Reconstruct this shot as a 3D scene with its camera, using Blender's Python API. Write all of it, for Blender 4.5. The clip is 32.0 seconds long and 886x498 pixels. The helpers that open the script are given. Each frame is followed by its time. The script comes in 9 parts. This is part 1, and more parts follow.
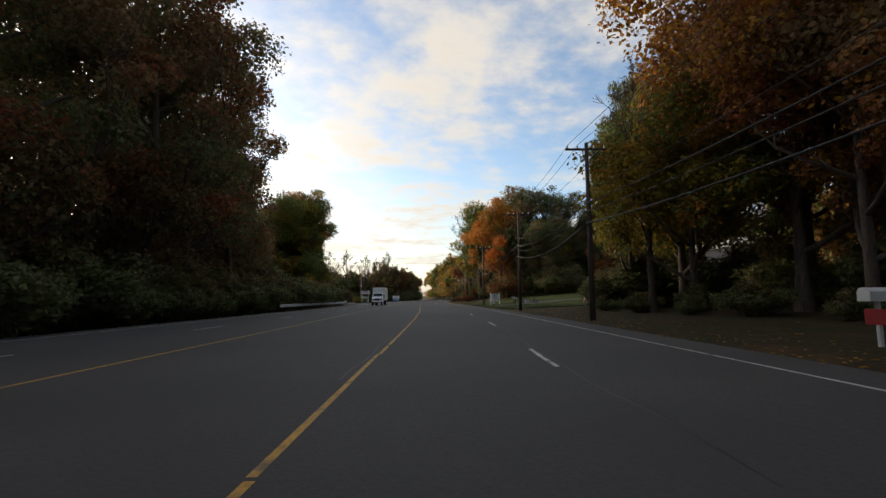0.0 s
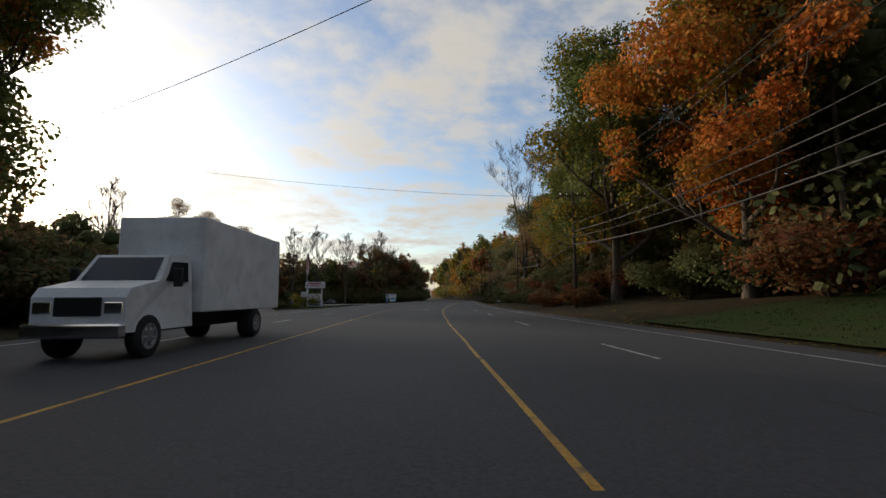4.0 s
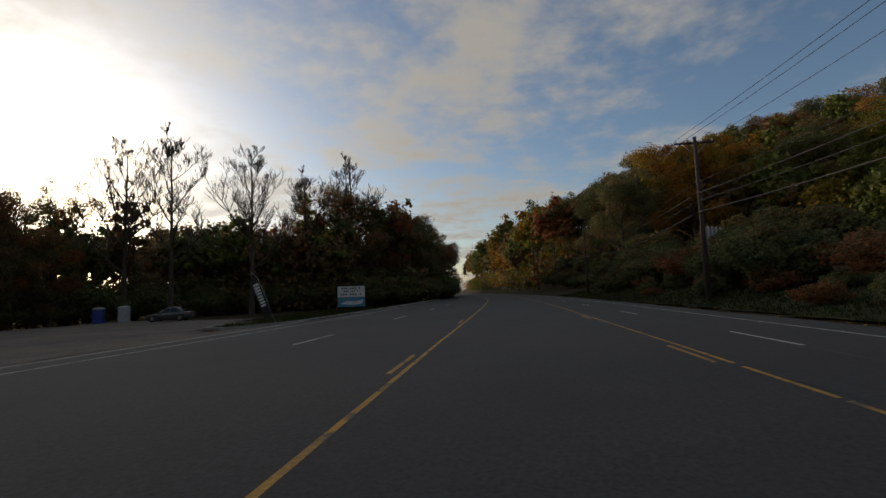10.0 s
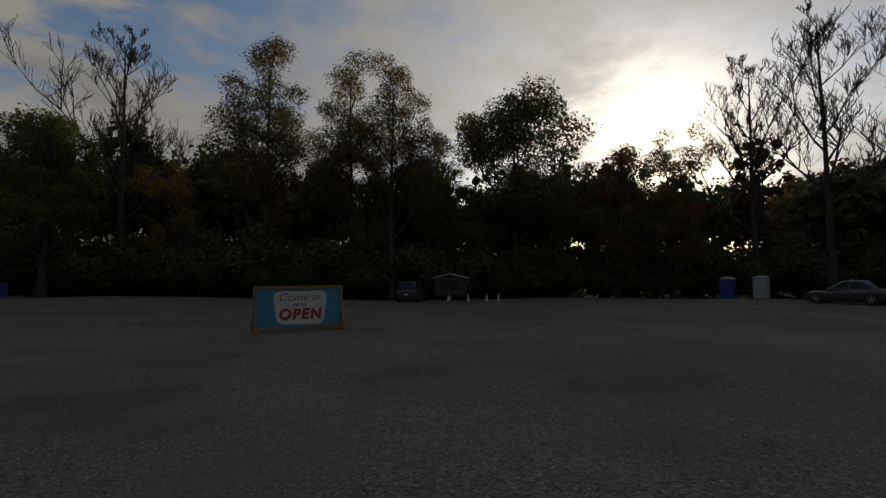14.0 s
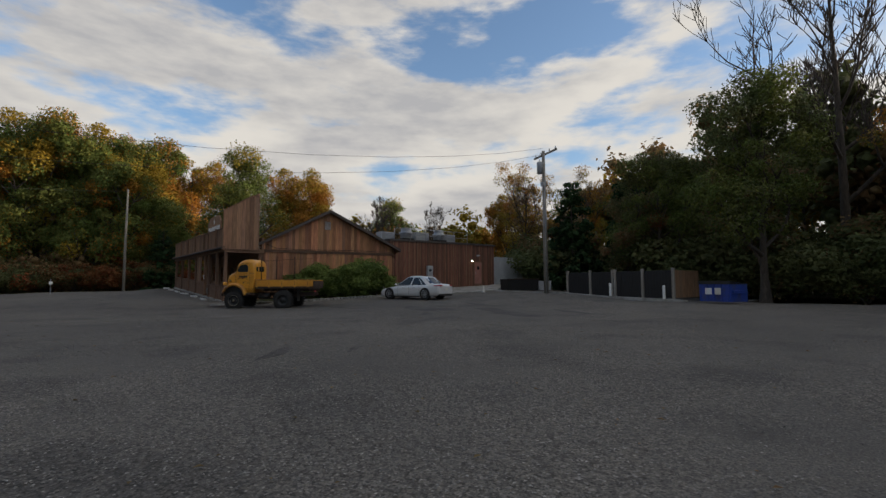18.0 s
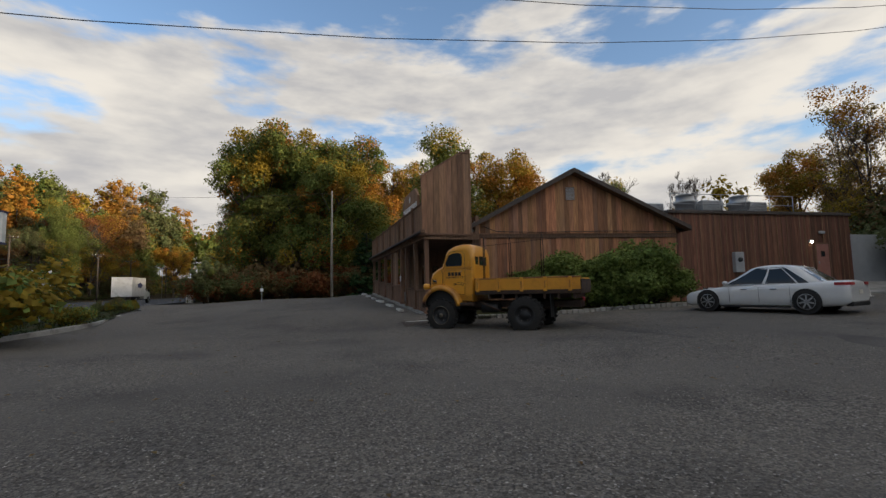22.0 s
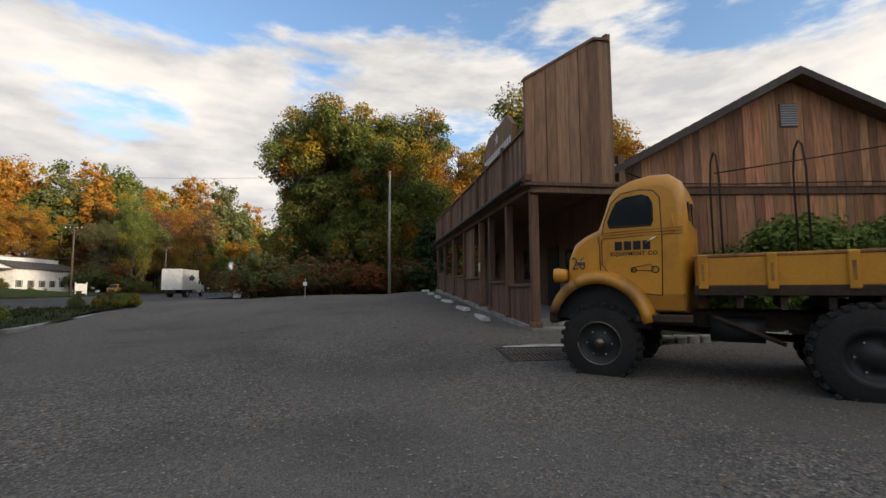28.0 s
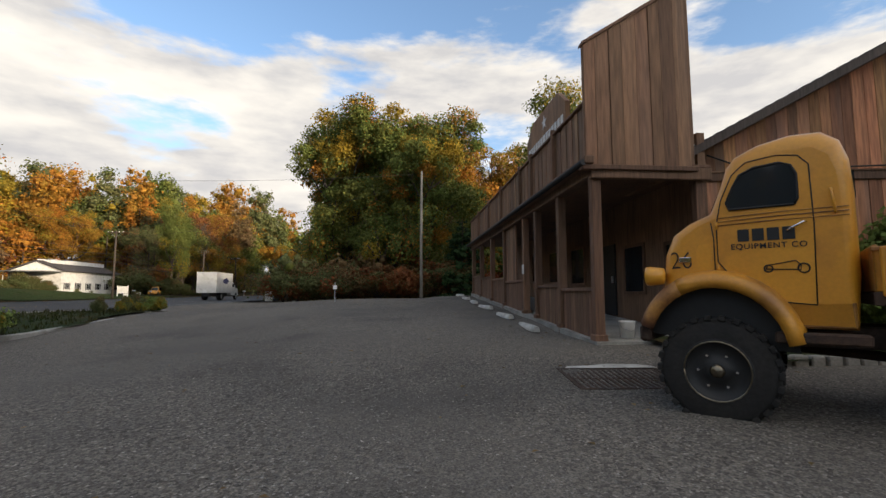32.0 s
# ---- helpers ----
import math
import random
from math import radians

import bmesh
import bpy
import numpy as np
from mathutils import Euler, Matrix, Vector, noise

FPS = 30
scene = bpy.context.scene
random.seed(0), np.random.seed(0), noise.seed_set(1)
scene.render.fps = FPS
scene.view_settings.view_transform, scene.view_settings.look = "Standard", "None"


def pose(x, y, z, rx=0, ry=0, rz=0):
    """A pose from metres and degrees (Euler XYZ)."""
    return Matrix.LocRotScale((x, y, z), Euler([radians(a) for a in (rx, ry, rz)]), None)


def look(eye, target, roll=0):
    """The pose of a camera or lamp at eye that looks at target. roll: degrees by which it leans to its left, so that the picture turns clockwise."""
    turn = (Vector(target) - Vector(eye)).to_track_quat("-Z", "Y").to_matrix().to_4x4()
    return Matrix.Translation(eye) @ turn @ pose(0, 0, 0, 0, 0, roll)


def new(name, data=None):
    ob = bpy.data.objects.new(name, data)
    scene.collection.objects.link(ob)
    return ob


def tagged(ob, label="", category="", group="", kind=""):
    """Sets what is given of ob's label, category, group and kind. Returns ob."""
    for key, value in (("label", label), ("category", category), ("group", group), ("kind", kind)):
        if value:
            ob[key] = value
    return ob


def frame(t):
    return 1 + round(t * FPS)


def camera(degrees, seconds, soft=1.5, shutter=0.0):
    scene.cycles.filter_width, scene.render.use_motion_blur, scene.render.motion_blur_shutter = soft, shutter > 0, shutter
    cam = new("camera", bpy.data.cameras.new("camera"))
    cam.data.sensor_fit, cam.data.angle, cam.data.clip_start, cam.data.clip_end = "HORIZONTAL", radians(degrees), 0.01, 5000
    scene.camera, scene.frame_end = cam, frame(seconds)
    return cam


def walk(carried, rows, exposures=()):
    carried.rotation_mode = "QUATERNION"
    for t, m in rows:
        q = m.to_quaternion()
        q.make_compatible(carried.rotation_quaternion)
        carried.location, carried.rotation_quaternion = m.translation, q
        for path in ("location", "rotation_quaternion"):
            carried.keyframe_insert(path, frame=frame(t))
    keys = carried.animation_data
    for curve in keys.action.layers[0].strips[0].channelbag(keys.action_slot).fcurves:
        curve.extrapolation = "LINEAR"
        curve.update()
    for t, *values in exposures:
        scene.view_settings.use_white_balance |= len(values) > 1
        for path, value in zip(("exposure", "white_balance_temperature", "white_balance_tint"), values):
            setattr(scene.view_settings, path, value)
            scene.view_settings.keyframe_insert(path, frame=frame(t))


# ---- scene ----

cam = camera(87.66, 32.0, soft=1.45)

# seconds, eye x, y, z, heading to the left of +y, tilt up, lean
PATH = [
    (0.0, 0.560, 0.000, 1.364, -2.95, 6.07, -0.34),
    (0.5, 0.885, 11.413, 1.395, -1.81, 6.07, -0.38),
    (1.0, 0.665, 22.249, 1.439, -1.67, 6.07, -0.04),
    (1.5, 0.580, 32.169, 1.459, -2.14, 6.06, 0.24),
    (2.0, 0.236, 41.959, 1.437, -2.60, 6.02, 0.15),
    (2.5, -0.139, 51.636, 1.421, -2.62, 5.98, 0.12),
    (3.0, -0.672, 61.162, 1.368, -2.96, 6.04, 0.19),
    (3.5, -0.112, 70.585, 1.298, -1.68, 6.07, -0.33),
    (5.5, -2.361, 113.033, 1.375, -7.10, 5.84, 0.01),
    (6.0, -1.694, 122.081, 1.392, -7.38, 5.84, -0.12),
    (6.5, -1.037, 130.717, 1.399, -7.49, 5.81, -0.38),
    (7.0, -0.486, 138.553, 1.400, -7.33, 5.75, -0.68),
    (7.5, -0.151, 146.255, 1.384, -7.12, 5.65, -0.92),
    (8.0, 0.778, 153.641, 1.378, -6.70, 5.62, -1.09),
    (8.5, 1.369, 160.680, 1.379, -6.62, 5.44, -1.33),
    (9.0, 2.034, 167.149, 1.380, -5.99, 5.31, -1.66),
    (9.5, 2.247, 173.180, 1.380, -3.77, 5.33, -2.13),
    (10.0, 2.282, 178.377, 1.379, 1.80, 5.39, -2.32),
    (10.5, 1.272, 183.199, 1.388, 10.34, 5.64, -1.98),
    (11.0, -0.288, 186.888, 1.416, 19.87, 5.84, -1.50),
    (11.5, -2.022, 189.554, 1.451, 29.15, 5.91, -1.04),
    (12.0, -3.953, 191.582, 1.484, 39.08, 5.47, -0.51),
    (12.5, -5.982, 192.997, 1.479, 49.71, 5.48, -0.49),
    (13.0, -7.841, 193.760, 1.432, 56.24, 5.09, -0.27),
    (13.5, -9.632, 194.129, 1.345, 62.05, 4.15, -0.10),
    (15.5, -16.938, 192.570, 0.970, 95.55, 4.25, -0.51),
    (16.0, -18.290, 191.403, 0.944, 105.45, 4.49, -0.19),
    (16.5, -19.735, 189.655, 0.965, 115.12, 4.42, -0.23),
    (17.0, -20.914, 187.972, 1.011, 124.51, 4.38, -0.34),
    (17.5, -21.965, 186.367, 1.055, 131.63, 4.33, -0.25),
    (18.0, -22.777, 184.508, 1.071, 137.05, 4.37, -0.25),
    (18.5, -23.520, 182.651, 1.054, 141.69, 4.56, -0.08),
    (19.0, -24.101, 180.788, 1.021, 146.31, 4.88, 0.14),
    (19.5, -24.667, 178.956, 0.996, 150.58, 5.33, 0.10),
    (20.0, -25.209, 177.212, 0.986, 152.58, 5.38, -0.10),
    (20.5, -25.769, 175.668, 0.997, 154.44, 5.32, -0.29),
    (21.0, -26.250, 174.216, 1.023, 156.36, 5.40, -0.62),
    (21.5, -26.642, 172.914, 1.032, 158.47, 5.29, -0.92),
    (22.0, -26.985, 171.493, 1.034, 160.39, 5.07, -1.13),
    (22.5, -27.282, 170.208, 1.031, 161.92, 4.83, -1.43),
    (23.0, -27.582, 168.968, 1.032, 163.13, 4.67, -1.64),
    (23.5, -27.824, 167.794, 1.038, 163.99, 4.81, -1.63),
    (24.0, -28.040, 166.775, 1.041, 164.68, 4.96, -1.56),
    (24.5, -28.205, 165.847, 1.036, 165.30, 5.19, -1.38),
    (25.0, -28.347, 165.038, 1.026, 165.88, 5.22, -1.15),
    (25.5, -28.410, 164.434, 0.999, 166.47, 5.05, -0.74),
    (26.0, -28.507, 163.876, 0.981, 166.97, 4.97, -0.41),
    (26.5, -28.549, 163.481, 0.980, 167.36, 4.96, -0.15),
    (28.5, -28.667, 162.483, 0.973, 168.54, 4.82, -0.31),
    (29.0, -28.692, 162.300, 0.979, 168.97, 4.82, -0.18),
    (29.5, -28.691, 162.112, 0.987, 169.38, 4.83, -0.27),
    (30.0, -28.707, 161.884, 0.988, 169.90, 4.88, -0.20),
    (30.5, -28.717, 161.658, 0.987, 170.44, 4.93, -0.39),
    (31.0, -28.742, 161.438, 0.998, 170.98, 4.96, -0.36),
    (31.5, -28.748, 161.206, 0.994, 171.52, 5.14, -0.13),
    (32.0, -28.756, 160.960, 0.985, 172.10, 5.35, -0.08),
]


def eye_pose(x, y, z, yaw, pitch, roll):
    a, b = radians(yaw), radians(pitch)
    ahead = Vector((-math.sin(a) * math.cos(b), math.cos(a) * math.cos(b), math.sin(b)))
    return look((x, y, z), Vector((x, y, z)) + ahead, roll)


EXPOSURES = [(0, 0.95, 6700, 10), (1.0, 0.76, 6500, 10), (3.5, 0.6, 6450, 10), (5.5, 0.12, 6400, 10), (9.0, -0.2, 6500, 10), (11.2, -0.42, 6500, 10), (12.3, -0.8, 6500, 10), (13.5, -0.85, 6500, 10),
             (15.5, 0.2, 5900, 10), (17.0, 0.62, 6300, 10), (19.0, 0.82, 6250, 10), (22.0, 0.95, 6400, 10), (26.0, 1.17, 6350, 10), (32.0, 1.33, 6450, 10)]
walk(cam, [(r[0], eye_pose(*r[1:])) for r in PATH], EXPOSURES)

# ------------------------------------------------------------------ light
SUN_TURN, SUN_UP = 46.5, 8.0          # degrees to the left of +y, above the horizon


def build_world():
    world = bpy.data.worlds.new("evening_sky")
    scene.world = world
    world.use_nodes = True
    nt = world.node_tree
    N, L = nt.nodes, nt.links
    N.clear()

    def node(kind, **kw):
        n = N.new(kind)
        for k, v in kw.items():
            setattr(n, k, v)
        return n

    def math_(op, a, b=None):
        n = node("ShaderNodeMath", operation=op)
        for i, v in enumerate((a, b)):
            if v is None:
                continue
            if isinstance(v, (int, float)):
                n.inputs[i].default_value = v
            else:
                L.new(v, n.inputs[i])
        return n.outputs[0]

    sky = node("ShaderNodeTexSky", sky_type="NISHITA", sun_disc=False)
    sky.sun_elevation = radians(SUN_UP + 7)
    sky.sun_rotation = radians(-SUN_TURN)
    sky.air_density, sky.dust_density, sky.ozone_density = 1.0, 1.2, 2.0
    co = node("ShaderNodeTexCoord")
    sep = node("ShaderNodeSeparateXYZ")
    L.new(co.outputs["Generated"], sep.inputs[0])
    up = math_("MAXIMUM", sep.outputs[2], 0.02)
    den = math_("ADD", up, 0.10)
    u, v = math_("DIVIDE", sep.outputs[0], den), math_("DIVIDE", sep.outputs[1], den)
    comb = node("ShaderNodeCombineXYZ")
    L.new(u, comb.inputs[0]), L.new(v, comb.inputs[1])
    # broad cloud banks, and fine ripples inside them
    big = node("ShaderNodeTexNoise")
    big.inputs["Scale"].default_value, big.inputs["Detail"].default_value, big.inputs["Roughness"].default_value = 0.85, 7, 0.56
    big.inputs["Distortion"].default_value = 0.35
    L.new(comb.outputs[0], big.inputs["Vector"])
    fine = node("ShaderNodeTexNoise")
    fine.inputs["Scale"].default_value, fine.inputs["Detail"].default_value, fine.inputs["Roughness"].default_value = 5.5, 5, 0.6
    L.new(comb.outputs[0], fine.inputs["Vector"])
    # heaped clouds on the side away from the sun
    puff_at = node("ShaderNodeCombineXYZ")
    L.new(math_("MULTIPLY", sep.outputs[0], 2.1), puff_at.inputs[0]), L.new(math_("MULTIPLY", sep.outputs[1], 2.1), puff_at.inputs[1]), L.new(math_("MULTIPLY", sep.outputs[2], 6.6), puff_at.inputs[2])
    puffs = node("ShaderNodeTexNoise")
    puffs.inputs["Scale"].default_value, puffs.inputs["Detail"].default_value, puffs.inputs["Roughness"].default_value = 1.5, 8, 0.55
    L.new(puff_at.outputs[0], puffs.inputs["Vector"])
    side = node("ShaderNodeMapRange", interpolation_type="SMOOTHSTEP")
    side.inputs["From Min"].default_value, side.inputs["From Max"].default_value = 0.25, -0.35
    L.new(sep.outputs[1], side.inputs["Value"])
    heap = node("ShaderNodeMapRange")
    heap.inputs["From Min"].default_value, heap.inputs["From Max"].default_value = 0.36, 0.66
    heap.inputs["To Min"].default_value, heap.inputs["To Max"].default_value = 0.34, 0.74
    L.new(math_("ADD", puffs.outputs["Fac"], math_("MULTIPLY", math_("SUBTRACT", 0.44, sep.outputs[2]), 0.62)), heap.inputs["Value"])
    sheet = math_("ADD", math_("MULTIPLY", big.outputs["Fac"], 0.75), math_("MULTIPLY", fine.outputs["Fac"], 0.25))
    blend = node("ShaderNodeMix", data_type="FLOAT")
    L.new(side.outputs[0], blend.inputs[0]), L.new(sheet, blend.inputs[2]), L.new(heap.outputs[0], blend.inputs[3])
    mixn = blend.outputs[0]
    # thicker overhead: unseen cover added to make the skylight less blue
    roof = node("ShaderNodeMapRange", interpolation_type="SMOOTHSTEP")
    roof.inputs["From Min"].default_value, roof.inputs["From Max"].default_value = 0.55, 0.80
    roof.inputs["To Min"].default_value, roof.inputs["To Max"].default_value = 0.0, 0.10
    L.new(sep.outputs[2], roof.inputs["Value"])
    mixn = math_("ADD", mixn, roof.outputs[0])
    cover = node("ShaderNodeMapRange", interpolation_type="SMOOTHSTEP")
    cover.inputs["From Min"].default_value, cover.inputs["From Max"].default_value = 0.42, 0.60
    L.new(mixn, cover.inputs["Value"])
    # how near the way is to the sun
    sun = Vector((-math.sin(radians(SUN_TURN)) * math.cos(radians(SUN_UP)), math.cos(radians(SUN_TURN)) * math.cos(radians(SUN_UP)), math.sin(radians(SUN_UP))))
    dot = node("ShaderNodeVectorMath", operation="DOT_PRODUCT")
    dot.inputs[1].default_value = sun
    L.new(co.outputs["Generated"], dot.inputs[0])
    near = math_("MAXIMUM", dot.outputs["Value"], 0.0)
    glow = math_("ADD", math_("MULTIPLY", math_("POWER", near, 9.0), 1.7), math_("MULTIPLY", math_("POWER", near, 110.0), 1.7))
    # cloud colour: shaded grey below, warm light on the sunward rims
    rim = node("ShaderNodeMapRange")
    rim.inputs["From Min"].default_value, rim.inputs["From Max"].default_value = 0.54, 0.88
    L.new(mixn, rim.inputs["Value"])
    ramp = node("ShaderNodeMix", data_type="RGBA")
    ramp.inputs["A"].default_value = (4.75, 4.42, 3.92, 1)
    ramp.inputs["B"].default_value = (2.9, 2.82, 2.78, 1)
    higher = node("ShaderNodeVectorMath", operation="ADD")
    higher.inputs[1].default_value = (sun.x * 0.10, sun.y * 0.10, 0.22)
    L.new(puff_at.outputs[0], higher.inputs[0])
    above = node("ShaderNodeTexNoise")
    above.inputs["Scale"].default_value, above.inputs["Detail"].default_value, above.inputs["Roughness"].default_value = 1.35, 6, 0.5
    L.new(higher.outputs[0], above.inputs["Vector"])
    under = node("ShaderNodeMapRange", interpolation_type="SMOOTHSTEP")
    under.inputs["From Min"].default_value, under.inputs["From Max"].default_value = 0.38, 0.60
    L.new(above.outputs["Fac"], under.inputs["Value"])
    shade = node("ShaderNodeMix", data_type="FLOAT")
    L.new(side.outputs[0], shade.inputs[0]), L.new(rim.outputs[0], shade.inputs[2])
    curls = node("ShaderNodeTexNoise")
    curls.inputs["Scale"].default_value, curls.inputs["Detail"].default_value, curls.inputs["Roughness"].default_value = 5.0, 6, 0.55
    L.new(puff_at.outputs[0], curls.inputs["Vector"])
    L.new(math_("MULTIPLY", under.outputs[0], math_("ADD", math_("MULTIPLY", math_("SUBTRACT", curls.outputs["Fac"], 0.5), 1.8), 0.75)), shade.inputs[3])
    L.new(shade.outputs[0], ramp.inputs["Factor"])
    lit = node("ShaderNodeVectorMath", operation="SCALE")
    L.new(ramp.outputs["Result"], lit.inputs[0])
    L.new(math_("ADD", glow, 0.95), lit.inputs["Scale"])
    bright = node("ShaderNodeVectorMath", operation="SCALE")
    L.new(sky.outputs[0], bright.inputs[0])
    bright.inputs["Scale"].default_value = 1.15
    both = node("ShaderNodeMix", data_type="RGBA")
    L.new(cover.outputs[0], both.inputs["Factor"])
    L.new(bright.outputs[0], both.inputs["A"])
    L.new(lit.outputs[0], both.inputs["B"])
    bg = node("ShaderNodeBackground")
    bg.inputs["Strength"].default_value = 0.1
    L.new(both.outputs["Result"], bg.inputs["Color"])
    out = node("ShaderNodeOutputWorld")
    L.new(bg.outputs[0], out.inputs[0])


build_world()
lamp = bpy.data.lights.new("sun", "SUN")
lamp.energy, lamp.angle, lamp.color = 2.5, radians(4.0), (1.0, 0.80, 0.58)
sun_ob = new("sun", lamp)
a_, e_ = radians(SUN_TURN), radians(SUN_UP)
sun_dir = Vector((-math.sin(a_) * math.cos(e_), math.cos(a_) * math.cos(e_), math.sin(e_)))
sun_ob.matrix_world = look(sun_dir * 300, (0, 0, 0))


# ------------------------------------------------------------------ materials
def material(name, base, rough=0.8, metal=0.0, second=None, scale=4.0, fine=60.0, fine_amount=0.25, bump=0.15, vary=0.0,
             stain=None, stain_scale=0.6, stain_amount=0.0, translucent=0.0, stretch=(1, 1, 1), coat=0.0, spec=0.5, per_object=True, island=0.0, speck=None, speck_scale=40.0, speck_share=0.2):
    """A worn surface: base and second colour mixed by a broad noise, a fine grain over it, stains of a third colour, relief."""
    m = bpy.data.materials.new(name)
    m.use_nodes = True
    nt = m.node_tree
    N, L = nt.nodes, nt.links
    bsdf = N["Principled BSDF"]
    bsdf.inputs["Roughness"].default_value = rough
    bsdf.inputs["Metallic"].default_value = metal
    bsdf.inputs["Specular IOR Level"].default_value = spec
    if coat:
        bsdf.inputs["Coat Weight"].default_value, bsdf.inputs["Coat Roughness"].default_value = coat, 0.12
    co = N.new("ShaderNodeTexCoord")
    mp = N.new("ShaderNodeMapping")
    mp.inputs["Scale"].default_value = stretch
    L.new(co.outputs["Object"], mp.inputs[0])
    info = N.new("ShaderNodeObjectInfo")

    def noise_(s, detail=4.0):
        n = N.new("ShaderNodeTexNoise")
        n.noise_dimensions = "4D"
        n.inputs["Scale"].default_value, n.inputs["Detail"].default_value = s, detail
        L.new(mp.outputs[0], n.inputs["Vector"])
        if per_object:
            w = N.new("ShaderNodeMath")
            w.operation = "MULTIPLY"
            w.inputs[1].default_value = 37.0
            L.new(info.outputs["Random"], w.inputs[0])
            L.new(w.outputs[0], n.inputs["W"])
        return n.outputs["Fac"]

    def mix_(fac, a, b, kind="MIX"):
        n = N.new("ShaderNodeMix")
        n.data_type, n.blend_type = "RGBA", kind
        for key, v in (("Factor", fac), ("A", a), ("B", b)):
            if isinstance(v, tuple):
                n.inputs[key].default_value = (*v, 1) if len(v) == 3 else v
            elif isinstance(v, (int, float)):
                n.inputs[key].default_value = v
            else:
                L.new(v, n.inputs[key])
        return n.outputs["Result"]

    def ramp_(fac, lo, hi):
        n = N.new("ShaderNodeMapRange")
        n.inputs["From Min"].default_value, n.inputs["From Max"].default_value = lo, hi
        L.new(fac, n.inputs["Value"])
        return n.outputs[0]

    second = second or tuple(c * 0.7 for c in base)
    col = mix_(ramp_(noise_(scale), 0.35, 0.65), base, second)
    grain = noise_(fine, 3.0)
    g = N.new("ShaderNodeMapRange")
    g.inputs["From Min"].default_value, g.inputs["From Max"].default_value = 0.3, 0.7
    g.inputs["To Min"].default_value, g.inputs["To Max"].default_value = 1 - fine_amount, 1 + fine_amount
    L.new(grain, g.inputs["Value"])
    gray = N.new("ShaderNodeCombineColor")
    for i in range(3):
        L.new(g.outputs[0], gray.inputs[i])
    col = mix_(1.0, col, gray.outputs[0], "MULTIPLY")
    if stain:
        f = N.new("ShaderNodeMath")
        f.operation = "MULTIPLY"
        f.inputs[1].default_value = stain_amount
        L.new(ramp_(noise_(stain_scale, 6.0), 0.52, 0.66), f.inputs[0])
        col = mix_(f.outputs[0], col, stain)
    height = grain
    if speck:
        cell = N.new("ShaderNodeTexVoronoi")
        cell.inputs["Scale"].default_value = speck_scale
        L.new(mp.outputs[0], cell.inputs["Vector"])
        tone = N.new("ShaderNodeSeparateColor")
        L.new(cell.outputs["Color"], tone.inputs[0])
        worn = ramp_(noise_(0.35, 6.0), 0.34, 0.54)
        pick = N.new("ShaderNodeMath")
        pick.operation = "MULTIPLY"
        L.new(ramp_(tone.outputs[0], 1 - speck_share, 1.0), pick.inputs[0]), L.new(worn, pick.inputs[1])
        body = N.new("ShaderNodeMath")
        body.operation = "MULTIPLY"
        L.new(pick.outputs[0], body.inputs[0]), L.new(ramp_(cell.outputs["Distance"], 0.55, 0.25), body.inputs[1])
        col = mix_(body.outputs[0], col, speck)
        dim = mix_(ramp_(tone.outputs[1], 0.0, 1.0), (0.52, 0.52, 0.52), (1.5, 1.48, 1.45))
        col = mix_(worn, col, mix_(1.0, col, dim, "MULTIPLY"))
        add = N.new("ShaderNodeMath")
        L.new(grain, add.inputs[0]), L.new(body.outputs[0], add.inputs[1])
        height = add.outputs[0]
    if vary or island:
        src = info.outputs["Random"]
        amount = vary
        if island:
            geo = N.new("ShaderNodeNewGeometry")
            src, amount = geo.outputs["Random Per Island"], island
        hsv = N.new("ShaderNodeHueSaturation")
        for key, lo, hi, mul in (("Value", 1 - amount, 1 + amount, 1.0), ("Hue", 0.5 - amount * 0.022, 0.5 + amount * 0.022, 7.31)):
            k = N.new("ShaderNodeMath")
            k.operation = "MULTIPLY"
            k.inputs[1].default_value = mul
            L.new(src, k.inputs[0])
            fr = N.new("ShaderNodeMath")
            fr.operation = "FRACT"
            L.new(k.outputs[0], fr.inputs[0])
            r = N.new("ShaderNodeMapRange")
            r.inputs["To Min"].default_value, r.inputs["To Max"].default_value = lo, hi
            L.new(fr.outputs[0], r.inputs["Value"])
            L.new(r.outputs[0], hsv.inputs[key])
        L.new(col, hsv.inputs["Color"])
        col = hsv.outputs[0]
    L.new(col, bsdf.inputs["Base Color"])
    if bump:
        b = N.new("ShaderNodeBump")
        b.inputs["Strength"].default_value, b.inputs["Distance"].default_value = bump, 0.02
        L.new(height, b.inputs["Height"])
        L.new(b.outputs[0], bsdf.inputs["Normal"])
    if translucent:
        tr = N.new("ShaderNodeBsdfTranslucent")
        L.new(col, tr.inputs["Color"])
        ms = N.new("ShaderNodeMixShader")
        ms.inputs[0].default_value = translucent
        L.new(bsdf.outputs[0], ms.inputs[1]), L.new(tr.outputs[0], ms.inputs[2])
        L.new(ms.outputs[0], N["Material Output"].inputs["Surface"])
    return m


def glass_material(name, tint=(0.02, 0.025, 0.03), rough=0.05):
    """Dark reflecting window glass with a dim room behind it."""
    m = bpy.data.materials.new(name)
    m.use_nodes = True
    b = m.node_tree.nodes["Principled BSDF"]
    b.inputs["Base Color"].default_value = (*tint, 1)
    b.inputs["Roughness"].default_value = rough
    b.inputs["Specular IOR Level"].default_value = 0.35
    return m


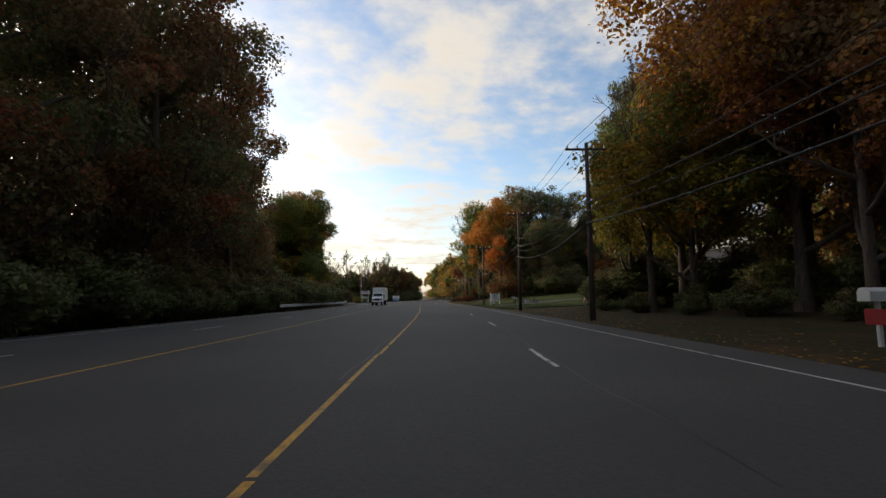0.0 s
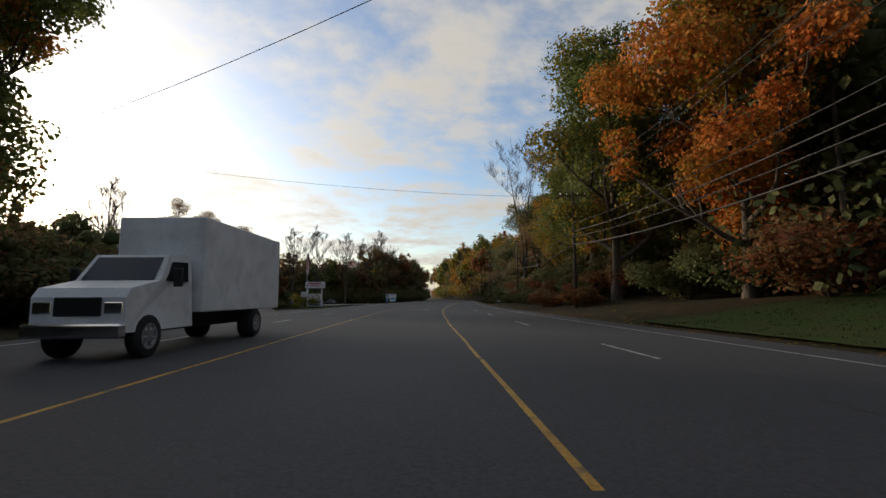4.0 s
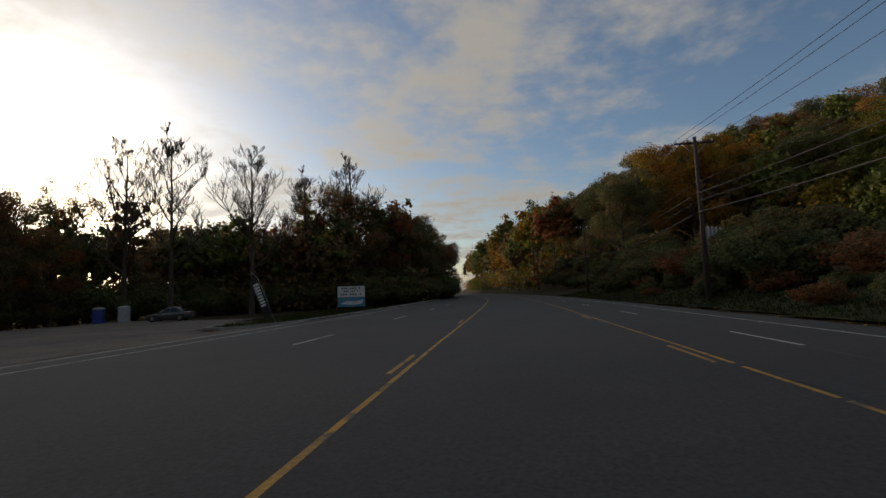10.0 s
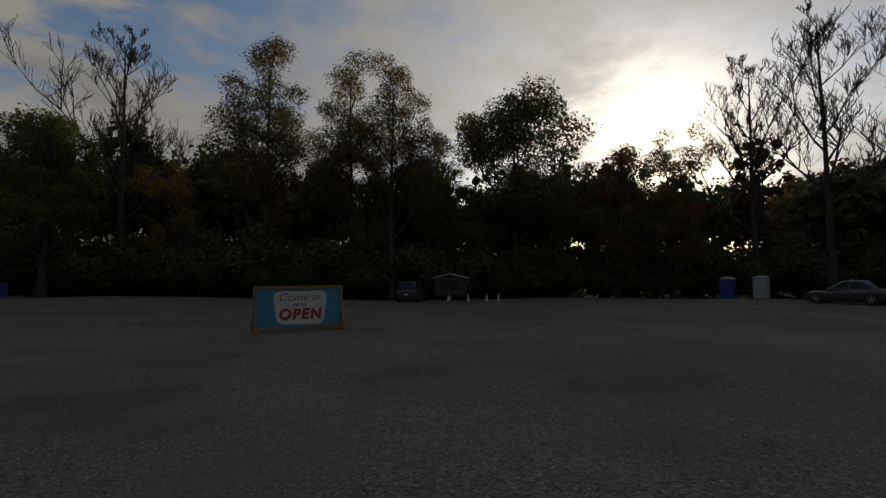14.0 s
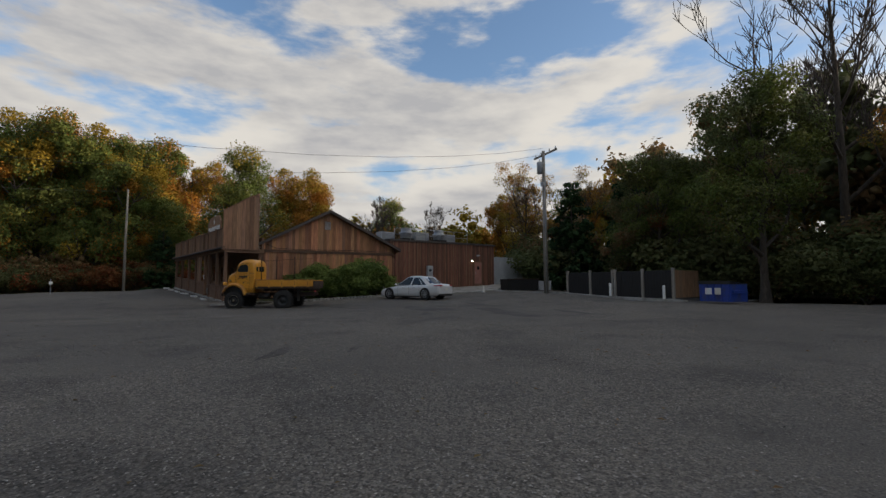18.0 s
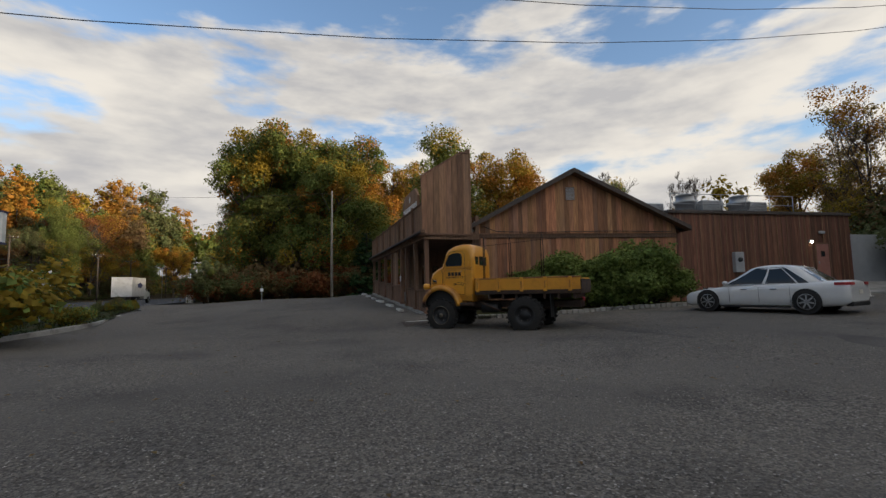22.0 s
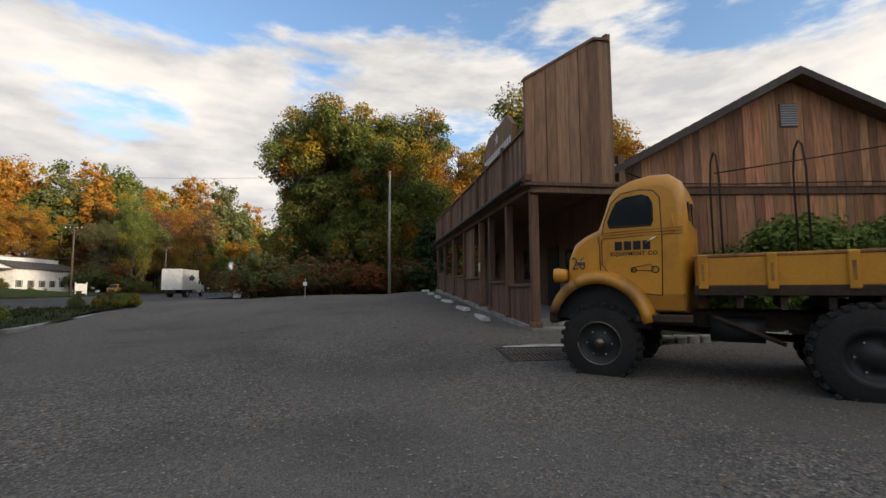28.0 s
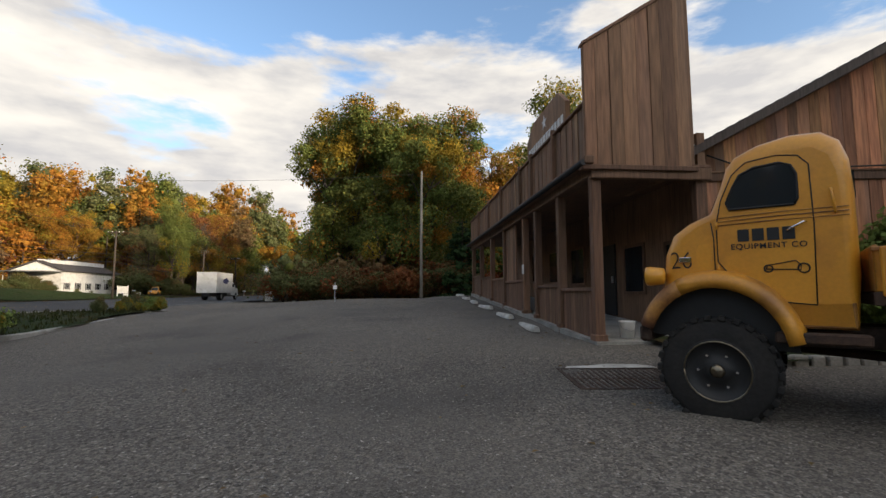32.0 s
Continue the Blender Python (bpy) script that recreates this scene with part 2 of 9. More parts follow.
def lamp_material(name, colour, strength):
    m = bpy.data.materials.new(name)
    m.use_nodes = True
    b = m.node_tree.nodes["Principled BSDF"]
    b.inputs["Emission Color"].default_value = (*colour, 1)
    b.inputs["Emission Strength"].default_value = strength
    b.inputs["Base Color"].default_value = (0.8, 0.8, 0.8, 1)
    return m


M = {}
M["asphalt"] = material("worn_asphalt", (0.033, 0.033, 0.036), 0.85, second=(0.043, 0.042, 0.044), scale=0.18, fine=22, fine_amount=0.35, bump=0.25,
                        stain=(0.026, 0.026, 0.028), stain_scale=0.12, stain_amount=0.6)
M["lot"] = material("gravelly_asphalt", (0.150, 0.135, 0.116), 0.95, second=(0.108, 0.098, 0.086), scale=0.14, fine=60, fine_amount=0.5, bump=0.6, spec=0.25,
                    stain=(0.045, 0.042, 0.040), stain_scale=0.5, stain_amount=0.42, speck=(0.32, 0.30, 0.27), speck_scale=36, speck_share=0.2)
M["litter"] = material("leaf_litter", (0.044, 0.029, 0.016), 0.95, spec=0.1, second=(0.028, 0.030, 0.013), scale=0.35, fine=7, fine_amount=0.5, bump=0.7,
                       stain=(0.075, 0.045, 0.02), stain_scale=0.8, stain_amount=0.6)
M["grass"] = material("autumn_grass", (0.020, 0.034, 0.010), 0.95, spec=0.1, second=(0.030, 0.031, 0.012), scale=0.5, fine=14, fine_amount=0.5, bump=0.6,
                      stain=(0.075, 0.046, 0.02), stain_scale=1.2, stain_amount=0.6)
M["lawn"] = material("mown_lawn", (0.036, 0.066, 0.014), 0.95, spec=0.1, second=(0.040, 0.054, 0.014), scale=0.5, fine=14, fine_amount=0.5, bump=0.6,
                      stain=(0.075, 0.046, 0.02), stain_scale=1.2, stain_amount=0.6)
M["yellow_line"] = material("worn_yellow_paint", (0.48, 0.26, 0.02), 0.7, second=(0.36, 0.19, 0.03), scale=1.2, fine=18, fine_amount=0.3, stain=(0.10, 0.075, 0.04), stain_scale=2.6, stain_amount=0.95)
M["white_line"] = material("worn_white_paint", (0.50, 0.50, 0.48), 0.7, second=(0.36, 0.36, 0.35), scale=1.2, fine=18, fine_amount=0.3, stain=(0.10, 0.10, 0.10), stain_scale=2.6, stain_amount=0.95)
M["concrete"] = material("weathered_concrete", (0.34, 0.33, 0.30), 0.9, second=(0.24, 0.23, 0.21), scale=1.1, fine=25, fine_amount=0.2, stain=(0.14, 0.13, 0.11), stain_scale=1.8, stain_amount=0.6, bump=0.3)
M["white_concrete"] = material("painted_concrete", (0.62, 0.61, 0.57), 0.85, second=(0.45, 0.44, 0.40), scale=2.2, fine=30, fine_amount=0.15, stain=(0.20, 0.19, 0.17), stain_scale=3, stain_amount=0.5, bump=0.3)
M["bark"] = material("grey_brown_bark", (0.085, 0.066, 0.050), 0.95, second=(0.050, 0.040, 0.032), scale=3, fine=14, fine_amount=0.45, bump=0.9, stretch=(1, 1, 0.18))
M["pale_bark"] = material("pale_bark", (0.20, 0.17, 0.135), 0.95, second=(0.12, 0.10, 0.08), scale=3, fine=14, fine_amount=0.4, bump=0.9, stretch=(1, 1, 0.18))
M["pole_wood"] = material("creosoted_pole", (0.075, 0.055, 0.042), 0.9, second=(0.045, 0.035, 0.03), scale=1.5, fine=16, fine_amount=0.4, bump=0.5, stretch=(1, 1, 0.05))
M["grey_pole_wood"] = material("weathered_pole", (0.30, 0.27, 0.23), 0.9, second=(0.20, 0.18, 0.15), scale=1.5, fine=16, fine_amount=0.35, bump=0.5, stretch=(1, 1, 0.05))
M["leaf_green"] = material("oak_leaves", (0.105, 0.146, 0.036), 0.65, second=(0.150, 0.160, 0.040), scale=0.35, fine=3, fine_amount=0.3, bump=0, translucent=0.3, island=0.28, spec=0.12)
M["leaf_dark"] = material("dark_leaves", (0.112, 0.140, 0.054), 0.65, second=(0.130, 0.126, 0.052), scale=0.35, fine=3, fine_amount=0.3, bump=0, translucent=0.35, island=0.28, spec=0.12)
M["leaf_yellow"] = material("yellowing_leaves", (0.33, 0.22, 0.026), 0.65, second=(0.20, 0.17, 0.028), scale=0.3, fine=3, fine_amount=0.3, bump=0, translucent=0.35, island=0.28, spec=0.12)
M["leaf_orange"] = material("orange_leaves", (0.36, 0.150, 0.026), 0.65, second=(0.31, 0.185, 0.030), scale=0.3, fine=3, fine_amount=0.3, bump=0, translucent=0.35, island=0.28, spec=0.12)
M["leaf_red"] = material("red_brown_leaves", (0.25, 0.080, 0.034), 0.65, second=(0.19, 0.095, 0.036), scale=0.35, fine=3, fine_amount=0.3, bump=0, translucent=0.35, island=0.28, spec=0.12)
M["leaf_brown"] = material("brown_leaves", (0.230, 0.146, 0.074), 0.7, second=(0.180, 0.135, 0.062), scale=0.35, fine=3, fine_amount=0.3, bump=0, translucent=0.5, island=0.28, spec=0.12)
M["needles"] = material("evergreen_needles", (0.030, 0.060, 0.020), 0.7, second=(0.022, 0.042, 0.016), scale=0.6, fine=5, fine_amount=0.3, bump=0, spec=0.12, translucent=0.15, island=0.35)
M["juniper"] = material("bright_juniper", (0.200, 0.250, 0.065), 0.7, second=(0.130, 0.185, 0.048), scale=0.8, fine=5, fine_amount=0.3, bump=0, spec=0.12, translucent=0.4, island=0.4)
M["boards"] = material("stained_boards", (0.440, 0.205, 0.090), 0.75, second=(0.270, 0.122, 0.058), scale=1.3, fine=22, fine_amount=0.35, bump=0.4, vary=0.42, stretch=(1, 1, 0.08),
                       stain=(0.15, 0.115, 0.095), stain_scale=0.9, stain_amount=0.5)
M["dark_boards"] = material("dark_stained_boards", (0.265, 0.145, 0.078), 0.75, second=(0.170, 0.094, 0.052), scale=1.3, fine=22, fine_amount=0.35, bump=0.4, vary=0.3, stretch=(1, 1, 0.08),
                            stain=(0.13, 0.10, 0.08), stain_scale=0.9, stain_amount=0.35)
M["wing_boards"] = material("dark_red_boards", (0.176, 0.073, 0.041), 0.75, second=(0.112, 0.048, 0.029), scale=1.3, fine=22, fine_amount=0.35, bump=0.4, vary=0.3, stretch=(1, 1, 0.08))
M["dark_trim"] = material("weathered_dark_trim", (0.085, 0.066, 0.056), 0.8, second=(0.055, 0.044, 0.038), scale=1.3, fine=22, fine_amount=0.3, bump=0.3, stretch=(1, 1, 0.1))
M["worn_patch"] = material("damp_worn_asphalt", (0.096, 0.087, 0.076), 0.9, second=(0.060, 0.055, 0.049), scale=0.8, fine=50, fine_amount=0.5, bump=0.5, spec=0.3)
M["tar"] = material("sealing_tar", (0.016, 0.016, 0.017), 0.6, scale=2, fine=20, fine_amount=0.2, bump=0.1)
M["gravel"] = material("mixed_gravel", (0.27, 0.25, 0.22), 0.9, second=(0.13, 0.12, 0.11), scale=3, fine=30, fine_amount=0.3, bump=0.2, island=0.5)
M["porch_wood"] = material("porch_timber", (0.185, 0.100, 0.058), 0.8, second=(0.125, 0.070, 0.042), scale=1.3, fine=22, fine_amount=0.35, bump=0.4, vary=0.25, stretch=(1, 1, 0.08))
M["shingles"] = material("asphalt_shingles", (0.075, 0.062, 0.058), 0.9, second=(0.052, 0.045, 0.043), scale=1.2, fine=30, fine_amount=0.3, bump=0.4, vary=0.2)
M["truck_yellow"] = material("faded_yellow_paint", (0.68, 0.31, 0.024), 0.38, second=(0.60, 0.26, 0.024), scale=0.9, fine=30, fine_amount=0.06, bump=0.04,
                             stain=(0.17, 0.055, 0.022), stain_scale=2.4, stain_amount=0.30, coat=0.25)
M["rusty_yellow"] = material("rusted_yellow_paint", (0.46, 0.21, 0.03), 0.6, second=(0.15, 0.06, 0.03), scale=2.2, fine=30, fine_amount=0.2, bump=0.15, stain=(0.09, 0.035, 0.02), stain_scale=2.0, stain_amount=0.85)
M["fender_yellow"] = material("chipped_yellow_paint", (0.62, 0.29, 0.026), 0.45, second=(0.52, 0.22, 0.026), scale=1.4, fine=30, fine_amount=0.10, bump=0.08, stain=(0.13, 0.045, 0.022), stain_scale=1.5, stain_amount=0.75, coat=0.15)
M["black"] = material("black_paint", (0.011, 0.011, 0.0115), 0.55, scale=3, fine=30, fine_amount=0.2, bump=0.05)
M["rubber"] = material("tyre_rubber", (0.014, 0.0135, 0.013), 0.9, second=(0.022, 0.020, 0.018), scale=3, fine=30, fine_amount=0.25, bump=0.3)
M["rusty"] = material("rusty_steel", (0.075, 0.043, 0.028), 0.8, 0.3, second=(0.04, 0.028, 0.022), scale=3, fine=30, fine_amount=0.3, bump=0.3)
M["car_white"] = material("white_car_paint", (0.66, 0.66, 0.65), 0.25, second=(0.66, 0.66, 0.65), scale=0.6, fine=10, fine_amount=0.02, bump=0, coat=0.7)
# tree shade on the parked cars is put into this dark paint
M["dark_car"] = material("dark_car_paint", (0.045, 0.048, 0.055), 0.3, second=(0.040, 0.042, 0.048), scale=0.6, fine=10, fine_amount=0.03, bump=0, coat=0.6)
M["grass_blades"] = material("grass_blades", (0.026, 0.042, 0.011), 0.8, spec=0.1, second=(0.046, 0.042, 0.016), scale=0.4, fine=4, fine_amount=0.3, bump=0, translucent=0.3, island=0.5)
M["ring_metal"] = material("dull_ring_metal", (0.30, 0.26, 0.19), 0.3, 1.0, second=(0.16, 0.13, 0.09), scale=4, fine=20, fine_amount=0.2, bump=0.02)
M["white"] = material("white_paint", (0.74, 0.74, 0.72), 0.6, second=(0.64, 0.64, 0.61), scale=1.5, fine=20, fine_amount=0.06, bump=0.05, stain=(0.42, 0.41, 0.38), stain_scale=1.8, stain_amount=0.4)
M["steel"] = material("galvanised_steel", (0.42, 0.43, 0.44), 0.45, 0.8, second=(0.32, 0.33, 0.34), scale=2, fine=20, fine_amount=0.15, bump=0.05)
M["chrome"] = material("chrome", (0.75, 0.75, 0.76), 0.12, 1.0, second=(0.68, 0.68, 0.69), scale=2, fine=20, fine_amount=0.03, bump=0)
M["glass"] = glass_material("window_glass")
M["blue"] = material("blue_paint", (0.020, 0.055, 0.30), 0.5, second=(0.018, 0.045, 0.22), scale=1.5, fine=20, fine_amount=0.1, bump=0.05, stain=(0.05, 0.05, 0.07), stain_scale=2, stain_amount=0.5)
M["sky_blue"] = material("light_blue_board", (0.075, 0.27, 0.38), 0.6, second=(0.06, 0.24, 0.35), scale=1.5, fine=20, fine_amount=0.06, bump=0.03)
M["cream"] = material("cream_paint", (0.70, 0.66, 0.56), 0.6, second=(0.62, 0.58, 0.49), scale=1.5, fine=20, fine_amount=0.05, bump=0.03)
M["red"] = material("red_paint", (0.42, 0.025, 0.028), 0.55, scale=2, fine=20, fine_amount=0.06, bump=0.03, second=(0.34, 0.02, 0.022))
M["raw_wood"] = material("raw_timber", (0.30, 0.18, 0.095), 0.8, second=(0.22, 0.125, 0.065), scale=2, fine=24, fine_amount=0.25, bump=0.2)
M["grey_panel"] = material("grey_panel", (0.40, 0.41, 0.42), 0.7, second=(0.33, 0.34, 0.35), scale=1, fine=20, fine_amount=0.08, bump=0.05, stain=(0.24, 0.24, 0.24), stain_scale=1.2, stain_amount=0.4)
M["pink_door"] = material("faded_red_door", (0.36, 0.17, 0.13), 0.6, second=(0.29, 0.13, 0.10), scale=2, fine=20, fine_amount=0.1, bump=0.05)
M["navy"] = material("navy_paint", (0.03, 0.04, 0.12), 0.6, scale=2, fine=20, fine_amount=0.1, bump=0.03)
M["orange_cone"] = material("grubby_white_plastic", (0.66, 0.64, 0.60), 0.6, second=(0.55, 0.52, 0.48), scale=5, fine=30, fine_amount=0.1, bump=0.03)
M["wire"] = material("black_cable", (0.02, 0.02, 0.022), 0.7, scale=3, fine=30, fine_amount=0.1, bump=0)
M["lamp_glow"] = lamp_material("wall_lamp_glow", (1.0, 0.85, 0.6), 14.0)


# ------------------------------------------------------------------ mesh helpers
class MB:
    """Collects vertices and faces of one part."""

    def __init__(self):
        self.v, self.f, self.smooth = [], [], []

    def add(self, vs, fs, smooth=False):
        o = len(self.v)
        self.v.extend(tuple(p) for p in vs)
        self.f.extend(tuple(o + i for i in f) for f in fs)
        self.smooth.extend([smooth] * len(fs))
        return self

    def box(self, x0, x1, y0, y1, z0, z1, bevel=0.0, m=None):
        if bevel <= 0:
            vs = [(x, y, z) for z in (z0, z1) for y in (y0, y1) for x in (x0, x1)]
            fs = [(0, 2, 3, 1), (4, 5, 7, 6), (0, 1, 5, 4), (2, 6, 7, 3), (0, 4, 6, 2), (1, 3, 7, 5)]
        else:
            b = min(bevel, (x1 - x0) / 2.01, (y1 - y0) / 2.01, (z1 - z0) / 2.01)
            vs, idx = [], {}
            for i, (x, sx) in enumerate(((x0, 1), (x1, -1))):
                for j, (y, sy) in enumerate(((y0, 1), (y1, -1))):
                    for k, (z, sz) in enumerate(((z0, 1), (z1, -1))):
                        for a, p in enumerate(((x, y + sy * b, z + sz * b), (x + sx * b, y, z + sz * b), (x + sx * b, y + sy * b, z))):
                            idx[i, j, k, a] = len(vs)
                            vs.append(p)
            g = idx
            fs = []
            for i in (0, 1):
                q = [g[i, 0, 0, 0], g[i, 1, 0, 0], g[i, 1, 1, 0], g[i, 0, 1, 0]]
                fs.append(tuple(q if i else q[::-1]))
                q = [g[0, i, 0, 1], g[1, i, 0, 1], g[1, i, 1, 1], g[0, i, 1, 1]]
                fs.append(tuple(q[::-1] if i else q))
                q = [g[0, 0, i, 2], g[1, 0, i, 2], g[1, 1, i, 2], g[0, 1, i, 2]]
                fs.append(tuple(q if i else q[::-1]))
            for i in (0, 1):
                for j in (0, 1):
                    fs.append((g[i, j, 0, 0], g[i, j, 0, 1], g[i, j, 1, 1], g[i, j, 1, 0]))
                    fs.append((g[i, 0, j, 0], g[i, 0, j, 2], g[i, 1, j, 2], g[i, 1, j, 0]))
                    fs.append((g[0, i, j, 1], g[0, i, j, 2], g[1, i, j, 2], g[1, i, j, 1]))
                    for k in (0, 1):
                        fs.append((g[i, j, k, 0], g[i, j, k, 1], g[i, j, k, 2]))
        if m is not None:
            vs = [m @ Vector(p) for p in vs]
        return self.add(vs, fs)

    def cyl(self, p0, p1, r0, r1=None, n=10, caps=True, smooth=True):
        return self.tube([p0, p1], [r0, r0 if r1 is None else r1], n, caps, smooth)

    def tube(self, pts, radii, n=8, caps=True, smooth=True):
        pts = [Vector(p) for p in pts]
        if isinstance(radii, (int, float)):
            radii = [radii] * len(pts)
        o = len(self.v)
        up = Vector((0, 0, 1))
        first = (pts[1] - pts[0]).normalized()
        side = first.cross(up if abs(first.z) < 0.9 else Vector((1, 0, 0))).normalized()
        vs = []
        for i, p in enumerate(pts):
            d = (pts[min(i + 1, len(pts) - 1)] - pts[max(i - 1, 0)]).normalized()
            side = (side - d * side.dot(d)).normalized()
            other = d.cross(side)
            for k in range(n):
                a = 2 * math.pi * k / n
                vs.append(p + (side * math.cos(a) + other * math.sin(a)) * radii[i])
        fs = []
        for i in range(len(pts) - 1):
            for k in range(n):
                a, b = i * n + k, i * n + (k + 1) % n
                fs.append((a, b, b + n, a + n))
        self.add(vs, fs, smooth)
        if caps:
            self.f.append(tuple(o + k for k in reversed(range(n))))
            self.f.append(tuple(o + (len(pts) - 1) * n + k for k in range(n)))
            self.smooth.extend([False, False])
        return self

    def prism(self, outline, y0, y1, axis="y", smooth=False):
        """An outline of (a, b) drawn through a depth: axis y gives (x, z), x gives (y, z), z gives (x, y)."""
        def at(a, b, d):
            return {"y": (a, d, b), "x": (d, a, b), "z": (a, b, d)}[axis]
        n = len(outline)
        vs = [at(a, b, y0) for a, b in outline] + [at(a, b, y1) for a, b in outline]
        fs = [tuple(range(n)), tuple(range(2 * n - 1, n - 1, -1))] + [(i, i + n, (i + 1) % n + n, (i + 1) % n) for i in range(n)]
        return self.add(vs, fs, smooth)

    def loft(self, rings, closed=True, caps=True, smooth=True):
        o, n = len(self.v), len(rings[0])
        vs = [p for r in rings for p in r]
        fs = []
        for i in range(len(rings) - 1):
            for k in range(n if closed else n - 1):
                a, b = i * n + k, i * n + (k + 1) % n
                fs.append((a, b, b + n, a + n))
        self.add(vs, fs, smooth)
        if caps and closed:
            self.f.append(tuple(o + k for k in reversed(range(n))))
            self.f.append(tuple(o + (len(rings) - 1) * n + k for k in range(n)))
            self.smooth.extend([False, False])
        return self

    def revolve(self, profile, n=20, axis="y", centre=(0, 0, 0), smooth=True, caps=False):
        """A profile of (distance along the axis, radius) turned round it."""
        rings = []
        for d, r in profile:
            ring = []
            for k in range(n):
                a = 2 * math.pi * k / n
                c, s = r * math.cos(a), r * math.sin(a)
                p = {"y": (c, d, s), "x": (d, c, s), "z": (c, s, d)}[axis]
                ring.append((p[0] + centre[0], p[1] + centre[1], p[2] + centre[2]))
            rings.append(ring)
        return self.loft(rings, True, caps, smooth)

    def mesh(self, name, mat):
        me = bpy.data.meshes.new(name)
        me.from_pydata([tuple(p) for p in self.v], [], self.f)
        bm = bmesh.new()
        bm.from_mesh(me)
        if len(bm.faces) < 60000:
            bmesh.ops.recalc_face_normals(bm, faces=bm.faces)
        bm.to_mesh(me)
        bm.free()
        me.polygons.foreach_set("use_smooth", self.smooth)
        if mat:
            me.materials.append(mat)
        return me


def part(name, mb, mat, parent=None, label="", loc=None, rot=None):
    me = mb if isinstance(mb, bpy.types.Mesh) else mb.mesh(name, M[mat] if isinstance(mat, str) else mat)
    ob = new(name, me)
    if parent is not None:
        ob.parent = parent
    if loc:
        ob.location = loc
    if rot:
        ob.rotation_euler = [radians(a) for a in rot]
    if label:
        tagged(ob, label)
    return ob


def thing(name, label, category, x=0, y=0, z=0, turn=0, group="", kind=""):
    ob = new(name)
    ob.empty_display_size = 0.3
    ob.location = (x, y, z)
    ob.rotation_euler = (0, 0, radians(turn))
    return tagged(ob, label, category, group, kind)


def structure(name, mb, mat, label="", category=""):
    return tagged(part(name, mb, mat), label, category, "", "structure")


def strokes(mb, mat, parent, label="", name="lettering"):
    """Bars that stand for writing, each a part of its own."""
    n = len(mb.v) // 8
    if len(mb.f) != n * 6:
        return part(name, mb, mat, parent, label)
    for k in range(n):
        one = MB()
        one.add(mb.v[8 * k:8 * k + 8], [tuple(i - 8 * k for i in f) for f in mb.f[6 * k:6 * k + 6]])
        ob = part(name, one, mat, parent, label)
    return ob


def letters(name, text, size, parent, mat, loc, rot, depth=0.006, align="CENTER", squeeze=1.0, bold=0.0, slant=0.0, space=1.05):
    cu = bpy.data.curves.new(name, "FONT")
    cu.body, cu.size, cu.extrude, cu.align_x, cu.align_y = text, size, depth, align, "CENTER"
    cu.space_character, cu.offset, cu.shear = space, bold, slant
    tmp = bpy.data.objects.new(name, cu)
    scene.collection.objects.link(tmp)
    me = bpy.data.meshes.new_from_object(tmp.evaluated_get(bpy.context.evaluated_depsgraph_get()))
    bpy.data.objects.remove(tmp)
    me.materials.clear()
    me.materials.append(M[mat])
    # every glyph is a part of its own
    n = len(me.vertices)
    root = list(range(n))

    def find(i):
        while root[i] != i:
            root[i] = root[root[i]]
            i = root[i]
        return i

    for e in me.edges:
        i, j = find(e.vertices[0]), find(e.vertices[1])
        if i != j:
            root[i] = j
    groups = {}
    for p in me.polygons:
        groups.setdefault(find(p.vertices[0]), []).append(tuple(p.vertices))
    co = [v.co.copy() for v in me.vertices]
    ob = None
    for faces in groups.values():
        used = sorted({i for f in faces for i in f})
        back = {v: k for k, v in enumerate(used)}
        gm = bpy.data.meshes.new(name)
        gm.from_pydata([co[i] for i in used], [], [tuple(back[i] for i in f) for f in faces])
        gm.materials.append(M[mat])
        ob = new(name, gm)
        ob.parent, ob.location = parent, loc
        ob.rotation_euler = [radians(a) for a in rot]
        ob.scale = (squeeze, 1, 1)
    return ob


# ------------------------------------------------------------------ the lie of the land
AXIS_Y = [-400, -60, 0, 33, 70, 110, 130, 150, 176, 192, 205, 220, 245, 270, 300, 400, 700]
AXIS_X = [-12, -5, -3.6, -2.8, -2.2, -1.8, -1.2, 0.4, 2.9, 4.6, 5.9, 7.3, 9.3, 10.2, 10.4, 8, -8]
_yy = np.arange(-400, 701, 2.0)
_xx = np.interp(_yy, AXIS_Y, AXIS_X)
_k = np.hanning(15)
_xx = np.convolve(np.pad(_xx, 7, mode="edge"), _k / _k.sum(), "valid")


def axis(y):
    """The middle of the turning lane."""
    return float(np.interp(y, _yy, _xx))


def off(key, y):
    """Distances of the painted lines from the axis."""
    if key == "half":
        return float(np.interp(y, [0, 40, 70, 127, 148, 174, 192], [2.5, 3.0, 2.9, 3.05, 2.95, 2.65, 2.88]))
    if key == "half_r":
        return float(np.interp(y, [0, 28, 48, 66, 100, 130, 171, 200], [2.75, 3.08, 3.2, 2.82, 2.7, 2.66, 2.8, 2.85]))
    if key == "right":
        return float(np.interp(y, [0, 30, 52, 72, 130, 148, 162, 176, 188], [10.6, 11.0, 11.0, 10.5, 9.2, 8.55, 8.0, 7.6, 7.4]))
    if key == "left":
        return -float(np.interp(y, [0, 80, 140, 190, 210], [10.1, 10.2, 11.4, 11.9, 11.6]))
    half = off("half", y)
    drift = float(np.interp(y, [10, 22, 42, 75], [0.0, 0.5, 0.6, 0.0]))
    return (half + off("right", y)) / 2 + drift if key == "dash_right" else (-half + off("left", y)) / 2


